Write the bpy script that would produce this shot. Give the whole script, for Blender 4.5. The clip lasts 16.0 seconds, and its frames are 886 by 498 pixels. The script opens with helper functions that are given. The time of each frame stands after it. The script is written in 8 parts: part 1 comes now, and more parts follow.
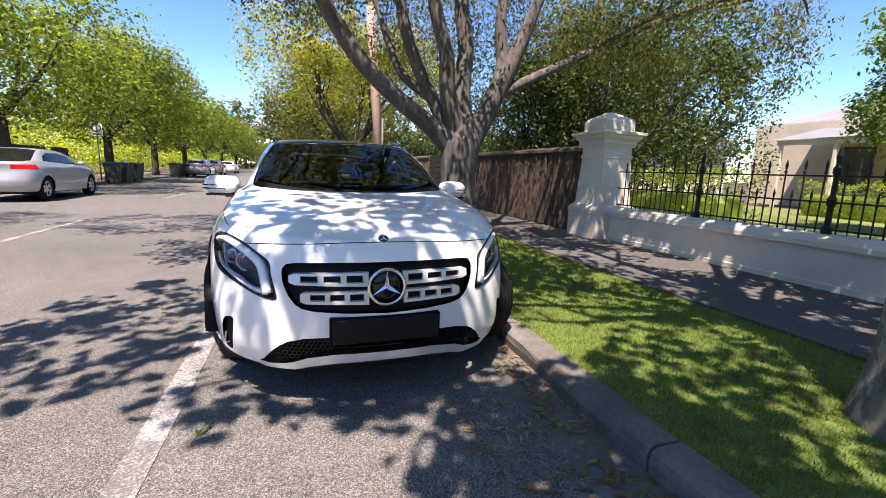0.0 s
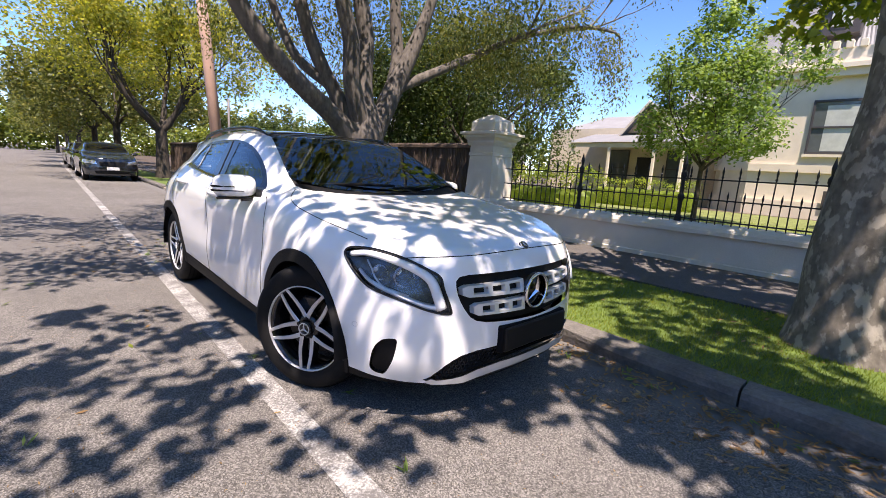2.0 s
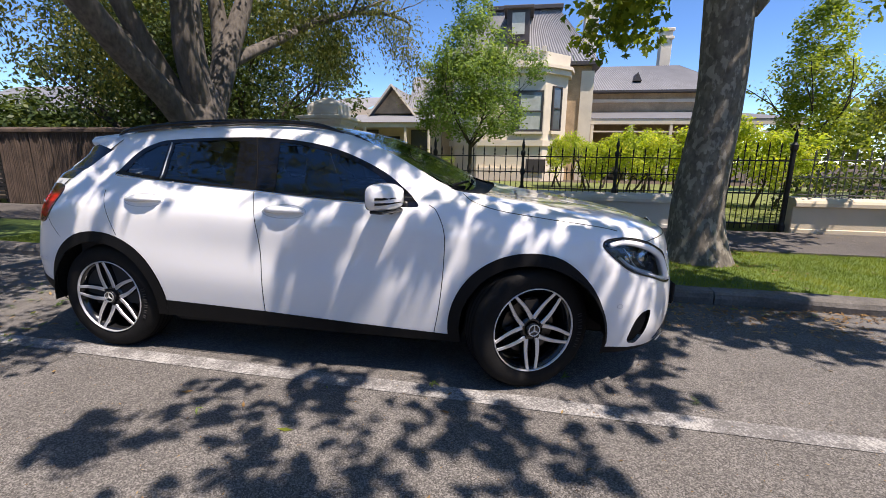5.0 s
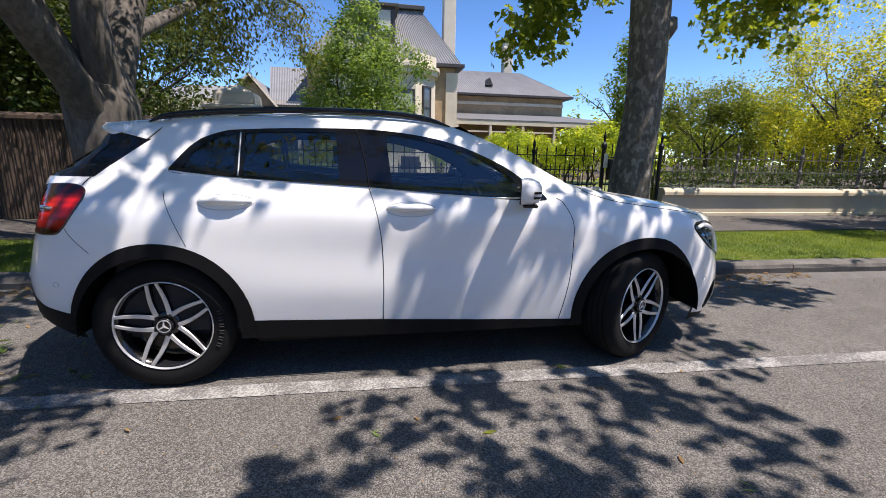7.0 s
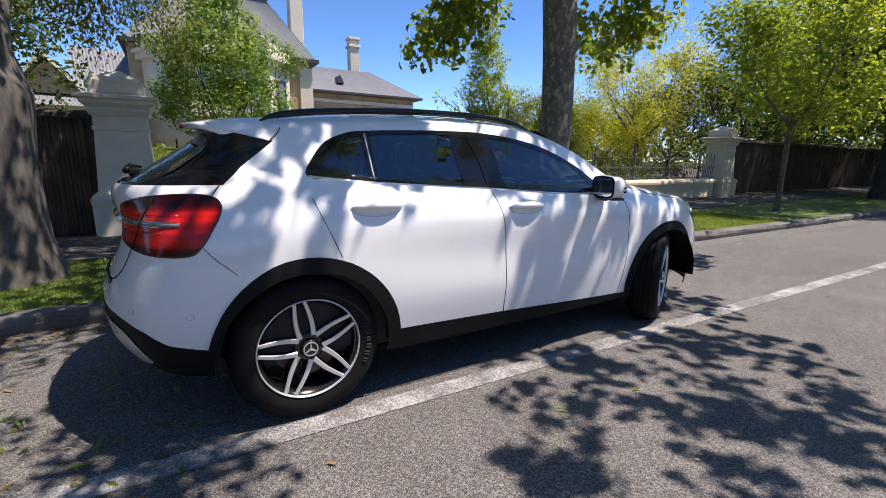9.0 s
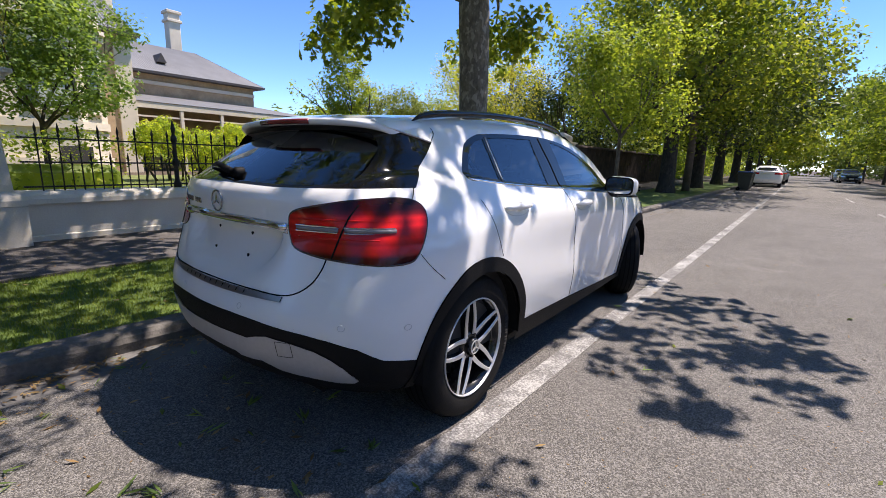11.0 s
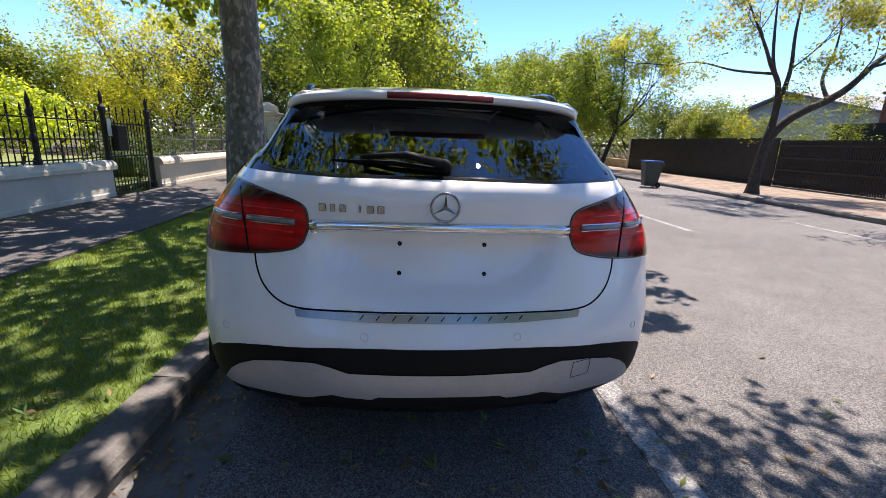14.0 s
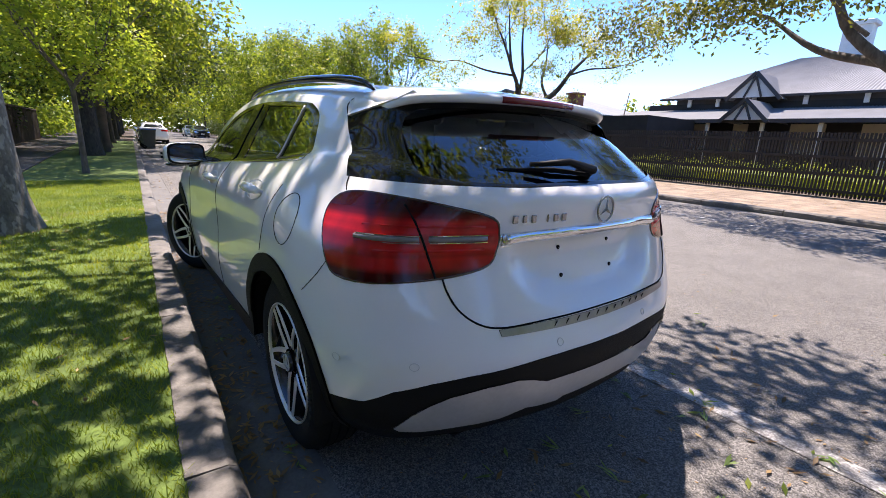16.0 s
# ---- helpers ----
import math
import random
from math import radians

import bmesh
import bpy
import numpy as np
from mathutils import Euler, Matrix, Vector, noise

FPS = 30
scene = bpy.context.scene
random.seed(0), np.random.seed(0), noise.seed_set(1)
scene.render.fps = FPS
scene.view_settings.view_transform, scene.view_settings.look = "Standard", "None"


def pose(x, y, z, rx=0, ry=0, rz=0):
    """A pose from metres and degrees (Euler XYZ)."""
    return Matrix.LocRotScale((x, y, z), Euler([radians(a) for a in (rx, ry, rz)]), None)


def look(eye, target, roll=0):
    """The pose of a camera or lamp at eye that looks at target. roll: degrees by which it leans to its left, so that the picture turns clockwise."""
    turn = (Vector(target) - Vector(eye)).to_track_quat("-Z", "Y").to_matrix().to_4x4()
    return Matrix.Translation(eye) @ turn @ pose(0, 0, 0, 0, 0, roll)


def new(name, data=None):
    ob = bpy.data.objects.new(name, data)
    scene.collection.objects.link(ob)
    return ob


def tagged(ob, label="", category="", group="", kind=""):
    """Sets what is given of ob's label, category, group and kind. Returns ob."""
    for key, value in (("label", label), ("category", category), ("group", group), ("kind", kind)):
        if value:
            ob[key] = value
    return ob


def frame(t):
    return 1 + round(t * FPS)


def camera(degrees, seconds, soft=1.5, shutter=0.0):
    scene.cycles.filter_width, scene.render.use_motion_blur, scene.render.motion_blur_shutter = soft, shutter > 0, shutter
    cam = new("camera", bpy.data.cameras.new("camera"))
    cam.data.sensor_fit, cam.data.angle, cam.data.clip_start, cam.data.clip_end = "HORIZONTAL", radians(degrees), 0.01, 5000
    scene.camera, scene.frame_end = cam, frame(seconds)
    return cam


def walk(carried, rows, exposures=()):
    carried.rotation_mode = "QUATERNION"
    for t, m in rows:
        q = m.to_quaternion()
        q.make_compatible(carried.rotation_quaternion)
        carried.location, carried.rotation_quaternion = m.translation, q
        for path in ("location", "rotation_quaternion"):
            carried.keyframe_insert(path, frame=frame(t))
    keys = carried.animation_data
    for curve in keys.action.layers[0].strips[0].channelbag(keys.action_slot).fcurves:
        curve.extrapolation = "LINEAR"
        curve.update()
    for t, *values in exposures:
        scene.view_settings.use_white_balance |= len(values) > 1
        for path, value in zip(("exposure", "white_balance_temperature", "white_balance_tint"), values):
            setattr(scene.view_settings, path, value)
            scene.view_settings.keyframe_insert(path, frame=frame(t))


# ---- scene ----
cam = camera(91.0, 16.0, soft=0.55)
PATH = [
    (0, (-0.428, -2.885, 1.208), (0.221, -1.026, 0.855), 2.1),
    (0.5, (-0.794, -2.726, 1.225), (0.083, -0.966, 0.862), 1.9),
    (1, (-1.188, -2.571, 1.204), (-0.142, -0.901, 0.863), 2.6),
    (1.5, (-1.568, -2.354, 1.222), (-0.356, -0.802, 0.87), 3.0),
    (2, (-1.883, -2.077, 1.232), (-0.514, -0.665, 0.869), 3.5),
    (2.5, (-2.214, -1.77, 1.241), (-0.706, -0.507, 0.88), 3.9),
    (3, (-2.49, -1.429, 1.234), (-0.878, -0.304, 0.863), 3.0),
    (3.5, (-2.674, -1.052, 1.247), (-0.974, -0.069, 0.866), 2.4),
    (4, (-2.865, -0.647, 1.249), (-1.069, 0.135, 0.849), 1.6),
    (4.2, (-2.939, -0.493, 1.253), (-1.105, 0.195, 0.849), 1.5),
    (6.3, (-3.211, 1.096, 1.225), (-1.257, 0.976, 0.815), 0.8),
    (6.5, (-3.195, 1.249, 1.214), (-1.246, 1.068, 0.805), 1.2),
    (7, (-3.166, 1.672, 1.213), (-1.239, 1.328, 0.803), 1.1),
    (7.5, (-3.088, 2.051, 1.204), (-1.209, 1.504, 0.794), -0.1),
    (8, (-3.016, 2.418, 1.218), (-1.214, 1.653, 0.808), 0.7),
    (8.5, (-2.936, 2.821, 1.222), (-1.199, 1.918, 0.813), 0.8),
    (8.7, (-2.874, 2.958, 1.208), (-1.16, 2.011, 0.8), 0.7),
    (10.8, (-2.0, 4.215, 1.205), (-0.737, 2.717, 0.805), 1.8),
    (11, (-1.89, 4.33, 1.207), (-0.706, 2.77, 0.802), 1.8),
    (11.5, (-1.611, 4.542, 1.175), (-0.619, 2.855, 0.765), 1.0),
    (12, (-1.306, 4.668, 1.195), (-0.528, 2.877, 0.762), 1.2),
    (12.5, (-0.949, 4.781, 1.189), (-0.393, 2.913, 0.743), 1.5),
    (13, (-0.596, 4.823, 1.173), (-0.236, 2.909, 0.719), 1.4),
    (13.5, (-0.253, 4.794, 1.182), (-0.145, 2.851, 0.721), 1.7),
    (14, (0.131, 4.747, 1.199), (-0.059, 2.814, 0.721), 2.3),
    (14.5, (0.443, 4.665, 1.171), (-0.033, 2.779, 0.704), 2.2),
    (15, (0.715, 4.554, 1.187), (0.028, 2.738, 0.71), 2.4),
    (15.5, (1.025, 4.417, 1.193), (0.071, 2.727, 0.707), 1.6),
    (16, (1.306, 4.28, 1.217), (0.143, 2.731, 0.721), 2.3),
]
walk(cam, [(t, look(eye, target, roll)) for t, eye, target, roll in PATH], exposures=((0.0, 1.95, 7400, 23), (2.5, 1.76, 7400, 23), (4.0, 1.47, 7350, 21), (7.0, 1.28, 7000, 17), (11.2, 1.48, 7050, 19), (12.5, 1.66, 7050, 19), (16.0, 2.04, 7050, 22)))

# ---- world and sun ----
SUN = Vector((-0.225, -0.39, 1.0)).normalized()
world = bpy.data.worlds.new("world")
scene.world = world
world.use_nodes = True
wn = world.node_tree
sky = wn.nodes.new("ShaderNodeTexSky")
sky.sky_type, sky.sun_disc = "NISHITA", False
sky.sun_elevation = math.asin(SUN.z)
sky.sun_rotation = math.atan2(SUN.x, SUN.y)
sky.air_density, sky.dust_density, sky.ozone_density, sky.altitude = 0.75, 0.05, 2.5, 1800
bg = wn.nodes["Background"]
bg.inputs["Strength"].default_value = 0.091
deep = wn.nodes.new("ShaderNodeHueSaturation")
deep.inputs["Saturation"].default_value = 1.15
even = wn.nodes.new("ShaderNodeGamma")
even.inputs["Gamma"].default_value = 1.12
wn.links.new(sky.outputs["Color"], even.inputs["Color"])
wn.links.new(even.outputs["Color"], deep.inputs["Color"])
wn.links.new(deep.outputs["Color"], bg.inputs["Color"])
sun_data = bpy.data.lights.new("sun", "SUN")
sun_data.energy, sun_data.angle, sun_data.color = 3.05, radians(0.47), (1.0, 0.965, 0.91)
sun = new("sun", sun_data)
sun.matrix_world = look((0, 0, 30), Vector((0, 0, 30)) - SUN)

# ---- materials ----


def material(name):
    m = bpy.data.materials.new(name)
    m.use_nodes = True
    return m, m.node_tree, m.node_tree.nodes["Principled BSDF"]


def noise_node(nt, scale, detail=4.0, rough=0.55, coords="Object"):
    tc = nt.nodes.new("ShaderNodeTexCoord")
    n = nt.nodes.new("ShaderNodeTexNoise")
    n.inputs["Scale"].default_value, n.inputs["Detail"].default_value, n.inputs["Roughness"].default_value = scale, detail, rough
    nt.links.new(tc.outputs[coords], n.inputs["Vector"])
    return n


def ramp(nt, source, stops):
    r = nt.nodes.new("ShaderNodeValToRGB")
    while len(r.color_ramp.elements) < len(stops):
        r.color_ramp.elements.new(0.5)
    for e, (p, c) in zip(r.color_ramp.elements, stops):
        e.position, e.color = p, (*c, 1.0)
    nt.links.new(source, r.inputs["Fac"])
    return r.outputs["Color"]


def blend(nt, fac, a, b, kind="MIX"):
    m = nt.nodes.new("ShaderNodeMix")
    m.data_type, m.blend_type = "RGBA", kind
    for value, i in ((fac, 0), (a, 6), (b, 7)):
        if isinstance(value, bpy.types.NodeSocket):
            nt.links.new(value, m.inputs[i])
        else:
            m.inputs[i].default_value = value if i == 0 else (*value, 1.0)
    return m.outputs[2]


def bump(nt, bsdf, height, strength=0.3, distance=0.01):
    b = nt.nodes.new("ShaderNodeBump")
    b.inputs["Strength"].default_value, b.inputs["Distance"].default_value = strength, distance
    nt.links.new(height, b.inputs["Height"])
    nt.links.new(b.outputs["Normal"], bsdf.inputs["Normal"])


def plain(name, colour, rough=0.5, metal=0.0, coat=0.0, vary=0.12, scale=6.0, bumpy=0.0, fine=60.0, spec=0.5):
    """A surface with soft patches of two sizes over its base colour."""
    m, nt, b = material(name)
    n1, n2 = noise_node(nt, scale), noise_node(nt, fine, 3)
    dark = tuple(c * (1 - vary) for c in colour)
    light = tuple(min(1, c * (1 + vary)) for c in colour)
    c1 = ramp(nt, n1.outputs["Fac"], ((0.3, dark), (0.7, light)))
    c2 = ramp(nt, n2.outputs["Fac"], ((0.3, (1 - vary,) * 3), (0.7, (1, 1, 1))))
    nt.links.new(blend(nt, 1.0, c1, c2, "MULTIPLY"), b.inputs["Base Color"])
    b.inputs["Roughness"].default_value, b.inputs["Metallic"].default_value = rough, metal
    b.inputs["Coat Weight"].default_value, b.inputs["Coat Roughness"].default_value = coat, 0.03
    b.inputs["Specular IOR Level"].default_value = spec
    if bumpy:
        bump(nt, b, n2.outputs["Fac"], bumpy, 0.01)
    return m


def asphalt_material(name, dark, light, speck):
    m, nt, b = material(name)
    big, mid, grain = noise_node(nt, 0.35, 5), noise_node(nt, 3.0, 5), noise_node(nt, 140, 2)
    vor = nt.nodes.new("ShaderNodeTexVoronoi")
    tc = nt.nodes.new("ShaderNodeTexCoord")
    nt.links.new(tc.outputs["Object"], vor.inputs["Vector"])
    vor.inputs["Scale"].default_value = 190
    base = ramp(nt, big.outputs["Fac"], ((0.3, dark), (0.7, light)))
    base = blend(nt, 1.0, base, ramp(nt, mid.outputs["Fac"], ((0.3, (0.86,) * 3), (0.72, (1.1,) * 3))), "MULTIPLY")
    stones = ramp(nt, vor.outputs["Color"], ((0.15, (0.44,) * 3), (0.50, (0.92,) * 3), (0.88, (speck * 1.15,) * 3)))
    base = blend(nt, 1.0, base, stones, "MULTIPLY")
    nt.links.new(base, b.inputs["Base Color"])
    b.inputs["Roughness"].default_value = 0.88
    b.inputs["Specular IOR Level"].default_value = 0.35
    h = blend(nt, 0.5, ramp(nt, vor.outputs["Distance"], ((0.0, (1, 1, 1)), (0.6, (0, 0, 0)))), grain.outputs["Color"])
    bump(nt, b, h, 0.8, 0.008)
    return m


def leaf_material(name, dark, light, tip, through_amount=0.45):
    """Foliage that varies from spray to spray and, less, from leaf to leaf."""
    m, nt, b = material(name)
    dark, light, tip = (tuple(0.86 * v * (1.08, 1.0, 1.0)[k] + 0.14 * sum(c) / 3 for k, v in enumerate(c)) for c in (dark, light, tip))
    g = nt.nodes.new("ShaderNodeNewGeometry")
    big, spray = noise_node(nt, 0.45, 3), noise_node(nt, 2.2, 3)
    mixed = nt.nodes.new("ShaderNodeMath")
    mixed.operation = "MULTIPLY_ADD"
    mixed.inputs[1].default_value = 0.5
    lower = nt.nodes.new("ShaderNodeMath")
    lower.operation = "MULTIPLY_ADD"
    lower.inputs[1].default_value, lower.inputs[2].default_value = 1.5, -0.52
    nt.links.new(spray.outputs["Fac"], lower.inputs[0])
    nt.links.new(g.outputs["Random Per Island"], mixed.inputs[0])
    nt.links.new(lower.outputs[0], mixed.inputs[2])
    c = ramp(nt, mixed.outputs[0], ((0.05, dark), (0.55, light), (1.0, tip)))
    c = blend(nt, 1.0, c, ramp(nt, big.outputs["Fac"], ((0.3, (0.72, 0.78, 0.75)), (0.7, (1.15, 1.1, 1.0)))), "MULTIPLY")
    nt.links.new(c, b.inputs["Base Color"])
    b.inputs["Roughness"].default_value = 0.45
    b.inputs["Specular IOR Level"].default_value = 0.22
    tr = nt.nodes.new("ShaderNodeBsdfTranslucent")
    nt.links.new(blend(nt, 1.0, c, (2.1, 1.9, 0.7), "MULTIPLY"), tr.inputs["Color"])
    mix = nt.nodes.new("ShaderNodeMixShader")
    mix.inputs[0].default_value = through_amount
    nt.links.new(b.outputs[0], mix.inputs[1])
    nt.links.new(tr.outputs[0], mix.inputs[2])
    nt.links.new(mix.outputs[0], nt.nodes["Material Output"].inputs["Surface"])
    return m


def bark_material(name, dark, light, patch, patch_scale=3.0, patch_at=0.56, ridges=1.0, tall=0.35):
    m, nt, b = material(name)
    tc = nt.nodes.new("ShaderNodeTexCoord")
    mp = nt.nodes.new("ShaderNodeMapping")
    mp.inputs["Scale"].default_value = (1, 1, tall)
    nt.links.new(tc.outputs["Object"], mp.inputs["Vector"])
    n1, n2, n3 = (nt.nodes.new("ShaderNodeTexNoise") for _ in range(3))
    for n, s, d in ((n1, patch_scale, 5), (n2, 26, 6), (n3, 9, 6)):
        n.inputs["Scale"].default_value, n.inputs["Detail"].default_value = s, d
        nt.links.new(mp.outputs[0], n.inputs["Vector"])
    c = ramp(nt, n2.outputs["Fac"], ((0.3, dark), (0.7, light)))
    c = blend(nt, ramp(nt, n1.outputs["Fac"], ((patch_at - 0.035, (0, 0, 0)), (patch_at + 0.035, (1, 1, 1)))), c, patch)
    c = blend(nt, 1.0, c, ramp(nt, n3.outputs["Fac"], ((0.3, (0.6,) * 3), (0.7, (1.1,) * 3))), "MULTIPLY")
    nt.links.new(c, b.inputs["Base Color"])
    b.inputs["Roughness"].default_value = 0.9
    bump(nt, b, blend(nt, 0.5, n2.outputs["Color"], n3.outputs["Color"]), 0.6 * ridges, 0.03)
    return m


M_ASPHALT = asphalt_material("road_asphalt", (0.114, 0.107, 0.100), (0.152, 0.144, 0.135), 1.7)
M_PATH = asphalt_material("path_asphalt", (0.088, 0.080, 0.075), (0.122, 0.112, 0.104), 1.5)
M_GUTTER = plain("gutter_concrete", (0.14, 0.135, 0.13), 0.9, vary=0.2, bumpy=0.3)
M_KERB = plain("kerb_stone", (0.165, 0.152, 0.137), 0.85, vary=0.3, scale=4, bumpy=0.6, fine=45)


def worn_paint():
    """Old road paint, rubbed through to the asphalt in spots and whole patches."""
    m, nt, b = material("worn_road_paint")
    fine, patch = noise_node(nt, 95, 3, 0.7), noise_node(nt, 3.2, 5, 0.65)
    wear = nt.nodes.new("ShaderNodeMath")
    half = nt.nodes.new("ShaderNodeMath")
    half.operation = "MULTIPLY"
    half.inputs[1].default_value = 0.45
    nt.links.new(patch.outputs["Fac"], half.inputs[0])
    wear.operation = "MULTIPLY_ADD"
    wear.inputs[1].default_value = 0.5
    nt.links.new(fine.outputs["Fac"], wear.inputs[0])
    nt.links.new(half.outputs[0], wear.inputs[2])
    c = ramp(nt, wear.outputs[0], ((0.42, (0.115, 0.11, 0.107)), (0.48, (0.21, 0.205, 0.20)), (0.54, (0.38, 0.375, 0.36))))
    nt.links.new(c, b.inputs["Base Color"])
    b.inputs["Roughness"].default_value = 0.85
    bump(nt, b, fine.outputs["Fac"], 0.6, 0.005)
    return m


M_LINE = worn_paint()
M_PALE_WALL = plain("pale_grey_wall", (0.50, 0.52, 0.53), 0.85, vary=0.08)
M_RENDER_WALL = plain("grey_render", (0.68, 0.63, 0.54), 0.9, vary=0.10, scale=1.5, bumpy=0.2)
M_CREAM = plain("cream_render", (0.68, 0.585, 0.44), 0.9, vary=0.10, scale=1.5, bumpy=0.2)
M_CREAM_PALE = plain("pale_cream_trim", (0.70, 0.62, 0.49), 0.85, vary=0.08, scale=2)
M_SANDSTONE = plain("sandstone", (0.50, 0.36, 0.22), 0.9, vary=0.22, scale=2.5, bumpy=0.4, fine=25)
M_IRON = plain("black_iron", (0.012, 0.012, 0.013), 0.45, vary=0.2, spec=0.4)
# weathered grey; on the second fence it also carries the sun on black iron
M_IRON_PALE = plain("weathered_iron", (0.16, 0.15, 0.14), 0.6, vary=0.25)
M_BRUSH = plain("brush_fence", (0.095, 0.066, 0.05), 0.95, vary=0.35, scale=3, bumpy=1.0, fine=70)
M_BLACK_FENCE = plain("black_stained_timber", (0.022, 0.020, 0.019), 0.7, vary=0.3, scale=3)
M_ROOF = plain("grey_corrugated_roof", (0.20, 0.205, 0.215), 0.65, vary=0.1, scale=1.5)
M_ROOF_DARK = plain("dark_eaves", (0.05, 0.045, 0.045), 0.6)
M_WINDOW = plain("dark_window_glass", (0.10, 0.115, 0.12), 0.06, vary=0.1, spec=0.8)
M_CURTAIN = plain("pale_curtain", (0.46, 0.49, 0.44), 0.7)
M_SOIL = plain("garden_soil", (0.09, 0.065, 0.045), 0.95, vary=0.3, scale=3, bumpy=0.6)
M_PAVING = plain("pale_paving", (0.42, 0.36, 0.29), 0.9, vary=0.15, scale=1.2, bumpy=0.3)
M_SANDY = plain("sandy_footpath", (0.27, 0.205, 0.15), 0.95, vary=0.4, scale=3, bumpy=0.5)
M_LAWN = plain("dry_lawn", (0.17, 0.20, 0.055), 0.95, vary=0.35, scale=4, bumpy=0.5)
M_GRASS_BASE = plain("lawn_soil", (0.10, 0.155, 0.028), 0.95, vary=0.35, scale=5, bumpy=0.5)
M_POLE = plain("pink_pole_paint", (0.52, 0.33, 0.24), 0.85, vary=0.12, scale=2)
M_TIMBER = plain("weathered_timber", (0.20, 0.15, 0.11), 0.9, vary=0.25, scale=3, bumpy=0.5)
M_GREEN_BIN = plain("green_black_plastic", (0.045, 0.055, 0.045), 0.55)
M_BLUE_LID = plain("blue_plastic", (0.03, 0.13, 0.45), 0.5)
M_YELLOW_LID = plain("yellow_plastic", (0.45, 0.28, 0.02), 0.5)
M_WHITE_PAINT = plain("white_paint", (0.75, 0.74, 0.70), 0.6, vary=0.05)
M_BRICK = plain("red_brick", (0.28, 0.10, 0.06), 0.9, vary=0.2)

# ---- building blocks ----


def link(name, bm, mats, parent=None, label="", category="", group="", kind="", smooth=False):
    """One mesh object from a bmesh."""
    me = bpy.data.meshes.new(name)
    bm.normal_update()
    bm.to_mesh(me)
    bm.free()
    for m in mats if isinstance(mats, (list, tuple)) else [mats]:
        me.materials.append(m)
    if smooth:
        me.polygons.foreach_set("use_smooth", [True] * len(me.polygons))
    ob = new(name, me)
    if parent:
        ob.parent = parent
    return tagged(ob, label, category, group, kind)


def part(name, bm, mats, parent, label="", smooth=False):
    return link(name, bm, mats, parent, label, smooth=smooth)


def thing(name, label, category, at=(0, 0, 0), group="", kind="", turn=0.0):
    ob = new(name)
    ob.matrix_world = pose(*at, 0, 0, turn)
    return tagged(ob, label, category, group, kind)


def box(bm, x0, x1, y0, y1, z0, z1, bevel=0.0, seg=1):
    made = bmesh.ops.create_cube(bm, size=1.0)["verts"]
    for v in made:
        v.co = Vector(((x0 + x1) / 2 + v.co.x * (x1 - x0), (y0 + y1) / 2 + v.co.y * (y1 - y0), (z0 + z1) / 2 + v.co.z * (z1 - z0)))
    if bevel:
        edges = list({e for v in made for e in v.link_edges})
        bmesh.ops.bevel(bm, geom=edges, offset=bevel, segments=seg, affect="EDGES")
    return bm


def boxed(*a, **k):
    return box(bmesh.new(), *a, **k)


def tube(bm, points, radii, seg=10, caps=True, flat=1.0):
    """A tapered tube along points."""
    pts = [Vector(p) for p in points]
    if isinstance(radii, (int, float)):
        radii = [radii] * len(pts)
    rings, side = [], None
    for i, p in enumerate(pts):
        d = (pts[min(i + 1, len(pts) - 1)] - pts[max(i - 1, 0)]).normalized()
        if side is None:
            side = d.orthogonal().normalized()
        side = (side - d * side.dot(d)).normalized()
        up = d.cross(side)
        rings.append([bm.verts.new(p + (side * math.cos(a) + up * math.sin(a) * flat) * radii[i]) for a in (2 * math.pi * k / seg for k in range(seg))])
    for r0, r1 in zip(rings, rings[1:]):
        for k in range(seg):
            bm.faces.new((r0[k], r0[(k + 1) % seg], r1[(k + 1) % seg], r1[k]))
    if caps:
        bm.faces.new(rings[0][::-1])
        bm.faces.new(rings[-1])
    return bm


def lathe(bm, profile, centre=(0, 0, 0), axis="z", seg=32):
    """A turned shape; profile of (radius, height) along the axis."""
    c = Vector(centre)
    rings = []
    for r, h in profile:
        ring = []
        for k in range(seg):
            a = 2 * math.pi * k / seg
            u, v = r * math.cos(a), r * math.sin(a)
            ring.append(bm.verts.new(c + Vector({"z": (u, v, h), "x": (h, u, v), "y": (v, h, u)}[axis])))
        rings.append(ring)
    for r0, r1 in zip(rings, rings[1:]):
        for k in range(seg):
            bm.faces.new((r0[k], r0[(k + 1) % seg], r1[(k + 1) % seg], r1[k]))
    return bm


def prism(bm, outline, lo, hi, axis="x", bevel=0.0):
    """A flat outline of (a, b) pushed out along an axis from lo to hi."""
    def put(a, b, h):
        return Vector({"x": (h, a, b), "y": (a, h, b), "z": (a, b, h)}[axis])
    v0 = [bm.verts.new(put(a, b, lo)) for a, b in outline]
    v1 = [bm.verts.new(put(a, b, hi)) for a, b in outline]
    n = len(outline)
    bm.faces.new(v0)
    bm.faces.new(v1[::-1])
    for i in range(n):
        bm.faces.new((v0[i], v0[(i + 1) % n], v1[(i + 1) % n], v1[i]))
    bmesh.ops.recalc_face_normals(bm, faces=bm.faces)
    if bevel:
        bmesh.ops.bevel(bm, geom=[e for e in bm.edges if e.is_manifold and e.calc_face_angle(0) > 0.5], offset=bevel, segments=1, affect="EDGES")
    return bm

# ---- ground, road, kerbs ----


def bend(y):
    """How far the near kerb stands off, since the street runs slightly askew to the parked car."""
    return 0.03 * (y - 1.5)


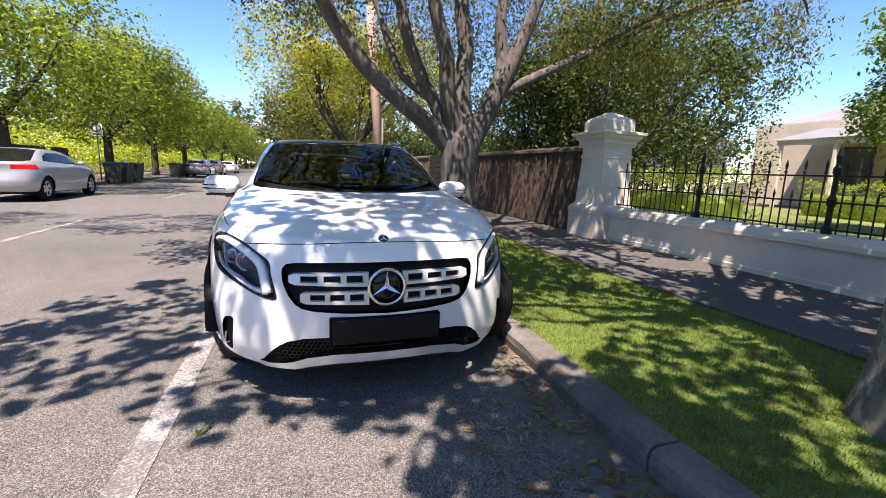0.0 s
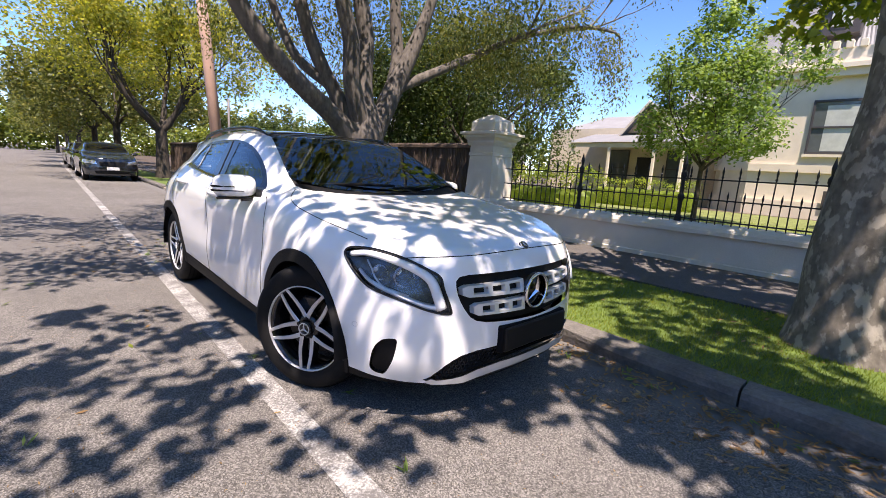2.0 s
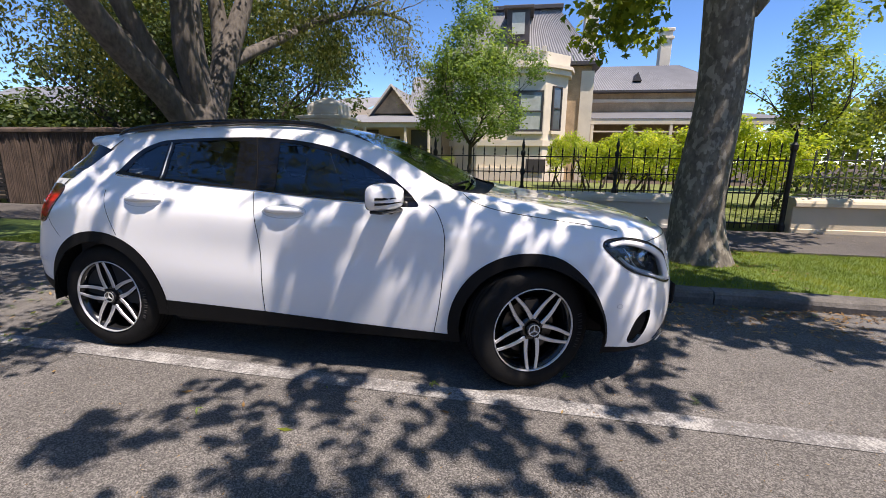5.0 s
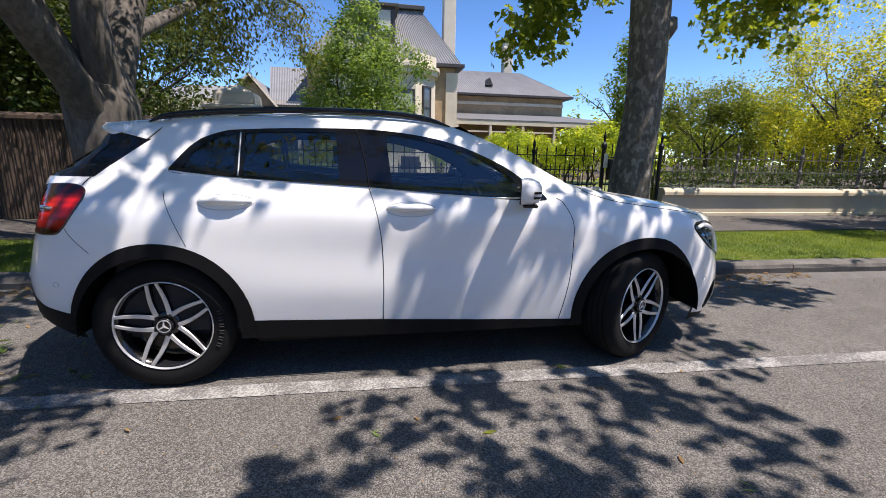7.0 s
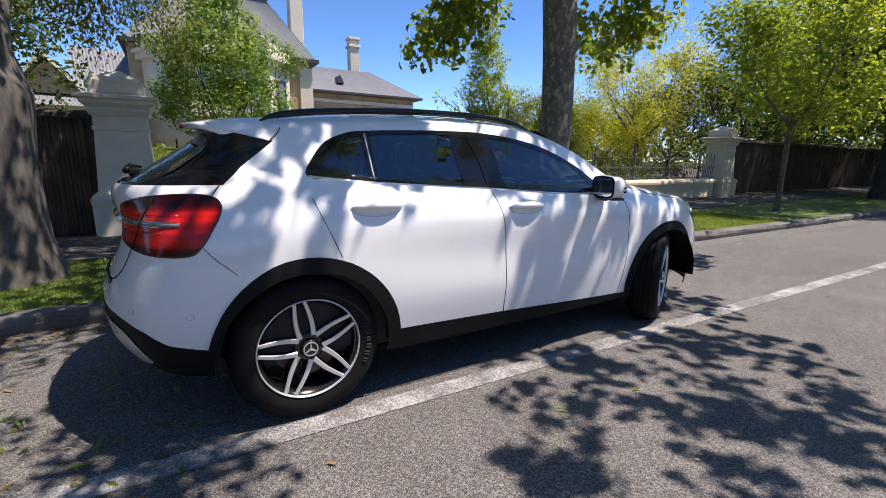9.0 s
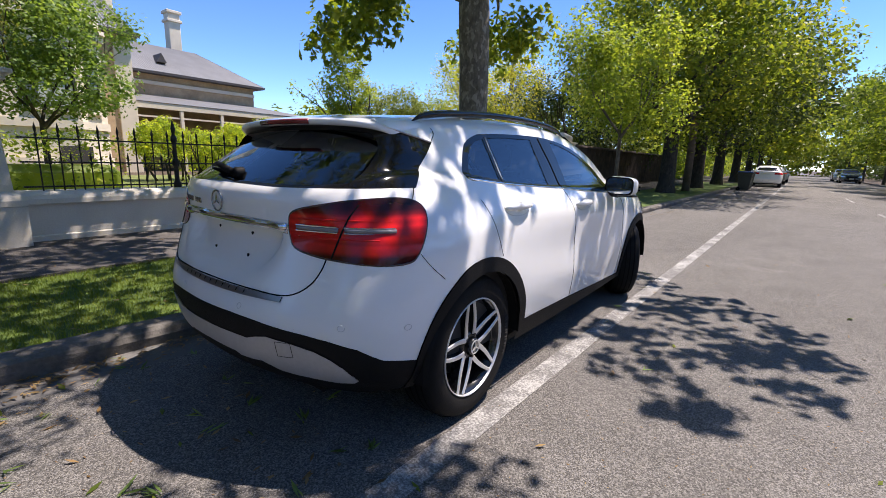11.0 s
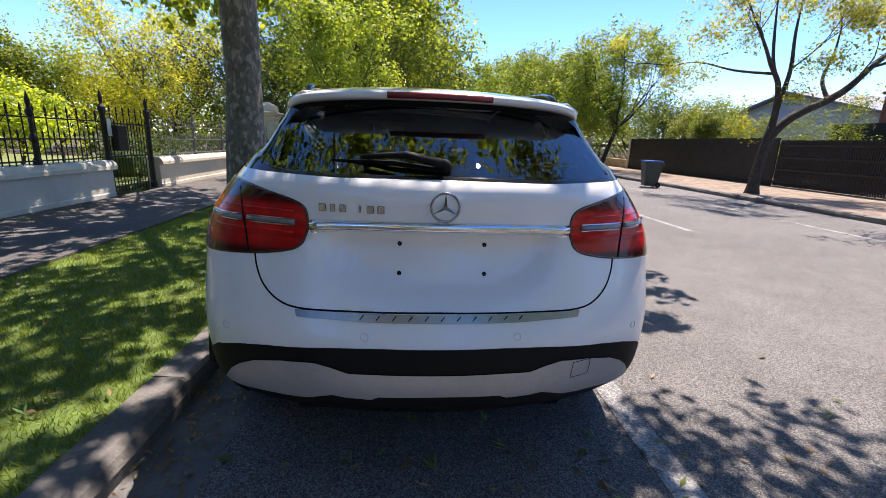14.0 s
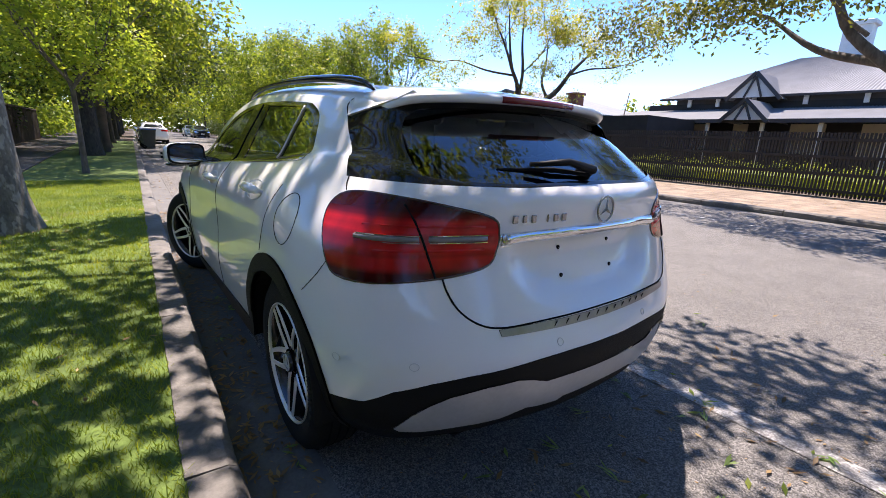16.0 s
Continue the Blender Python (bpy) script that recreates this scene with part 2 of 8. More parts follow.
def askew(bm, upto):
    """Shears the part of a strip that lies below a given x along the near kerb."""
    for v in bm.verts:
        if v.co.x < upto:
            v.co.x += bend(v.co.y)
    return bm


def road_edge(bm):
    for v in bm.verts:
        if v.co.x > 0:
            v.co.x += bend(v.co.y)
    return bm


ground = link("ground", boxed(-900, 900, -900, 900, -0.40, -0.02), M_SOIL, label="bare soil under the whole neighbourhood", category="ground", kind="structure")
road = link("road", road_edge(boxed(-8.60, 0.76, -260, 260, -0.2, 0.0)), M_ASPHALT, label="grey bitumen suburban road with pale stone chips", category="road", kind="structure")
gutter = link("gutter", askew(boxed(0.76, 1.06, -260, 260, -0.2, -0.004), 2.0), M_GUTTER, label="worn concrete gutter strip along the kerb", category="gutter", kind="structure")
gutter_far = link("gutter_far", boxed(-8.95, -8.60, -260, 260, -0.2, -0.004), M_GUTTER, label="concrete gutter strip on the far side", category="gutter", kind="structure")
verge = link("verge", askew(boxed(1.19, 3.0, -34, 11.2, -0.2, 0.105), 2.0), M_GRASS_BASE, label="grass verge between kerb and footpath", category="verge", kind="structure")
pavement = link("pavement", boxed(3.0, 4.78, -60, 60, -0.2, 0.13), M_PATH, label="dark asphalt footpath dappled with sunlight", category="pavement", kind="structure")
driveway = link("driveway", askew(boxed(1.06, 3.0, 11.2, 15.6, -0.2, 0.06), 2.0), M_PAVING, label="pale concrete driveway crossing", category="driveway", kind="structure")
verge_far = link("verge_beyond_drive", askew(boxed(1.19, 3.0, 15.6, 58, -0.2, 0.10), 2.0), M_GRASS_BASE, label="grass verge beyond the driveway", category="verge", kind="structure")
verge_rear = link("verge_leafy", askew(boxed(1.19, 3.0, -60, -34, -0.2, 0.10), 2.0), M_SOIL, label="bare leafy verge under street trees", category="verge", kind="structure")
pavement_far = link("pavement_far", boxed(-13.2, -9.12, -70, 70, -0.2, 0.10), M_SANDY, label="sandy pale footpath scattered with leaves", category="pavement", kind="structure")
lawn = link("lawn", boxed(5.05, 18.0, -12, 12, -0.2, 0.22), M_LAWN, label="front garden lawn", category="lawn", kind="structure")
garden_ground = link("garden_ground", boxed(14.0, 60, -60, 60, -0.2, 0.20), M_SOIL, label="garden ground round the houses", category="ground", kind="structure")
garden_side = link("garden_side", boxed(4.78, 14.0, 12, 60, -0.2, 0.16), M_SOIL, label="shaded garden ground behind the brush fence", category="ground", kind="structure")
garden_rear = link("garden_rear", boxed(4.78, 14.0, -60, -12, -0.2, 0.16), M_SOIL, label="garden ground behind the far fence", category="ground", kind="structure")
plot_far = link("plot_far", boxed(-60, -13.2, -70, 70, -0.2, 0.12), M_SOIL, label="front gardens on the far side", category="ground", kind="structure")


def strip(bm, x0, x1, y0, y1, z=0.004):
    vs = [bm.verts.new((x, y, z)) for x, y in ((x0, y0), (x1, y0), (x1, y1), (x0, y1))]
    bm.faces.new(vs)
bm = bmesh.new()
for k in range(-30, 30):
    strip(bm, -1.035, -0.910, k * 1.5, k * 1.5 + 1.5)
link("parking_line", askew(bm, 2.0), M_LINE, label="worn white line marking the parking lane", category="road marking", kind="structure")
for k in range(-9, 10):
    bm = bmesh.new()
    strip(bm, -4.38, -4.28, k * 9.0 - 4.6, k * 9.0 - 1.5)
    link("centre_dash", bm, M_LINE, label="thin white dash of the road's centre line", category="road marking", group="centre line dashes", kind="structure")
bm = bmesh.new()
strip(bm, -7.1, -7.02, -40, 6)
link("edge_line", bm, M_LINE, label="thin white edge line on the far side", category="road marking", kind="structure")


def kerb_stone(length):
    bm = bmesh.new()
    prism(bm, ((1.055, -0.1), (1.035, 0.055), (1.045, 0.095), (1.075, 0.112), (1.205, 0.115), (1.215, -0.1)), 0.006, length - 0.006, "y")
    bmesh.ops.subdivide_edges(bm, edges=[e for e in bm.edges if abs(e.verts[0].co.y - e.verts[1].co.y) > 0.5], cuts=3)
    rng = random.Random(5)
    for v in bm.verts:
        if v.co.z > 0:
            v.co += Vector((rng.uniform(-1, 1), 0, rng.uniform(-1, 1))) * 0.005
    me = bpy.data.meshes.new("kerb_stone")
    bm.to_mesh(me)
    bm.free()
    me.materials.append(M_KERB)
    return me


kerb = thing("kerb", "grey kerb of worn stone blocks beside the grass", "kerb", kind="structure")
stone = kerb_stone(1.5)
for k in range(-40, 40):
    y = k * 1.5 - 0.1
    if 11.0 < y + 0.75 < 15.6:
        continue
    o = new("kerb_stone", stone)
    o.parent = kerb
    o.matrix_local = pose(bend(y), y, 0, 0, 0, -1.72)
kerb_far = thing("kerb_far", "pale kerb along the far side of the road", "kerb", kind="structure")
for k in range(-36, 36):
    o = new("kerb_stone", stone)
    o.parent = kerb_far
    o.matrix_local = pose(-7.9, k * 1.5, 0, 0, 0, 180)

# ---- front wall, pillars, iron fence ----


def low_wall(name, y0, y1, mat, label):
    w = thing(name, label, "wall", kind="structure")
    part("wall_body", boxed(4.80, 5.04, y0, y1, 0.0, 0.565, 0.01), mat, w)
    bm = bmesh.new()
    prism(bm, ((4.735, 0.56), (4.735, 0.62), (4.755, 0.66), (4.80, 0.70), (5.03, 0.705), (5.09, 0.65), (5.09, 0.56)), y0 - 0.03, y1 + 0.0, "y", 0.006)
    part("coping", bm, mat, w)
    part("plinth", boxed(4.785, 5.06, y0 + 0.01, y1 - 0.01, 0.0, 0.20, 0.012), mat, w)
    return w


low_wall("wall_front", -2.85, 3.38, M_RENDER_WALL, "low grey rendered garden wall with rounded coping")
low_wall("wall_front_2", -11.5, -4.25, M_CREAM, "low cream rendered garden wall in sunlight")


def gate_pillar(x, y, mat):
    p = thing("gate_pillar", "tall tapered cream rendered pillar with moulded cap", "pillar", (x, y, 0.1), group="garden wall pillars")
    def sq(bm, layers):
        rings = [[bm.verts.new((sx * h, sy * h, z)) for sx, sy in ((-1, -1), (1, -1), (1, 1), (-1, 1))] for h, z in layers]
        for a, b in zip(rings, rings[1:]):
            for k in range(4):
                bm.faces.new((a[k], a[(k + 1) % 4], b[(k + 1) % 4], b[k]))
        bm.faces.new(rings[-1])
        bm.faces.new(rings[0][::-1])
        bmesh.ops.bevel(bm, geom=[e for e in bm.edges if e.is_manifold and e.calc_face_angle(0) > 0.35], offset=0.008, segments=2, affect="EDGES")
        return bm
    part("base_block", sq(bmesh.new(), ((0.41, 0), (0.41, 0.46), (0.42, 0.47), (0.42, 0.53), (0.39, 0.58), (0.345, 0.62))), mat, p)
    part("shaft", sq(bmesh.new(), ((0.335, 0.6), (0.295, 1.42), (0.31, 1.43), (0.31, 1.48), (0.295, 1.49), (0.295, 1.64))), mat, p)
    part("cap", sq(bmesh.new(), ((0.32, 1.62), (0.345, 1.68), (0.345, 1.72), (0.40, 1.77), (0.40, 1.81), (0.455, 1.83), (0.455, 1.87), (0.30, 1.90), (0.30, 1.915))), mat, p)
    part("cap_top", sq(bmesh.new(), ((0.30, 1.91), (0.30, 2.06), (0.275, 2.10), (0.06, 2.22), (0.02, 2.225))), mat, p)
    return p


gate_pillar(4.93, 3.74, M_RENDER_WALL)
gate_pillar(4.95, -11.95, M_CREAM)


def spear_mesh(height, r=0.008):
    bm = bmesh.new()
    lathe(bm, ((r, 0), (r, height - 0.16), (r * 1.9, height - 0.15), (r * 1.9, height - 0.135), (r * 0.9, height - 0.125), (r * 1.9, height - 0.07), (0.001, height)), seg=6)
    return bm


def iron_fence(name, y0, y1, mat, label, post_every=1.58, first=1.68, bar=0.194):
    f = thing(name, label, "fence", (4.87, 0, 0.70))
    for z in (0.05, 0.33, 0.60):
        part("rail", boxed(-0.018, 0.018, y0, y1, z - 0.009, z + 0.009), mat, f)
    long_bar = spear_mesh(0.78, 0.0085)
    me_l = bpy.data.meshes.new("long_bar")
    long_bar.to_mesh(me_l)
    long_bar.free()
    me_l.materials.append(mat)
    short_bar = spear_mesh(0.46, 0.0075)
    me_s = bpy.data.meshes.new("short_bar")
    short_bar.to_mesh(me_s)
    short_bar.free()
    me_s.materials.append(mat)
    posts = [first - k * post_every for k in range(-3, 12) if y0 + 0.05 < first - k * post_every < y1 - 0.05]
    bm = lathe(bmesh.new(), ((0.05, 0), (0.05, 0.06), (0.03, 0.10), (0.03, 0.28), (0.045, 0.31), (0.045, 0.36), (0.026, 0.40), (0.024, 0.60), (0.04, 0.63), (0.04, 0.68), (0.018, 0.72), (0.03, 0.80), (0.002, 0.93)), seg=10)
    me_p = bpy.data.meshes.new("fence_post")
    bm.to_mesh(me_p)
    bm.free()
    me_p.materials.append(mat)
    for y in posts:
        o = new("fence_post", me_p)
        o.parent, o.location = f, (0, y, 0)
    n = int((y1 - y0) / (bar / 2))
    for k in range(1, n):
        y = y0 + k * bar / 2
        if min((abs(y - p) for p in posts), default=9) < 0.045:
            continue
        o = new("long_bar" if k % 2 else "short_bar", me_l if k % 2 else me_s)
        o.parent, o.location = f, (0, y, 0)
        o.rotation_euler = (random.uniform(-0.012, 0.012), 0, 0)
    return f


iron_fence("iron_fence", -2.80, 3.28, M_IRON, "black wrought iron spear fence on the low wall")
iron_fence("iron_fence", -11.55, -4.30, M_IRON_PALE, "weathered black iron spear fence, coloured pale as if sunlit, on the cream wall", first=-4.35)


def iron_gate():
    g = thing("iron_gate", "black wrought iron garden gate between two walls", "gate", (4.90, -3.55, 0.13))
    for y in (-0.62, 0.62):
        bm = lathe(bmesh.new(), ((0.055, 0), (0.055, 0.1), (0.04, 0.14), (0.04, 1.3), (0.055, 1.33), (0.055, 1.4), (0.02, 1.45), (0.03, 1.55), (0.002, 1.66)), (0, y, 0), seg=10)
        part("gate_post", bm, M_IRON, g)
    for z in (0.12, 0.62, 1.15):
        part("rail", boxed(-0.015, 0.015, -0.58, 0.58, z - 0.012, z + 0.012), M_IRON, g)
    for k in range(-6, 7):
        bm = spear_mesh(1.42 if k % 2 else 1.2, 0.008)
        o = part("bar", bm, M_IRON, g)
        o.location = (0, k * 0.088, 0.03)
    part("letter_box", boxed(-0.16, -0.04, 0.30, 0.56, 0.72, 1.12, 0.01), M_IRON, g, "black metal letter box")
    part("notice_plate", boxed(-0.075, -0.06, 0.56, 0.64, 0.95, 1.22), M_WHITE_PAINT, g, "small pale plate on the post")


iron_gate()


def brush_fence(name, x, y0, y1, h, label):
    f = thing(name, label, "fence", kind="structure")
    rng = random.Random(int(abs(y0) * 7))
    bm = bmesh.new()
    n = int((y1 - y0) / 0.05)
    for side in (0, 1):
        for k in range(n):
            y = y0 + (y1 - y0) * k / n
            d = rng.uniform(-0.012, 0.012)
            xs = x + (0.0 if side == 0 else 0.16) + d
            tube(bm, [(xs, y, 0.12), (xs + rng.uniform(-0.01, 0.01), y + rng.uniform(-0.02, 0.02), h - 0.06)], rng.uniform(0.03, 0.042), seg=5, caps=False)
    part("brushwood", bm, M_BRUSH, f)
    bm = bmesh.new()
    prism(bm, ((x - 0.07, h - 0.10), (x - 0.06, h - 0.03), (x + 0.08, h + 0.02), (x + 0.22, h - 0.03), (x + 0.23, h - 0.10)), y0, y1, "y", 0.01)
    part("capping", bm, M_BRUSH, f)


brush_fence("brush_fence", 4.95, 4.05, 11.6, 1.78, "dark brown brushwood fence with a rolled top")
brush_fence("brush_fence_2", 4.95, 14.6, 30, 1.80, "brown brushwood fence beyond the driveway")
brush_fence("brush_fence_3", 5.0, -34, -12.4, 1.95, "dark brushwood fence in deep shade")



def slat_gate():
    g = thing("slatted_gate", "dark horizontal slatted driveway gate", "gate", (5.0, 13.1, 0.13))
    for y in (-1.42, 0.0, 1.42):
        part("gate_post", boxed(-0.035, 0.035, y - 0.04, y + 0.04, 0.0, 1.68, 0.006), M_BLACK_FENCE, g)
    for k in range(17):
        part("slat", boxed(-0.06, -0.036, -1.45, 1.45, 0.08 + k * 0.094, 0.15 + k * 0.094), M_BLACK_FENCE, g)


slat_gate()

# ---- far side fence and house ----


def slat_fence():
    f = thing("slat_fence", "black stained timber paling fence with gaps", "fence", kind="structure")
    for z in (0.28, 0.70, 1.12, 1.54):
        part("rail", boxed(-13.215, -13.185, -20.5, 30, z - 0.035, z + 0.035), M_BLACK_FENCE, f)
    bm = bmesh.new()
    box(bm, -13.24, -13.217, -0.025, 0.025, 0.14, 1.72)
    me = bpy.data.meshes.new("paling")
    bm.to_mesh(me)
    bm.free()
    me.materials.append(M_BLACK_FENCE)
    for k in range(300):
        o = new("paling", me)
        o.parent, o.location = f, (0, -10 + k * 0.075, random.uniform(-0.01, 0.01))
    part("solid_panel", boxed(-13.24, -13.20, -20.5, -10.1, 0.12, 1.80), M_BLACK_FENCE, f)
    part("solid_panel", boxed(-13.24, -13.20, 12.6, 30, 0.12, 1.74), M_BLACK_FENCE, f)
    # added dark sheet, so that the gaps between these palings look dark
    part("backing", boxed(-13.30, -13.28, -10.1, -5.2, 0.45, 1.70), M_BLACK_FENCE, f)


slat_fence()


def corrugated(bm, x0, x1, y0, y1, corners, pitch=0.12, depth=0.012):
    """A corrugated sheet on four corners a, b (low edge) and c, d (high edge)."""
    a, b, c, d = (Vector(p) for p in corners)
    n = max(2, int((b - a).length / (pitch / 4)))
    up = (b - a).cross(d - a).normalized()
    rows = []
    for i in range(n + 1):
        t = i / n
        o = up * depth * (1, 0, -1, 0)[i % 4]
        rows.append((bm.verts.new(a.lerp(b, t) + o), bm.verts.new(d.lerp(c, t) + o)))
    for r0, r1 in zip(rows, rows[1:]):
        bm.faces.new((r0[0], r1[0], r1[1], r0[1]))


def sheet(bm, *corners):
    corrugated(bm, 0, 0, 0, 0, corners)


def window_unit(parent, x, y0, y1, z0, z1, face=-1, curtain=True, rail=True, frame_mat=None):
    """A sash window set into a wall that faces along x."""
    fm = frame_mat or M_ROOF_DARK
    w = part("window", boxed(x - 0.01, x + 0.01, y0, y1, z0, z1), M_WINDOW, parent)
    for a0, a1, b0, b1 in ((y0 - 0.06, y0, z0 - 0.06, z1 + 0.06), (y1, y1 + 0.06, z0 - 0.06, z1 + 0.06), (y0, y1, z0 - 0.06, z0), (y0, y1, z1, z1 + 0.06)) + (((y0, y1, (z0 + z1) / 2 - 0.025, (z0 + z1) / 2 + 0.025),) if rail else ()):
        part("window_frame", boxed(x - 0.045, x + 0.04, a0, a1, b0, b1), fm, w)
    if curtain:
        part("curtain", boxed(x + face * 0.012 - 0.001, x + face * 0.012 + 0.001, y0 + 0.03, y0 + (y1 - y0) * 0.75, z0 + 0.03, z1 - 0.1), M_CURTAIN, w)
    part("window_sill", boxed(x - 0.10, x + 0.04, y0 - 0.1, y1 + 0.1, z0 - 0.14, z0 - 0.06), M_CREAM_PALE, w)
    return w


def mansion():
    h = thing("mansion", "two storey cream and sandstone villa with a grey iron roof", "house", (0, 0, 0))
    # bay with three faces
    def bay_ring(out):
        return [(16.4, 2.9 + out), (15.55, 2.5 + out), (14.65 - out, 1.5), (14.65 - out, -1.05), (15.55 - out, -1.95 - out * 0.4), (16.4, -2.0 - out)]
    def bay(name, out, z0, z1, mat):
        bm = bmesh.new()
        prism(bm, bay_ring(out), z0, z1, "z")
        part(name, bm, mat, h)
    bay("bay_wall", 0.0, 0.2, 5.0, M_CREAM_PALE)
    bay("plinth", 0.10, 0.2, 0.9, M_CREAM_PALE)
    bay("string_course", 0.08, 1.75, 1.98, M_CREAM_PALE)
    bay("cornice", 0.18, 4.42, 4.62, M_CREAM_PALE)
    bay("cornice_top", 0.28, 4.62, 4.74, M_CREAM_PALE)
    bay("parapet", 0.06, 4.74, 5.18, M_CREAM_PALE)
    for k in range(9):
        part("merlon", boxed(14.52, 14.72, -1.0 + k * 0.29, -0.84 + k * 0.29, 5.16, 5.36, 0.01), M_CREAM_PALE, h)
    window_unit(h, 14.63, -0.95, 0.12, 2.35, 3.75)
    part("vent_grille", boxed(14.5, 14.56, -1.2, -0.45, 0.75, 1.25), M_ROOF_DARK, h)
    # angled face: a narrow window
    def angled(bm):
        bmesh.ops.rotate(bm, verts=bm.verts, cent=(0, 0, 0), matrix=Matrix.Rotation(radians(45), 3, "Z"))
        bmesh.ops.translate(bm, verts=bm.verts, vec=(15.09, -1.53, 0))
        return bm
    w = part("window", angled(boxed(-0.02, 0.02, -0.2, 0.2, 2.42, 3.95)), M_WINDOW, h, "narrow dark sash window")
    for y0, y1, z0, z1 in ((-0.26, -0.2, 2.36, 4.01), (0.2, 0.26, 2.36, 4.01), (-0.2, 0.2, 2.36, 2.42), (-0.2, 0.2, 3.95, 4.01), (-0.2, 0.2, 3.17, 3.21)):
        part("window_frame", angled(boxed(-0.05, 0.03, y0, y1, z0, z1)), M_ROOF_DARK, w)
    part("window_sill", angled(boxed(-0.10, 0.04, -0.32, 0.32, 2.22, 2.34)), M_CREAM_PALE, w)
    # side wall in sandstone with pale quoins
    part("side_wall", boxed(16.2, 22, -2.9, 3.2, 0.2, 5.0), M_SANDSTONE, h)
    part("quoin", boxed(16.12, 16.6, -3.0, -2.5, 0.2, 4.75), M_CREAM_PALE, h)
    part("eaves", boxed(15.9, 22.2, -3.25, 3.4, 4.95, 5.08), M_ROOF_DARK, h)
    # mansard roof
    bm = bmesh.new()
    sheet(bm, (16.0, 3.3, 5.05), (16.0, -3.15, 5.05), (17.4, -1.5, 7.5), (17.4, 1.3, 7.5))
    sheet(bm, (16.0, -3.15, 5.05), (22.2, -3.15, 5.05), (20.8, -1.5, 7.5), (17.4, -1.5, 7.5))
    sheet(bm, (22.2, 3.3, 5.05), (16.0, 3.3, 5.05), (17.4, 1.3, 7.5), (20.8, 1.3, 7.5))
    part("mansard_roof", bm, M_ROOF, h, "steep grey corrugated mansard roof")
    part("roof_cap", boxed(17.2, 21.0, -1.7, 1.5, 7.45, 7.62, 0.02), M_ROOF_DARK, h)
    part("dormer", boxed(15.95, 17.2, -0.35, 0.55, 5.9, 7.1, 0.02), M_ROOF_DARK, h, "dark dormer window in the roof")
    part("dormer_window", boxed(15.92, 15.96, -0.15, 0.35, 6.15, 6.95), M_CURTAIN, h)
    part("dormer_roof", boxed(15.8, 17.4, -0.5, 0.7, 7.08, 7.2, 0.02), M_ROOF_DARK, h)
    for cx, cy, top, n in ((18.5, -3.0, 9.4, "chimney"), (24.2, -7.7, 8.2, "chimney")):
        bm = bmesh.new()
        box(bm, cx - 0.28, cx + 0.28, cy - 0.28, cy + 0.28, 5.0, top, 0.02)
        box(bm, cx - 0.36, cx + 0.36, cy - 0.36, cy + 0.36, top - 0.5, top - 0.36, 0.02)
        box(bm, cx - 0.36, cx + 0.36, cy - 0.36, cy + 0.36, top - 0.08, top + 0.06, 0.02)
        part(n, bm, M_CREAM_PALE, h, "pale rendered chimney")
    # right wing
    part("wing_wall", boxed(20.2, 27, -9.7, -2.8, 0.2, 4.5), M_SANDSTONE, h)
    part("frieze", boxed(20.12, 20.2, -9.7, -2.8, 4.0, 4.15), M_CREAM_PALE, h)
    part("gutter", boxed(19.75, 27.3, -10.1, -2.9, 4.42, 4.52), M_ROOF_DARK, h)
    bm = bmesh.new()
    sheet(bm, (19.8, -2.8, 4.52), (19.8, -10.1, 4.52), (22.8, -8.1, 6.15), (22.8, -2.8, 6.15))
    sheet(bm, (19.8, -10.1, 4.52), (27.3, -10.1, 4.52), (24.4, -8.1, 6.15), (22.8, -8.1, 6.15))
    part("wing_roof", bm, M_ROOF, h)
    bm = bmesh.new()
    prism(bm, ((-5.85, 5.05), (-5.45, 5.05), (-5.65, 5.45)), 20.55, 21.9, "x")
    part("roof_vent", bm, M_ROOF_DARK, h)
    bm = bmesh.new()
    sheet(bm, (16.6, -3.0, 2.95), (16.6, -11.2, 2.95), (20.2, -9.7, 3.55), (20.2, -3.0, 3.55))
    sheet(bm, (16.6, -11.2, 2.95), (27, -11.2, 2.95), (27, -9.7, 3.55), (20.2, -9.7, 3.55))
    part("verandah_roof", bm, M_ROOF, h)
    part("verandah_beam", boxed(16.62, 16.74, -11.1, -3.0, 2.72, 2.93), M_CREAM_PALE, h)
    for k in range(6):
        part("verandah_post", boxed(16.63, 16.75, -3.2 - k * 1.55, -3.08 - k * 1.55, 0.2, 2.75, 0.01), M_CREAM_PALE, h)
    part("verandah_rail", boxed(16.66, 16.72, -11.0, -3.0, 2.40, 2.46), M_CREAM_PALE, h)
    # the tower and its wing stand well back on the lawn
    for ch in h.children:
        ch.matrix_local = pose(0.8, 0.5, -0.31) @ Matrix.Scale(1.25, 4) @ ch.matrix_local
    # left wing with verandah and gable
    part("left_wall", boxed(21.2, 28, 4.55, 13, 0.2, 3.9), M_CREAM, h)
    window_unit(h, 21.18, 5.2, 6.2, 1.0, 2.7, curtain=False)
    window_unit(h, 21.18, 8.2, 9.2, 1.0, 2.7, curtain=False)
    part("front_door", boxed(21.12, 21.2, 6.9, 7.7, 0.25, 2.4), M_BLACK_FENCE, h)
    bm = bmesh.new()
    sheet(bm, (18.4, 10.2, 2.95), (18.4, 4.6, 2.95), (21.3, 4.6, 3.6), (21.3, 10.2, 3.6))
    part("verandah_roof", bm, M_ROOF, h)
    part("verandah_beam", boxed(18.5, 18.6, 4.6, 10.1, 2.72, 2.92), M_CREAM_PALE, h)
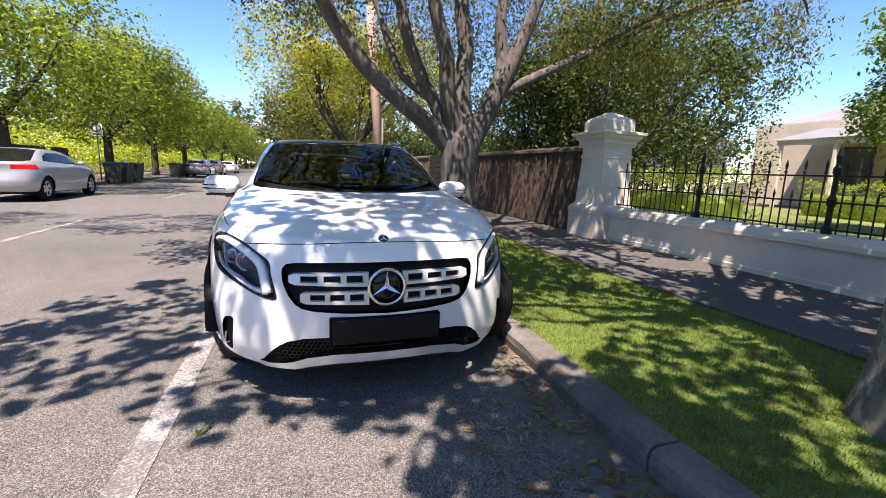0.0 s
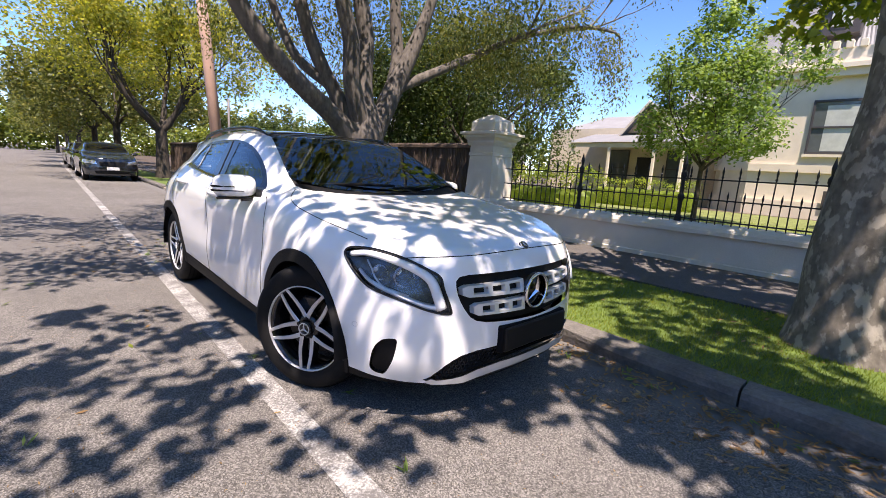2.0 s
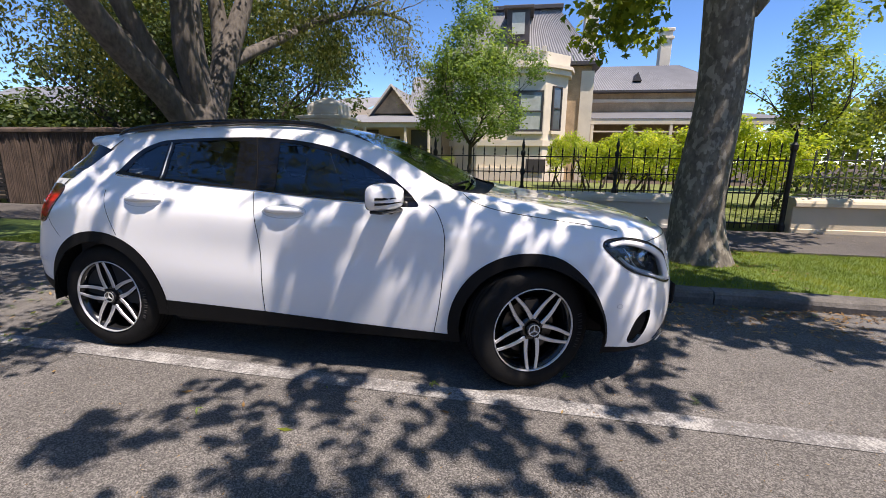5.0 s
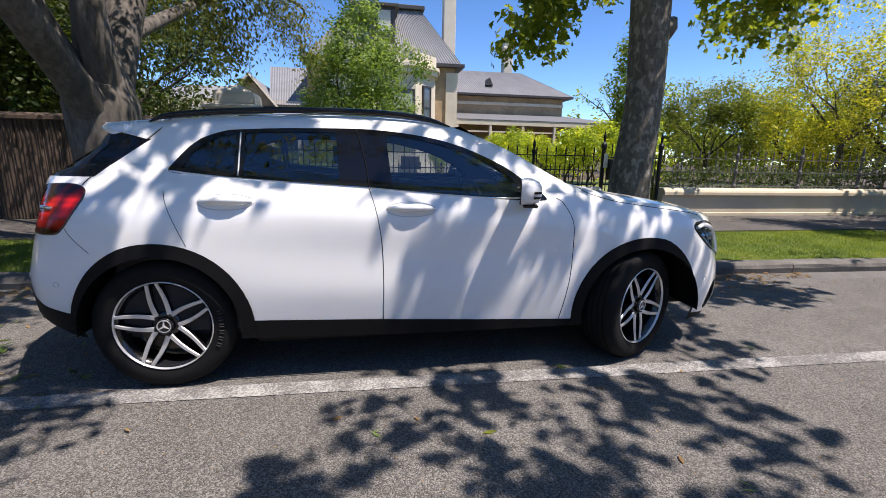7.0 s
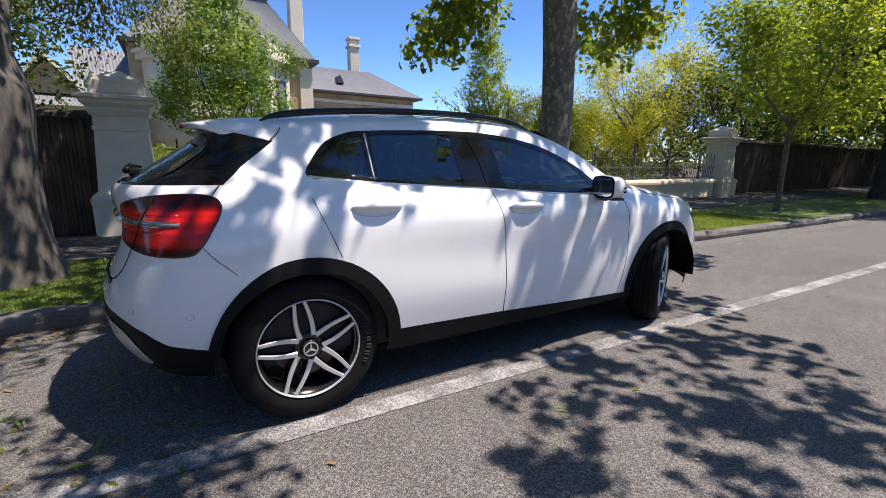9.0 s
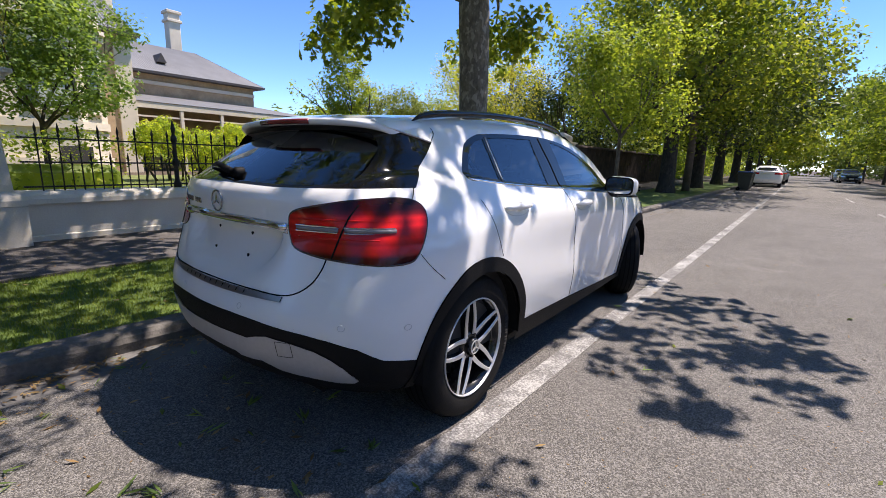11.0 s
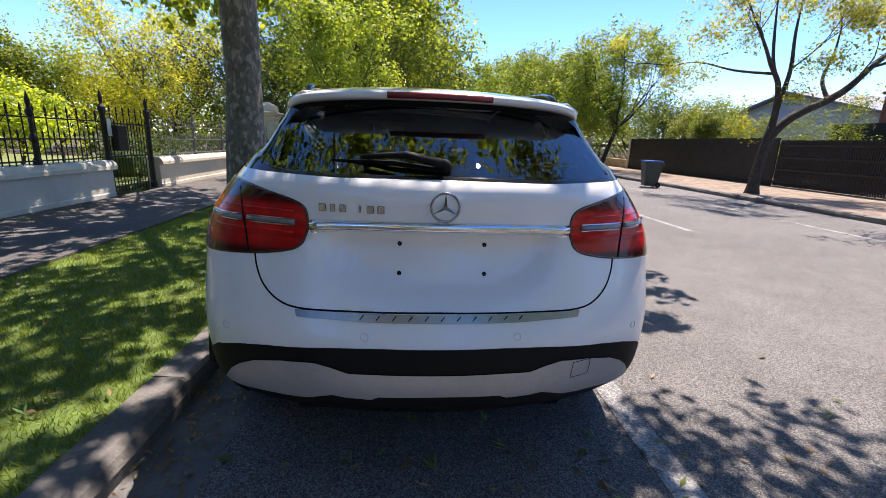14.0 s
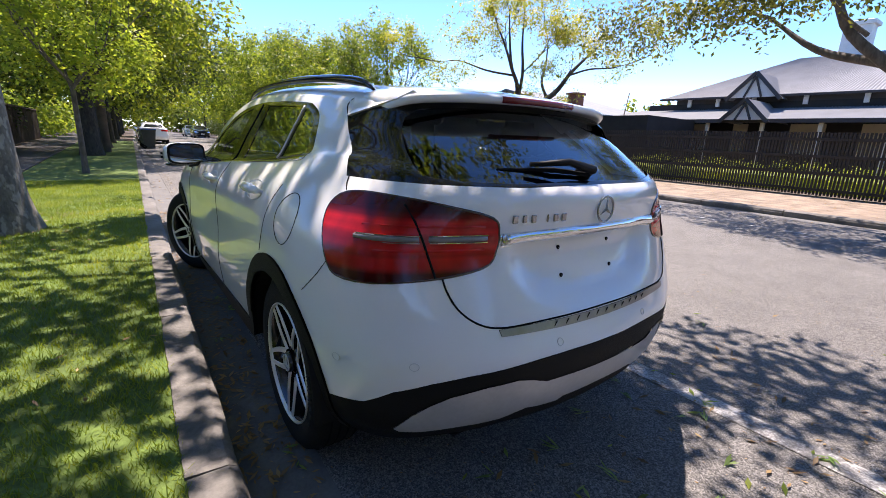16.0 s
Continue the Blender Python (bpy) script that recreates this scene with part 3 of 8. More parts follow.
    for y in (4.7, 5.9, 8.0, 9.95):
        part("verandah_post", boxed(18.5, 18.62, y - 0.06, y + 0.06, 0.2, 2.75, 0.01), M_CREAM_PALE, h)
    bm = bmesh.new()
    prism(bm, ((8.3, 3.6), (7.2, 4.85), (6.1, 3.6)), 20.9, 21.15, "x")
    part("gable", bm, M_SANDSTONE, h)
    bm = bmesh.new()
    sheet(bm, (20.6, 8.5, 3.45), (28, 8.5, 3.45), (28, 7.2, 5.05), (20.6, 7.2, 5.05))
    sheet(bm, (28, 5.9, 3.45), (20.6, 5.9, 3.45), (20.6, 7.2, 5.05), (28, 7.2, 5.05))
    sheet(bm, (21.0, 6.4, 3.7), (21.0, 2.6, 3.7), (25, 2.6, 6.2), (25, 7.0, 6.2))
    sheet(bm, (21.4, 13.2, 3.7), (21.4, 9.4, 3.7), (25, 8.5, 5.0), (25, 11.5, 5.0))
    part("left_roof", bm, M_ROOF, h)
    bm = bmesh.new()
    tube(bm, [(20.55, 8.55, 3.42), (20.55, 7.2, 5.06)], 0.07, 4)
    part("barge_board", bm, M_CREAM_PALE, h)
    bm = bmesh.new()
    tube(bm, [(20.55, 5.85, 3.42), (20.55, 7.2, 5.06)], 0.07, 4)
    part("barge_board", bm, M_CREAM_PALE, h)


mansion()


def far_house():
    h = thing("far_house", "cottage with pale iron roof and black gabled porch", "house", (0, 0, 0))
    X = -20.0
    part("wall", boxed(X - 9, X - 2.2, -9.0, 8.0, 0.2, 3.3), M_BLACK_FENCE, h)
    part("verandah_wall", boxed(X - 2.2, X - 2.1, -9, 8, 0.2, 2.5), M_BLACK_FENCE, h)
    bm = bmesh.new()
    sheet(bm, (X, 9, 2.45), (X, -11.4, 2.45), (X - 2.3, -9.4, 3.05), (X - 2.3, 9, 3.05))
    part("verandah_roof", bm, M_ROOF, h)
    part("fascia", boxed(X - 0.02, X + 0.06, -11.4, 9, 2.30, 2.45), M_ROOF_DARK, h)
    part("upper_wall", boxed(X - 2.4, X - 2.25, -7.6, 8.5, 3.0, 3.55), M_ROOF_DARK, h)
    for y in (-6.9, -5.6, -4.1, -2.2, -0.3, 1.6, 3.5):
        part("bracket", boxed(X - 2.2, X - 2.1, y - 0.08, y + 0.08, 3.15, 3.5), M_WHITE_PAINT, h)
    bm = bmesh.new()
    sheet(bm, (X - 1.9, 9.5, 3.55), (X - 1.9, -8.3, 3.55), (X - 6, -3.9, 5.6), (X - 6, 5, 5.6))
    part("main_roof", bm, M_ROOF, h)
    part("gutter", boxed(X - 1.95, X - 1.85, -8.3, 9.5, 3.48, 3.57), M_ROOF_DARK, h)
    for gx, gy, w, z0, z1 in ((X - 1.5, -3.95, 0.95, 3.45, 4.42), (X + 0.3, -3.5, 0.80, 2.40, 3.15)):
        bm = bmesh.new()
        prism(bm, ((gy - w, z0), (gy, z1), (gy + w, z0)), gx - 0.05, gx, "x")
        part("gable", bm, M_WHITE_PAINT, h)
        for s in (-1, 1):
            bm = bmesh.new()
            tube(bm, [(gx + 0.06, gy + s * (w + 0.1), z0 - 0.1), (gx + 0.06, gy, z1 + 0.06)], 0.10, 4)
            part("barge_board", bm, M_ROOF_DARK, h)
            bm = bmesh.new()
            sheet(bm, (gx + 0.1, gy + s * (w + 0.1), z0 - 0.08), (gx - 2.5, gy + s * (w + 0.1), z0 - 0.08), (gx - 2.5, gy, z1 + 0.08), (gx + 0.1, gy, z1 + 0.08))
            part("gable_roof", bm, M_ROOF, h)
            bm = bmesh.new()
            tube(bm, [(gx + 0.05, gy, z1 - 0.1), (gx + 0.05, gy + s * w * 0.35, z0)], 0.05, 4)
            part("truss", bm, M_ROOF_DARK, h)
    for y in (-8.5, -6.9, -5.0, -2.9, -1.0, 0.9, 2.8, 4.7):
        part("verandah_post", boxed(X - 0.2, X - 0.08, y - 0.07, y + 0.07, 0.2, 2.4), M_CREAM_PALE, h)
    for y, w in ((-8.0, 0.5), (-6.2, 0.35), (-4.4, 0.3), (-1.9, 0.6), (0.3, 0.5), (2.2, 0.5)):
        part("pale_panel", boxed(X - 2.12, X - 2.06, y - w, y + w, 1.0, 2.35), M_CREAM_PALE, h)
    bm = boxed(X - 6.4, X - 5.6, -2.4, -1.4, 4.5, 6.9, 0.02)
    box(bm, X - 6.5, X - 5.5, -2.5, -1.3, 6.7, 6.85)
    part("chimney", bm, M_WHITE_PAINT, h, "white rendered chimney")


far_house()

# ---- the parked car: body surface ----
# Each line runs round half of the car, from the middle of the nose to the middle of the tail.
LINES = [
    ((0, -0.8, 0.215), (0.27, -0.79, 0.215), (0.5, -0.72, 0.215), (0.7, -0.56, 0.22), (0.81, -0.36, 0.225), (0.85, 0, 0.24), (0.86, 0.45, 0.245), (0.865, 0.8, 0.245), (0.865, 1.2, 0.245), (0.865, 1.65, 0.25), (0.865, 2.2, 0.26), (0.86, 2.7, 0.28), (0.82, 3, 0.285), (0.72, 3.22, 0.285), (0.5, 3.33, 0.28), (0.25, 3.38, 0.275), (0, 3.4, 0.275)),
    ((0, -0.85, 0.34), (0.27, -0.832, 0.34), (0.5, -0.76, 0.34), (0.71, -0.615, 0.35), (0.83, -0.38, 0.36), (0.885, 0, 0.37), (0.878, 0.45, 0.35), (0.878, 0.8, 0.34), (0.878, 1.2, 0.34), (0.878, 1.65, 0.345), (0.88, 2.2, 0.36), (0.89, 2.7, 0.38), (0.87, 3, 0.38), (0.76, 3.28, 0.38), (0.52, 3.41, 0.38), (0.26, 3.475, 0.37), (0, 3.49, 0.37)),
    ((0, -0.86, 0.5), (0.27, -0.837, 0.5), (0.5, -0.762, 0.5), (0.715, -0.61, 0.51), (0.835, -0.4, 0.53), (0.9, 0, 0.55), (0.893, 0.45, 0.54), (0.893, 0.8, 0.52), (0.893, 1.2, 0.51), (0.893, 1.65, 0.51), (0.897, 2.2, 0.53), (0.902, 2.7, 0.56), (0.883, 3, 0.56), (0.783, 3.29, 0.56), (0.53, 3.445, 0.55), (0.26, 3.505, 0.55), (0, 3.525, 0.55)),
    ((0, -0.842, 0.66), (0.27, -0.818, 0.66), (0.5, -0.742, 0.66), (0.7, -0.585, 0.67), (0.825, -0.39, 0.7), (0.895, 0, 0.73), (0.882, 0.45, 0.74), (0.88, 0.8, 0.7), (0.88, 1.2, 0.69), (0.882, 1.65, 0.69), (0.89, 2.2, 0.71), (0.9, 2.7, 0.75), (0.878, 3, 0.73), (0.775, 3.275, 0.7), (0.53, 3.42, 0.67), (0.26, 3.475, 0.66), (0, 3.49, 0.66)),
    ((0, -0.8, 0.79), (0.26, -0.782, 0.79), (0.48, -0.71, 0.795), (0.685, -0.55, 0.8), (0.81, -0.34, 0.83), (0.862, 0, 0.86), (0.866, 0.45, 0.88), (0.872, 0.8, 0.885), (0.876, 1.2, 0.89), (0.878, 1.65, 0.905), (0.872, 2.2, 0.94), (0.868, 2.7, 0.955), (0.843, 3, 0.93), (0.755, 3.23, 0.9), (0.53, 3.35, 0.885), (0.26, 3.405, 0.88), (0, 3.42, 0.88)),
    ((0, -0.765, 0.845), (0.25, -0.75, 0.85), (0.46, -0.68, 0.86), (0.655, -0.52, 0.875), (0.765, -0.3, 0.915), (0.8, 0, 0.955), (0.805, 0.45, 1), (0.815, 0.8, 1.02), (0.812, 1.2, 1.03), (0.8, 1.65, 1.045), (0.775, 2.2, 1.075), (0.745, 2.7, 1.12), (0.7, 3, 1.12), (0.645, 3.2, 1.09), (0.51, 3.335, 1.055), (0.26, 3.415, 1.045), (0, 3.435, 1.04)),
    ((0, -0.74, 0.86), (0.22, -0.7, 0.87), (0.42, -0.62, 0.885), (0.6, -0.44, 0.91), (0.7, -0.22, 0.95), (0.735, 0.05, 0.985), (0.745, 0.4, 1.035), (0.765, 0.76, 1.055), (0.772, 1.2, 1.07), (0.765, 1.65, 1.085), (0.74, 2.2, 1.11), (0.7, 2.7, 1.16), (0.655, 2.98, 1.165), (0.6, 3.15, 1.145), (0.46, 3.275, 1.115), (0.24, 3.345, 1.115), (0, 3.36, 1.115)),
    ((0, -0.68, 0.885), (0.19, -0.6, 0.905), (0.36, -0.48, 0.925), (0.52, -0.3, 0.95), (0.61, -0.08, 0.985), (0.655, 0.18, 1.02), (0.69, 0.5, 1.08), (0.695, 0.82, 1.177), (0.69, 1.2, 1.239), (0.68, 1.65, 1.253), (0.66, 2.2, 1.256), (0.635, 2.68, 1.264), (0.605, 2.93, 1.259), (0.55, 3.06, 1.232), (0.42, 3.17, 1.186), (0.22, 3.23, 1.182), (0, 3.245, 1.182)),
    ((0, -0.6, 0.905), (0.16, -0.48, 0.93), (0.3, -0.32, 0.955), (0.44, -0.12, 0.98), (0.53, 0.08, 1.01), (0.6, 0.3, 1.045), (0.655, 0.52, 1.1), (0.625, 0.86, 1.273), (0.585, 1.2, 1.382), (0.57, 1.65, 1.419), (0.555, 2.2, 1.41), (0.535, 2.7, 1.375), (0.525, 2.91, 1.35), (0.5, 3.01, 1.312), (0.37, 3.1, 1.241), (0.19, 3.14, 1.233), (0, 3.15, 1.233)),
    ((0, -0.48, 0.93), (0.1, -0.3, 0.955), (0.18, -0.1, 0.98), (0.26, 0.1, 1.005), (0.31, 0.28, 1.03), (0.345, 0.45, 1.06), (0.37, 0.66, 1.15), (0.36, 0.98, 1.327), (0.345, 1.25, 1.426), (0.335, 1.65, 1.457), (0.33, 2.2, 1.448), (0.32, 2.7, 1.412), (0.31, 2.9, 1.387), (0.29, 2.99, 1.35), (0.22, 3.05, 1.3), (0.11, 3.07, 1.292), (0, 3.075, 1.292)),
    ((0, -0.36, 0.945), (0, -0.15, 0.97), (0, 0.05, 0.995), (0, 0.22, 1.015), (0, 0.36, 1.035), (0, 0.5, 1.065), (0, 0.7, 1.16), (0, 1, 1.337), (0, 1.26, 1.436), (0, 1.65, 1.467), (0, 2.2, 1.458), (0, 2.7, 1.422), (0, 2.9, 1.397), (0, 2.98, 1.36), (0, 3.02, 1.33), (0, 3.035, 1.322), (0, 3.04, 1.322)),
]


def smooth_rows(rows, per, first, last):
    """Catmull-Rom along the first axis; first and last are the rows beyond the ends."""
    rows = np.concatenate([first[None], rows, last[None]])
    out = []
    for i in range(1, len(rows) - 2):
        p0, p1, p2, p3 = rows[i - 1:i + 3]
        for k in range(per):
            t = k / per
            out.append(0.5 * (2 * p1 + (p2 - p0) * t + (2 * p0 - 5 * p1 + 4 * p2 - p3) * t * t + (3 * p1 - p0 - 3 * p2 + p3) * t ** 3))
    out.append(rows[-2])
    return np.array(out)


def body_grid(per_u=8, per_v=6):
    c = np.array(LINES, float)
    flip = np.array((-1, 1, 1))
    g = np.transpose(c, (1, 0, 2))
    g = smooth_rows(g, per_u, g[1] * flip, g[-2] * flip)
    g = np.transpose(g, (1, 0, 2))
    low = g[0] + (g[0] - g[1]) * 0.5
    high = g[-2] * flip
    return smooth_rows(g, per_v, low, high)


GRID = body_grid()


def ease(a, b, t):
    t = np.clip((t - a) / (b - a), 0, 1)
    return t * t * (3 - 2 * t)


# the number plate's hollow in the tailgate
HOLLOW = ((np.abs(GRID[..., 0]) / 0.40) ** 2.6 + (np.clip(0.93 - GRID[..., 2], 0, 1) / 0.24) ** 2.6) ** (1 / 2.6)
GRID[..., 1] -= 0.050 * (GRID[..., 1] > 3.2) * (1 - ease(0.82, 1.0, HOLLOW)) * (1 - ease(0.90, 0.93, GRID[..., 2]))


def grid_faces(g):
    polys = []
    for i in range(g.shape[0] - 1):
        for j in range(g.shape[1] - 1):
            polys.append([g[i, j], g[i, j + 1], g[i + 1, j + 1], g[i + 1, j]])
    return polys


# ---- cutting outlines into the surface ----
SIDE = (np.array((0, 1.0, 0)), np.array((0, 0, 1.0)))
FRONT = (np.array((1.0, 0, 0)), np.array((0, 0, 1.0)))
TOP = (np.array((1.0, 0, 0)), np.array((0, 1.0, 0)))
NOSE = (np.array((0.7071, 0.7071, 0)), np.array((0, 0, 1.0)))
TAIL = (np.array((0.7071, -0.7071, 0)), np.array((0, 0, 1.0)))


def rounded(points, per=6):
    """A smooth closed outline through points."""
    p = np.array(points, float)
    n = len(p)
    out = []
    for i in range(n):
        p0, p1, p2, p3 = p[i - 1], p[i], p[(i + 1) % n], p[(i + 2) % n]
        for k in range(per):
            t = k / per
            out.append(0.5 * (2 * p1 + (p2 - p0) * t + (2 * p0 - 5 * p1 + 4 * p2 - p3) * t * t + (3 * p1 - p0 - 3 * p2 + p3) * t ** 3))
    return np.array(out)


def circle(cy, cz, r, n=56):
    return np.array([(cy + r * math.cos(2 * math.pi * k / n), cz + r * math.sin(2 * math.pi * k / n)) for k in range(n)])


def in_outline(p, loop):
    x, y = p
    a, b = loop, np.roll(loop, -1, 0)
    cross = ((a[:, 1] > y) != (b[:, 1] > y)) & (x < (b[:, 0] - a[:, 0]) * (y - a[:, 1]) / np.where(b[:, 1] == a[:, 1], 1e-9, b[:, 1] - a[:, 1]) + a[:, 0])
    return np.count_nonzero(cross) % 2 == 1


def normal_of(q):
    return np.cross(q[2] - q[0], q[-1] - q[1])


def cut(polys, outline, axes, keep=None):
    """Splits polys along an outline seen along axes: those inside, those outside. keep(centre, normal) says which may be inside."""
    loop = np.array(outline, float)
    ax = np.stack(axes)
    lo, hi = loop.min(0) - 1e-4, loop.max(0) + 1e-4
    inside, outside, work = [], [], []
    for q in polys:
        a = np.array(q) @ ax.T
        c = np.mean(q, 0)
        if (a.max(0) < lo).any() or (a.min(0) > hi).any() or (keep and not keep(c, normal_of(q))):
            outside.append(q)
        else:
            work.append(q)
    segs = list(zip(loop, np.roll(loop, -1, 0)))
    for a, b in segs:
        slo, shi = np.minimum(a, b) - 1e-4, np.maximum(a, b) + 1e-4
        n2 = np.array((b[1] - a[1], a[0] - b[0]))
        ln = np.linalg.norm(n2)
        if ln < 1e-7:
            continue
        n2 = n2 / ln
        done = []
        for q in work:
            p2 = np.array(q) @ ax.T
            if (p2.max(0) < slo).any() or (p2.min(0) > shi).any():
                done.append(q)
                continue
            d = (p2 - a) @ n2
            if d.max() < 1e-6 or d.min() > -1e-6:
                done.append(q)
                continue
            pos, neg = [], []
            for k in range(len(q)):
                k2 = (k + 1) % len(q)
                if d[k] >= 0:
                    pos.append(q[k])
                if d[k] <= 0:
                    neg.append(q[k])
                if d[k] * d[k2] < 0:
                    m = q[k] + (q[k2] - q[k]) * (d[k] / (d[k] - d[k2]))
                    pos.append(m)
                    neg.append(m)
            done += [r for r in (pos, neg) if len(r) > 2]
        work = done
    for q in work:
        (inside if in_outline(np.mean(q, 0) @ ax.T, loop) else outside).append(q)
    return inside, outside


def poly_mesh(name, polys, mats, parent, label="", mirror=True, push=0.0, flip=False, smooth=True, both=True, thick=0.0):
    """One mesh from cut polys (the half at x > 0), with its mirror image when asked."""
    index, verts, faces = {}, [], []

    def vid(p):
        key = (round(p[0], 5), round(p[1], 5), round(p[2], 5))
        if key not in index:
            index[key] = len(verts)
            verts.append(key)
        return index[key]

    for q in polys:
        sets = ([q] if both else []) + ([[p * (-1, 1, 1) for p in q[::-1]]] if mirror else [])
        for r in sets:
            ids = [vid(p) for p in r]
            ids = [a for k, a in enumerate(ids) if a != ids[k - 1]]
            if len(ids) > 2 and len(set(ids)) == len(ids):
                faces.append(ids)
    me = bpy.data.meshes.new(name)
    me.from_pydata(verts, [], faces)
    bm = bmesh.new()
    bm.from_mesh(me)
    bpy.data.meshes.remove(me)
    if flip:
        bmesh.ops.reverse_faces(bm, faces=bm.faces)
    bm.normal_update()
    if push:
        moves = [(v, v.normal * push) for v in bm.verts]
        for v, d in moves:
            v.co += d
    if thick:
        bmesh.ops.solidify(bm, geom=bm.faces[:], thickness=thick)
    return link(name, bm, mats, parent, label, smooth=smooth)


def on_body(tris, origin, way):
    """The first place where a ray meets the body's triangles."""
    a, e1, e2 = tris
    h = np.cross(way, e2)
    det = (e1 * h).sum(1)
    ok = np.abs(det) > 1e-12
    f = np.where(ok, 1 / np.where(ok, det, 1), 0)
    s = origin - a
    u = f * (s * h).sum(1)
    q = np.cross(s, e1)
    v = f * (q @ way)
    t = f * (e2 * q).sum(1)
    good = ok & (u >= -1e-6) & (v >= -1e-6) & (u + v <= 1 + 1e-6) & (t > 1e-6)
    if not good.any():
        return None
    return origin + way * t[good].min()


def body_triangles(polys):
    a, b, c = [], [], []
    for q in polys:
        for k in range(1, len(q) - 1):
            a.append(q[0]), b.append(q[k]), c.append(q[k + 1])
    a, b, c = np.array(a), np.array(b), np.array(c)
    return a, b - a, c - a


BODY_TRIS = body_triangles(grid_faces(GRID))
# ---- car parts ----


def car_paint():
    m, nt, b = material("white_car_paint")
    n = noise_node(nt, 2.5, 3)
    nt.links.new(ramp(nt, n.outputs["Fac"], ((0.3, (0.86, 0.865, 0.86)), (0.7, (0.89, 0.895, 0.885)))), b.inputs["Base Color"])
    b.inputs["Roughness"].default_value = 0.30
    b.inputs["Coat Weight"].default_value, b.inputs["Coat Roughness"].default_value = 1.0, 0.02
    flake = noise_node(nt, 900, 1)
    bump(nt, b, flake.outputs["Fac"], 0.02, 0.001)
    return m


def glass_material(name, tint, rough=0.0, ior=1.8):
    """Dark tinted car glass: clear reflections over a see-through tint."""
    m, nt, b = material(name)
    nt.nodes.remove(b)
    tr = nt.nodes.new("ShaderNodeBsdfTransparent")
    tr.inputs["Color"].default_value = (*tint, 1)
    gl = nt.nodes.new("ShaderNodeBsdfGlossy")
    gl.inputs["Roughness"].default_value = rough
    gl.inputs["Color"].default_value = (0.84, 0.93, 1.0, 1)
    fr = nt.nodes.new("ShaderNodeFresnel")
    fr.inputs["IOR"].default_value = ior
    mix = nt.nodes.new("ShaderNodeMixShader")
    nt.links.new(fr.outputs[0], mix.inputs[0])
    nt.links.new(tr.outputs[0], mix.inputs[1])
    nt.links.new(gl.outputs[0], mix.inputs[2])
    nt.links.new(mix.outputs[0], nt.nodes["Material Output"].inputs["Surface"])
    return m


def lamp_red():
    m, nt, b = material("red_lamp_plastic")
    tc = nt.nodes.new("ShaderNodeTexCoord")
    sep = nt.nodes.new("ShaderNodeSeparateXYZ")
    nt.links.new(tc.outputs["Object"], sep.inputs[0])
    mp = nt.nodes.new("ShaderNodeMapRange")
    mp.inputs["From Min"].default_value, mp.inputs["From Max"].default_value = 0.82, 1.05
    nt.links.new(sep.outputs["Z"], mp.inputs["Value"])
    n = noise_node(nt, 14, 4)
    bands = ((0.0, 0.02), (0.10, 0.05), (0.17, 0.34), (0.27, 0.44), (0.31, 0.30), (0.40, 0.52), (0.47, 0.34), (0.53, 0.36), (0.59, 0.58), (0.65, 0.40), (0.71, 0.46), (0.77, 0.12), (0.84, 0.03), (1.0, 0.012))
    c = ramp(nt, mp.outputs[0], tuple((p, (min(1.0, v * 1.35 + 0.01), v * 0.026 + 0.001, v * 0.022 + 0.001)) for p, v in bands))
    nt.links.new(blend(nt, 1.0, c, ramp(nt, n.outputs["Fac"], ((0.35, (0.75,) * 3), (0.7, (1.1,) * 3))), "MULTIPLY"), b.inputs["Base Color"])
    b.inputs["Roughness"].default_value = 0.2
    b.inputs["Specular IOR Level"].default_value = 0.2
    b.inputs["Coat Weight"].default_value, b.inputs["Coat Roughness"].default_value = 0.35, 0.01
    return m


M_PAINT = car_paint()
M_GLOSS_BLACK = plain("gloss_black", (0.006, 0.006, 0.007), 0.06, vary=0.1)
M_CLADDING = plain("black_textured_plastic", (0.008, 0.008, 0.0085), 0.6, vary=0.15, bumpy=0.15, fine=300, spec=0.18)
M_RUBBER = plain("tyre_rubber", (0.010, 0.0098, 0.0098), 0.8, vary=0.2, scale=20, bumpy=0.2, fine=150, spec=0.22)
M_CHROME = plain("chrome", (0.86, 0.86, 0.87), 0.07, metal=1.0, vary=0.03)
M_SILVER = plain("silver_plastic", (0.60, 0.61, 0.62), 0.32, metal=0.35, vary=0.05)
M_SKID = plain("grey_silver_plastic", (0.46, 0.465, 0.48), 0.36, metal=0.35, vary=0.08, scale=6)
M_DARK_CHROME = plain("dark_chrome", (0.34, 0.34, 0.35), 0.20, metal=1.0, vary=0.05)
M_MACHINED = plain("machined_alloy", (0.80, 0.80, 0.81), 0.34, metal=0.65, vary=0.06, fine=200)
M_RIM_BLACK = plain("gloss_black_alloy", (0.012, 0.012, 0.013), 0.18, vary=0.15, coat=0.5)
M_SEAM = plain("panel_gap", (0.008, 0.008, 0.009), 0.85, spec=0.1)
M_STEP = plain("brushed_step_metal", (0.36, 0.37, 0.39), 0.28, metal=1.0, vary=0.1, scale=12)
M_TRIM_SILVER = plain("bright_silver_trim", (0.80, 0.81, 0.82), 0.26, metal=0.35, vary=0.04)
M_LAMP_BORDER = plain("smoked_red_edge", (0.022, 0.0015, 0.0015), 0.1, coat=1.0)
M_INTERIOR = plain("dark_upholstery", (0.018, 0.018, 0.020), 0.7, vary=0.2)
M_TRIM_INSIDE = plain("grey_headlining", (0.05, 0.048, 0.046), 0.9, spec=0.2)
M_LAMP_RED = lamp_red()
M_BRAKE = plain("dull_red_lens", (0.24, 0.022, 0.02), 0.25, coat=0.5)
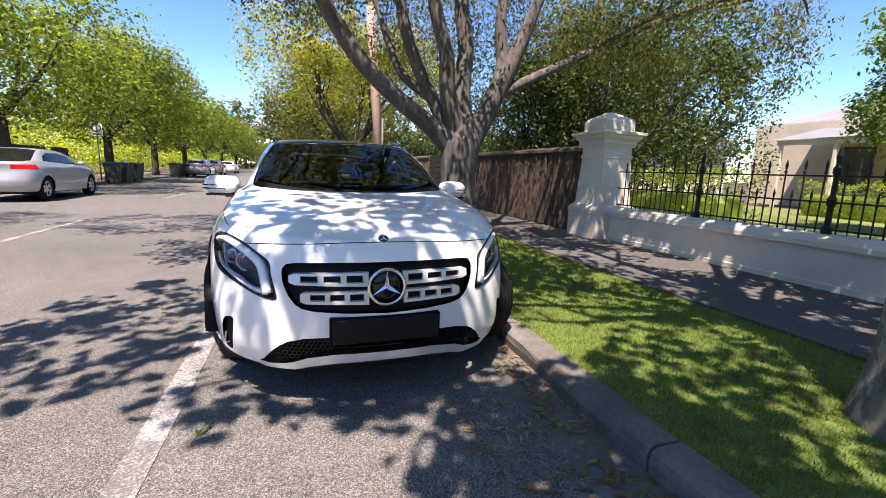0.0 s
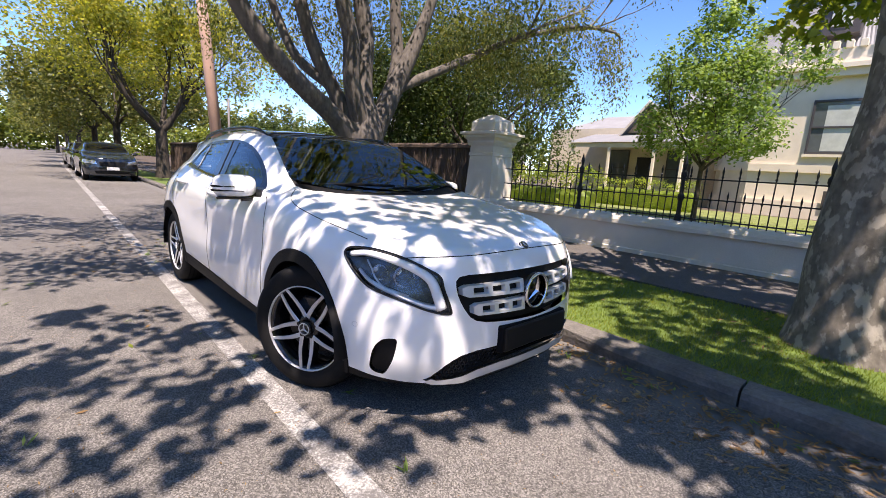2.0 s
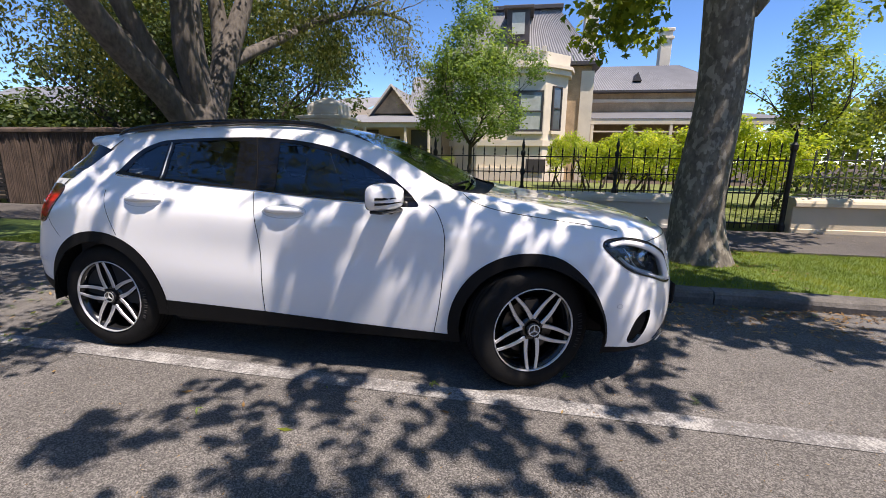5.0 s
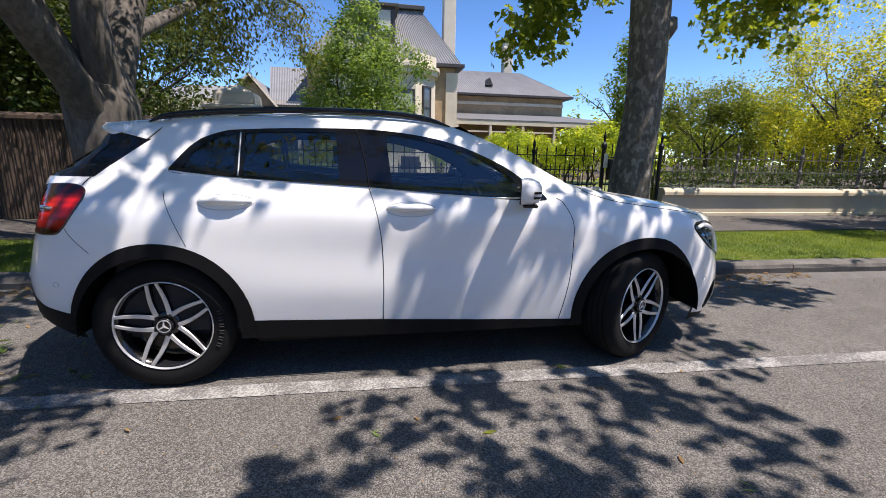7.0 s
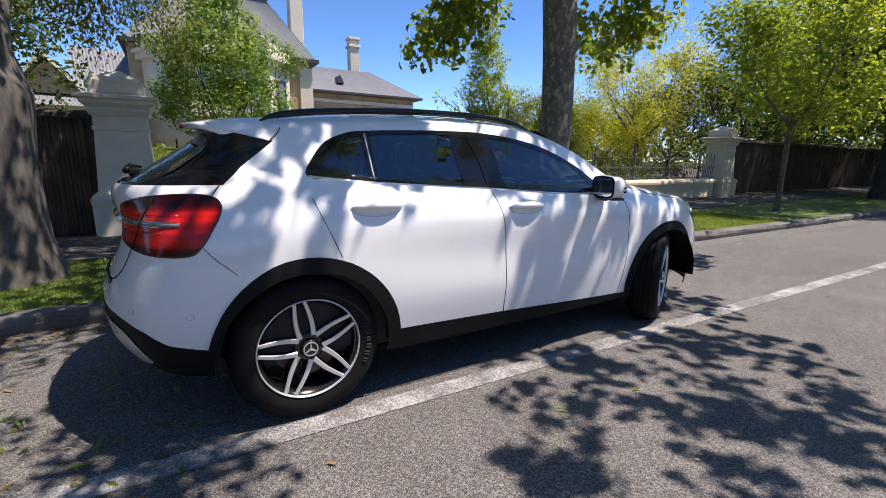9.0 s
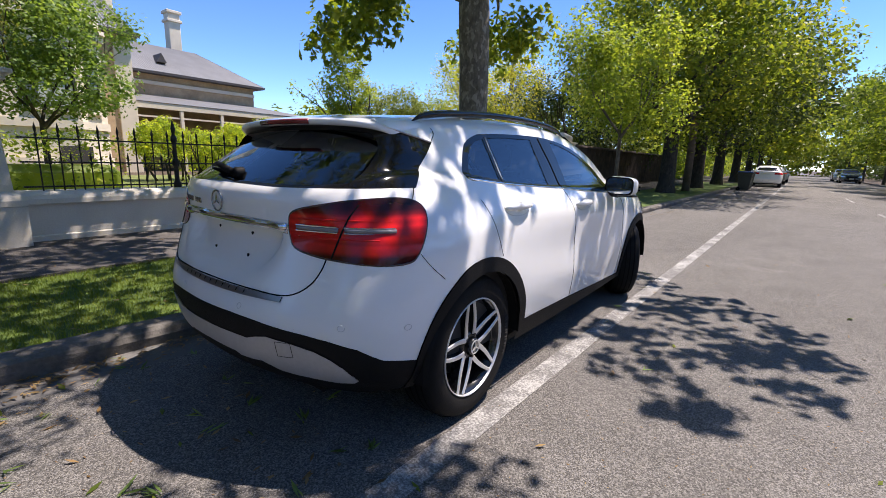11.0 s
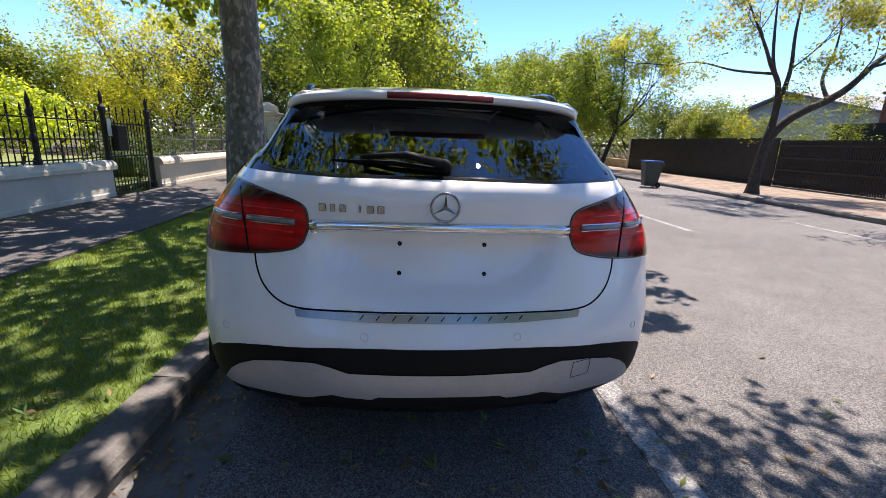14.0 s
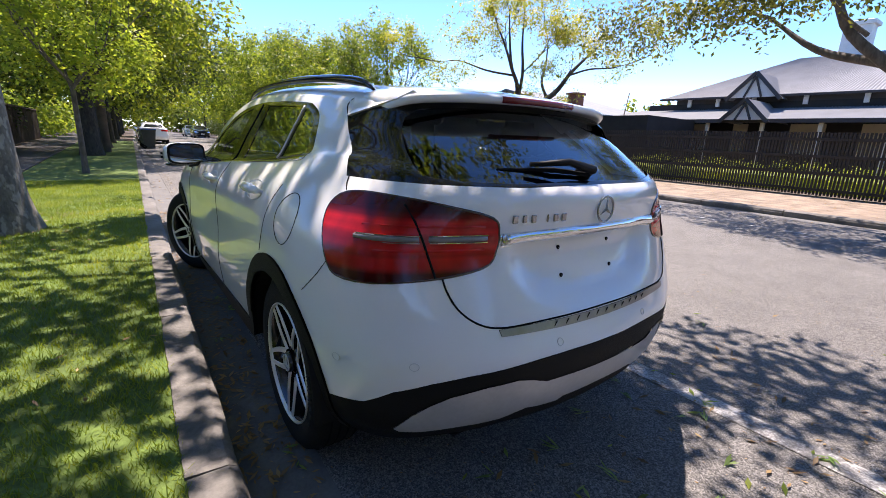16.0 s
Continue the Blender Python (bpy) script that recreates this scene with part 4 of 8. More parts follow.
M_LAMP_PALE = plain("pale_lamp_strip", (0.20, 0.19, 0.20), 0.15, vary=0.1, coat=1.0)
M_LAMP_DARK = plain("smoked_lamp", (0.075, 0.075, 0.080), 0.25, vary=0.3, scale=30, coat=0.6)
M_LAMP_WHITE = plain("white_lamp_guide", (0.90, 0.91, 0.92), 0.2, vary=0.05, coat=1.0)
M_LAMP_REFLECTOR = plain("lamp_reflector", (0.80, 0.81, 0.83), 0.16, metal=0.8, vary=0.15)
M_PLATE = plain("dark_plate_panel", (0.012, 0.012, 0.013), 0.5, vary=0.1, spec=0.2)
M_DISC = plain("brake_disc", (0.10, 0.095, 0.09), 0.35, metal=1.0)
M_GLASS = glass_material("tinted_window_glass", (0.68, 0.73, 0.74), ior=1.9)
M_GLASS_REAR = glass_material("privacy_glass", (0.58, 0.62, 0.63), ior=1.95)
M_LENS = glass_material("clear_lamp_lens", (0.94, 0.95, 0.96), ior=1.45)
M_MIRROR = plain("mirror_glass", (0.82, 0.84, 0.86), 0.02, metal=1.0, vary=0.02)

car = thing("suv", "parked white compact SUV with black roof and alloy wheels", "car")


def xyz_outline(points, axes):
    return np.array([(np.dot(p, axes[0]), np.dot(p, axes[1])) for p in points])


polys = grid_faces(GRID)
side_only = lambda c, n: c[0] > 0.5
# wheel openings and their black arches
_, polys = cut(polys, circle(0.03, 0.325, 0.385), SIDE, side_only)
_, polys = cut(polys, circle(2.70, 0.335, 0.378), SIDE, side_only)
# the trim narrows towards both bumpers
ring_of = lambda cy, cz, r, less, way: [(cy + q * math.cos(a), cz + q * math.sin(a)) for a, q in ((a, r - less * min(1.0, max(0.0, (way * math.cos(a) - 0.3) / 0.6))) for a in (2 * math.pi * k / 56 for k in range(56)))]
arch_f, polys = cut(polys, ring_of(0.03, 0.325, 0.450, 0.046, -1), SIDE, side_only)
arch_r, polys = cut(polys, ring_of(2.70, 0.335, 0.445, 0.026, 1), SIDE, side_only)
sill_line = ((2.40, 0.367), (2.264, 0.362), (2.087, 0.356), (1.592, 0.338), (1.008, 0.308), (0.489, 0.285), (0.3, 0.28))
sill, polys = cut(polys, sill_line + ((0.3, 0.1), (2.40, 0.1)), SIDE, side_only)
lip, polys = cut(polys, ((-0.25, 0.27), (-0.42, 0.262), (-0.50, 0.250), (-0.61, 0.234), (-0.70, 0.225), (-1.0, 0.225), (-1.0, 0.1), (-0.25, 0.1)), SIDE)
rear_low, polys = cut(polys, xyz_outline(((-0.15, 3.58, 0.575), (0.18, 3.5, 0.574), (0.333, 3.48, 0.568), (0.45, 3.46, 0.56), (0.553, 3.435, 0.552), (0.65, 3.38, 0.535), (0.739, 3.316, 0.507), (0.790, 3.234, 0.455), (0.839, 3.10, 0.425), (0.88, 2.9, 0.42), (0.88, 2.9, 0.1), (-0.15, 3.6, 0.1)), TAIL), TAIL, lambda c, n: c[1] > 2.85)
skid, rear_low = cut(rear_low, ((-0.05, 0.487), (0.20, 0.487), (0.29, 0.485), (0.345, 0.503), (0.40, 0.515), (0.50, 0.509), (0.60, 0.488), (0.655, 0.462), (0.695, 0.43), (0.72, 0.395), (0.732, 0.375), (0.715, 0.362), (0.66, 0.357), (0.50, 0.360), (0.43, 0.368), (0.385, 0.384), (0.345, 0.396), (0.30, 0.390), (0.22, 0.388), (0.195, 0.400), (-0.05, 0.402)), FRONT)
# glass house
black_side, polys = cut(polys, rounded(((2.648, 1.122), (2.605, 1.205), (2.525, 1.285), (2.412, 1.330), (2.326, 1.342), (2.083, 1.355), (1.792, 1.361), (1.608, 1.357), (1.354, 1.330), (1.123, 1.274), (0.887, 1.171), (0.74, 1.068), (0.66, 1.0), (0.70, 0.985), (0.85, 0.990), (1.009, 0.998), (1.338, 1.020), (1.644, 1.046), (1.933, 1.063), (2.335, 1.090), (2.511, 1.107)), 4), SIDE, lambda c, n: c[0] > 0.45)
front_glass, black_side = cut(black_side, ((1.560, 1.335), (1.45, 1.322), (1.36, 1.306), (1.25, 1.282), (1.13, 1.248), (1.02, 1.205), (0.93, 1.158), (0.86, 1.112), (0.82, 1.075), (0.815, 1.008), (1.009, 1.014), (1.338, 1.036), (1.53, 1.052)), SIDE)
rear_glass_side, black_side = cut(black_side, ((2.300, 1.322), (2.19, 1.330), (2.08, 1.334), (1.83, 1.338), (1.81, 1.073), (2.05, 1.087), (2.297, 1.106)), SIDE)
quarter_glass, black_side = cut(black_side, ((2.345, 1.316), (2.42, 1.302), (2.49, 1.268), (2.55, 1.215), (2.595, 1.14), (2.47, 1.125), (2.345, 1.112)), SIDE)
top_only = lambda c, n: c[2] > 0.98 and c[1] < 2.6
screen, polys = cut(polys, ((-0.05, 0.33), (0.15, 0.328), (0.32, 0.322), (0.50, 0.33), (0.63, 0.35), (0.675, 0.40), (0.688, 0.48), (0.680, 0.58), (0.660, 0.70), (0.637, 0.81), (0.612, 0.92), (0.588, 1.02), (0.565, 1.12), (-0.05, 1.16)), TOP, top_only)
cowl, screen = cut(screen, ((-0.05, 0.2), (0.8, 0.2), (0.8, 0.56), (0.66, 0.53), (0.45, 0.475), (0.2, 0.455), (-0.05, 0.45)), TOP)
roof_glass, polys = cut(polys, ((-0.05, 1.165), (0.562, 1.125), (0.545, 1.3), (0.535, 1.6), (0.525, 2.0), (0.515, 2.36), (-0.05, 2.40)), TOP, top_only)
black_rear, polys = cut(polys, ((-0.05, 1.085), (0.18, 1.083), (0.34, 1.080), (0.50, 1.084), (0.62, 1.087), (0.76, 1.090), (0.76, 1.33), (0.575, 1.34), (0.50, 1.36), (0.40, 1.375), (-0.05, 1.40)), FRONT, lambda c, n: c[1] > 2.70)
black_rear, pillar = cut(black_rear, ((2.763, 1.279), (2.907, 1.168), (2.993, 1.088), (3.6, 1.05), (3.6, 1.45), (3.02, 1.45), (2.99, 1.34)), SIDE)
polys += pillar
rear_glass, black_rear = cut(black_rear, ((-0.05, 1.096), (0.18, 1.094), (0.34, 1.091), (0.50, 1.096), (0.602, 1.108), (0.588, 1.17), (0.565, 1.23), (0.54, 1.275), (0.49, 1.305), (0.3, 1.320), (-0.05, 1.325)), FRONT)
# lamps, grille, intakes
TAIL_LAMP = rounded(xyz_outline(((0.424, 3.375, 0.945), (0.445, 3.370, 0.995), (0.556, 3.319, 1.026), (0.658, 3.23, 1.046), (0.73, 3.083, 1.052), (0.772, 3.012, 1.025), (0.811, 3.020, 0.96), (0.830, 3.085, 0.855), (0.808, 3.155, 0.818), (0.64, 3.324, 0.828), (0.524, 3.365, 0.842), (0.455, 3.376, 0.862), (0.432, 3.376, 0.90)), TAIL), 5)
tail_lamp, polys = cut(polys, TAIL_LAMP, TAIL, lambda c, n: c[1] > 2.9)
HEAD_LAMP = rounded(((0.352, 0.822), (0.325, 0.845), (0.243, 0.852), (0.151, 0.842), (0.054, 0.817), (-0.036, 0.781), (-0.103, 0.745), (-0.124, 0.690), (-0.162, 0.598), (-0.150, 0.579), (-0.063, 0.594), (0.049, 0.631), (0.149, 0.660), (0.228, 0.690), (0.288, 0.737), (0.338, 0.791)), 5)
head_lamp, polys = cut(polys, HEAD_LAMP, NOSE, lambda c, n: c[1] < -0.2)
vent, polys = cut(polys, rounded(((0.204, 0.310), (0.187, 0.395), (0.154, 0.443), (0.115, 0.459), (0.079, 0.458), (0.076, 0.425), (0.095, 0.346), (0.127, 0.280), (0.152, 0.270), (0.189, 0.281)), 4), NOSE, lambda c, n: c[1] < -0.25)
grille, polys = cut(polys, ((-0.05, 0.757), (0.25, 0.757), (0.42, 0.754), (0.465, 0.746), (0.484, 0.725), (0.486, 0.70), (0.483, 0.665), (0.472, 0.63), (0.455, 0.595), (0.43, 0.56), (0.40, 0.54), (0.345, 0.527), (0.21, 0.517), (-0.05, 0.508)), FRONT, lambda c, n: c[1] < -0.3)
intake, polys = cut(polys, ((-0.05, 0.402), (0.25, 0.40), (0.39, 0.392), (0.465, 0.374), (0.50, 0.353), (0.53, 0.328), (0.565, 0.285), (0.575, 0.268), (0.55, 0.258), (0.49, 0.262), (0.44, 0.272), (0.375, 0.298), (0.25, 0.316), (-0.05, 0.314)), FRONT, lambda c, n: c[1] < -0.3)
bumper_trim, polys = cut(polys, ((-0.05, 0.314), (0.25, 0.316), (0.375, 0.298), (0.44, 0.272), (0.49, 0.262), (0.55, 0.258), (0.575, 0.268), (0.60, 0.25), (0.56, 0.232), (0.43, 0.228), (0.36, 0.248), (0.25, 0.263), (-0.05, 0.263)), FRONT, lambda c, n: c[1] < -0.3)
lower_mouth, polys = cut(polys, ((-0.05, 0.263), (0.25, 0.263), (0.36, 0.248), (0.43, 0.228), (0.43, 0.2), (-0.05, 0.2)), FRONT, lambda c, n: c[1] < -0.3)

chrome_band, polys = cut(polys, ((-0.05, 0.912), (0.2, 0.911), (0.415, 0.907), (0.415, 0.945), (0.2, 0.955), (-0.05, 0.957)), FRONT, lambda c, n: c[1] > 3.0)
step, polys = cut(polys, ((-0.05, 0.648), (0.25, 0.649), (0.452, 0.655), (0.458, 0.676), (0.25, 0.674), (-0.05, 0.673)), FRONT, lambda c, n: c[1] > 3.0)


def fair(ps, axis, terms):
    """Eases a pane onto one smooth surface, so that it mirrors without ripples."""
    pts = np.concatenate([np.asarray(q) for q in ps])
    fit = np.linalg.lstsq(terms(pts), pts[:, axis], rcond=None)[0]
    out = []
    for q in ps:
        q = np.array(q, float)
        q[:, axis] = terms(q) @ fit
        out.append(list(q))
    return out


rear_glass = fair(rear_glass, 1, lambda p: np.stack([np.ones(len(p)), p[:, 2], p[:, 0] ** 2, p[:, 0] ** 4], 1))
screen = fair(screen, 2, lambda p: np.stack([np.ones(len(p)), p[:, 1], p[:, 1] ** 2, p[:, 0] ** 2, p[:, 0] ** 2 * p[:, 1]], 1))
poly_mesh("body_shell", polys, M_PAINT, car, "gloss white painted bodywork")
poly_mesh("body_lining", [q for q in polys if np.mean(q, 0)[2] > 0.9 and 0.5 < np.mean(q, 0)[1] < 3.2], M_TRIM_INSIDE, car, push=0.025, flip=True)
for name, ps, y in (("wheel_arch_trim", arch_f, 0), ("wheel_arch_trim", arch_r, 2.7)):
    for right in (True, False):
        poly_mesh(name, ps, M_CLADDING, car, "black plastic wheel arch trim", mirror=not right, both=right, push=0.008)
for right in (True, False):
    poly_mesh("sill_trim", sill, M_CLADDING, car, mirror=not right, both=right, push=0.006)
    poly_mesh("window_surround", black_side, M_GLOSS_BLACK, car, mirror=not right, both=right, push=-0.001)
    poly_mesh("front_door_glass", front_glass, M_GLASS, car, mirror=not right, both=right, push=-0.004)
    poly_mesh("rear_door_glass", rear_glass_side, M_GLASS_REAR, car, mirror=not right, both=right, push=-0.004)
    poly_mesh("quarter_glass", quarter_glass, M_GLASS_REAR, car, mirror=not right, both=right, push=-0.004)
    poly_mesh("air_vent", vent, M_CLADDING, car, mirror=not right, both=right, push=-0.02)
poly_mesh("front_lip", lip, M_CLADDING, car, push=-0.002)
poly_mesh("rear_bumper_lower", rear_low, M_CLADDING, car, "black textured lower rear bumper", push=0.002)
poly_mesh("rear_skid_plate", skid, M_SKID, car, "silver rear skid plate", push=0.006)
poly_mesh("windscreen", screen, M_GLASS, car, push=-0.002)
poly_mesh("cowl", cowl, M_CLADDING, car, push=-0.018)
poly_mesh("panoramic_roof", roof_glass, M_GLOSS_BLACK, car, "black glass roof panel", push=-0.001)
poly_mesh("tailgate_surround", black_rear, M_GLOSS_BLACK, car, push=-0.001)
poly_mesh("rear_window", rear_glass, M_GLASS_REAR, car, push=-0.004)
poly_mesh("grille_backing", grille, M_CLADDING, car, push=-0.035)
poly_mesh("intake_backing", intake, M_CLADDING, car, push=-0.03)
poly_mesh("bumper_trim", bumper_trim, M_TRIM_SILVER, car, "silver front bumper trim", push=0.016)
poly_mesh("lower_mouth", lower_mouth, M_CLADDING, car, push=-0.03)


def body_point(a, b, view):
    """The place on the body's half at x > 0 that shows at (a, b) from a side."""
    if view == "side":
        return on_body(BODY_TRIS, np.array((2.0, a, b)), np.array((-1.0, 0, 0)))
    if view == "front":
        return on_body(BODY_TRIS, np.array((a, -3.0, b)), np.array((0, 1.0, 0)))
    if view == "rear":
        return on_body(BODY_TRIS, np.array((a, 6.0, b)), np.array((0, -1.0, 0)))
    if view == "nose":
        o = np.array((a * 0.7071, a * 0.7071, b)) + np.array((0.7071, -0.7071, 0)) * 2
        return on_body(BODY_TRIS, o, np.array((-0.7071, 0.7071, 0)))
    if view == "tail":
        o = np.array((a * 0.7071, -a * 0.7071, b)) + np.array((0.7071, 0.7071, 0)) * 4
        return on_body(BODY_TRIS, o, np.array((-0.7071, -0.7071, 0)))
    return on_body(BODY_TRIS, np.array((a, b, 3.0)), np.array((0, 0, -1.0)))


def along(points, step=0.03):
    out = []
    for p, q in zip(points, points[1:]):
        p, q = np.array(p, float), np.array(q, float)
        n = max(1, int(np.linalg.norm(q - p) / step))
        out += [p + (q - p) * k / n for k in range(n)]
    out.append(np.array(points[-1], float))
    return out


def curve_through(points, per=5):
    p = np.array(points, float)
    p = np.concatenate([[2 * p[0] - p[1]], p, [2 * p[-1] - p[-2]]])
    out = []
    for i in range(1, len(p) - 2):
        p0, p1, p2, p3 = p[i - 1:i + 3]
        for k in range(per):
            t = k / per
            out.append(0.5 * (2 * p1 + (p2 - p0) * t + (2 * p0 - 5 * p1 + 4 * p2 - p3) * t * t + (3 * p1 - p0 - 3 * p2 + p3) * t ** 3))
    out.append(p[-2])
    return out


def body_strip(name, points, view, mat, radius=0.0022, mirror=True, parent=None, label="", closed=False, seg=6, middle=False):
    """A thin round strip that follows the body; the line is mirrored to the other side."""
    pts = curve_through(points) if not closed else list(points) + [points[0]]
    if view == "xyz":
        line = [np.array(p) for p in pts]
    else:
        line = [body_point(p[0], p[1], view) for p in pts]
    line = [Vector(p) for p in line if p is not None]
    if middle:
        line = [Vector((-p.x, p.y, p.z)) for p in line[::-1]] + line[1:]
        bm = tube(bmesh.new(), line, radius, seg)
        return [part(name, bm, mat, parent or car, label, smooth=True)]
    made = []
    for s in (1, -1) if mirror else (1,):
        bm = tube(bmesh.new(), [Vector((p.x * s, p.y, p.z)) for p in line], radius, seg)
        bmesh.ops.recalc_face_normals(bm, faces=bm.faces)
        made.append(part(name, bm, mat, parent or car, label, smooth=True))
    return made


# panel gaps
body_strip("door_gap", ((1.654, 1.043), (1.617, 0.916), (1.592, 0.75), (1.586, 0.55), (1.588, 0.338)), "side", M_SEAM)
body_strip("door_gap", ((0.60, 1.0), (0.555, 0.966), (0.507, 0.858), (0.505, 0.70), (0.515, 0.55), (0.531, 0.429), (0.557, 0.29)), "side", M_SEAM)
body_strip("door_gap", ((2.649, 1.03), (2.632, 0.975), (2.60, 0.895), (2.545, 0.765)), "side", M_SEAM, 0.0017)
body_strip("bumper_gap", ((2.98, 0.735), (3.05, 0.80), (3.09, 0.85)), "side", M_SEAM, 0.0015)
body_strip("bonnet_gap", ((0.71, 0.43), (0.775, 0.35), (0.803, 0.21), (0.805, -0.03), (0.79, -0.21), (0.765, -0.33), (0.745, -0.395)), "top", M_SEAM)
body_strip("bonnet_gap", ((0, 0.848), (0.2, 0.846), (0.36, 0.84), (0.52, 0.833), (0.60, 0.828), (0.655, 0.822)), "front", M_SEAM, 0.0025, middle=True)
body_strip("tailgate_gap", ((0.60, 0.83), (0.592, 0.79), (0.568, 0.741), (0.52, 0.70), (0.45, 0.680), (0.3, 0.678), (0, 0.680)), "rear", M_SEAM, 0.003)
body_strip("window_divider", ((2.323, 1.327), (2.3225, 1.22), (2.322, 1.104)), "side", M_SILVER, 0.0045)
body_strip("door_gap", ((1.655, 1.050), (1.668, 1.15), (1.690, 1.25), (1.72, 1.352)), "side", M_SEAM, 0.0035)
body_strip("beltline_strip", ((0.80, 1.0), (1.009, 1.001), (1.338, 1.022), (1.644, 1.047), (1.933, 1.064), (2.335, 1.091), (2.511, 1.108), (2.645, 1.122)), "side", M_CHROME, 0.006, label="bright beltline strip")
poly_mesh("strip_seat", chrome_band, M_CHROME, car, push=0.001)
body_strip("tailgate_strip", ((0, 0.938), (0.14, 0.938), (0.28, 0.9355), (0.412, 0.930)), "rear", M_CHROME, 0.020, label="chrome strip across the tailgate", seg=14, middle=True)
poly_mesh("bumper_step", step, M_STEP, car, "ribbed chrome loading step", push=0.005)
for k in range(11):
    x = -0.25 + k * 0.05
    y = body_point(abs(x), 0.663, "rear")[1] + 0.006
    part("step_rib", tube(bmesh.new(), [(x - 0.006, y, 0.672), (x + 0.006, y, 0.656)], 0.0018, 5), M_SEAM, car)

# ---- wheels ----


def wheel_part(parent, x, y, side, steer=0.0, phase=90):
    w = new("wheel")
    w.parent = car
    w.matrix_local = pose(x, y, 0.343, 0, 0, steer) @ pose(0, 0, 0, 0, 0, 0 if side > 0 else 180)
    # the wheel's outer face looks along +x in its own space
    bm = lathe(bmesh.new(), ((0.232, -0.215), (0.262, -0.222), (0.305, -0.222), (0.332, -0.205), (0.343, -0.17), (0.345, -0.115), (0.343, -0.06), (0.332, -0.025), (0.305, -0.008), (0.262, -0.006), (0.236, -0.016)), axis="x", seg=64)
    tyre = part("tyre", bm, M_RUBBER, w, smooth=True)
    bm = bmesh.new()
    for gx in (-0.165, -0.13, -0.095, -0.06):
        lathe(bm, ((0.3455, gx - 0.004), (0.3465, gx - 0.004), (0.3465, gx + 0.004), (0.3455, gx + 0.004)), axis="x", seg=64)
    part("tread_groove", bm, M_SEAM, tyre)
    bm = bmesh.new()
    for k in range(6):
        a0 = 0.22 - k * 0.13
        for da in (0.0, 0.05):
            p = Vector((-0.0045, 0.268 * math.cos(a0 + da), 0.268 * math.sin(a0 + da)))
            q = Vector((-0.0045, 0.290 * math.cos(a0 + da), 0.290 * math.sin(a0 + da)))
            tube(bm, [p, q], 0.0032, 5)
    part("tyre_lettering", bm, M_TRIM_INSIDE, tyre, "raised bars in place of tyre lettering")
    bm = lathe(bmesh.new(), ((0.225, -0.20), (0.215, -0.16), (0.20, -0.12), (0.205, -0.06), (0.218, -0.03), (0.226, -0.022)), axis="x", seg=64)
    rim = part("rim", bm, M_RIM_BLACK, w, "black alloy rim with machined faces", smooth=True)
    bm = lathe(bmesh.new(), ((0.229, -0.022), (0.2315, -0.011), (0.234, -0.009), (0.2365, -0.011), (0.2375, -0.018)), axis="x", seg=64)
    part("rim_lip", bm, M_MACHINED, rim, "machined silver rim edge", smooth=True)
    for k in range(5):
        a = math.radians(phase + 72 * k)
        for s in (-1, 1):
            face, flank = bmesh.new(), bmesh.new()
            ring = []
            for i in range(11):
                t = i / 10
                # a straight leg of a V, from beside its bolt to the rim
                fwd, lat = 0.060 + 0.137 * t, 0.005 + 0.110 * t - 0.010 * math.sin(t * math.pi)
                r = math.hypot(fwd, lat)
                off = s * math.atan2(lat, fwd)
                wd = 0.0132 - 0.0042 * t
                dep = -0.036 + 0.018 * t
                d = Vector((0, math.cos(a + off), math.sin(a + off)))
                lean = a + s * (0.45 + 0.35 * t)
                n = Vector((0, -math.sin(lean), math.cos(lean)))
                c = d * r
                ring.append([c + n * wd + Vector((dep - 0.003, 0, 0)), c + n * wd * 0.7 + Vector((dep + 0.002, 0, 0)), c - n * wd * 0.7 + Vector((dep + 0.002, 0, 0)), c - n * wd + Vector((dep - 0.003, 0, 0)), c - n * wd * 1.3 + Vector((dep - 0.05, 0, 0)), c + n * wd * 1.3 + Vector((dep - 0.05, 0, 0))])
            for bmx, ids in ((face, (0, 1, 2, 3)), (flank, (3, 4, 5, 0))):
                vs = [[bmx.verts.new(r[i]) for i in ids] for r in ring]
                for v0, v1 in zip(vs, vs[1:]):
                    for j in range(len(ids) - 1):
                        bmx.faces.new((v0[j], v0[j + 1], v1[j + 1], v1[j]))
                bmesh.ops.recalc_face_normals(bmx, faces=bmx.faces)
            part("spoke", flank, M_RIM_BLACK, rim)
            part("spoke_face", face, M_MACHINED, rim, "machined silver spoke face")
    bm = lathe(bmesh.new(), ((0.072, -0.06), (0.068, -0.045), (0.052, -0.040), (0.046, -0.04)), axis="x", seg=32)
    part("hub", bm, M_RIM_BLACK, rim, smooth=True)
    bm = lathe(bmesh.new(), ((0.040, -0.03), (0.040, -0.018), (0.036, -0.015), (0.001, -0.014)), axis="x", seg=32)
    cap = part("hub_cap", bm, M_RIM_BLACK, rim, "black hub cap with a silver ring", smooth=True)
    bm = lathe(bmesh.new(), ((0.034, -0.015), (0.034, -0.011), (0.029, -0.011), (0.029, -0.015)), axis="x", seg=32)
    for j in range(3):
        a = math.radians(90 + 120 * j)
        tube(bm, [(-0.012, 0, 0), (-0.012, 0.03 * math.cos(a), 0.03 * math.sin(a))], (0.006, 0.0015), 6)
    part("hub_ring", bm, M_MACHINED, cap)
    bm = lathe(bmesh.new(), ((0.06, -0.09), (0.155, -0.09), (0.155, -0.115), (0.06, -0.115)), axis="x", seg=40)
    part("brake_disc", bm, M_DISC, w)
    bm = boxed(-0.13, -0.06, -0.05, 0.05, 0.09, 0.17, 0.01)
    part("brake_caliper", bm, M_RIM_BLACK, w)
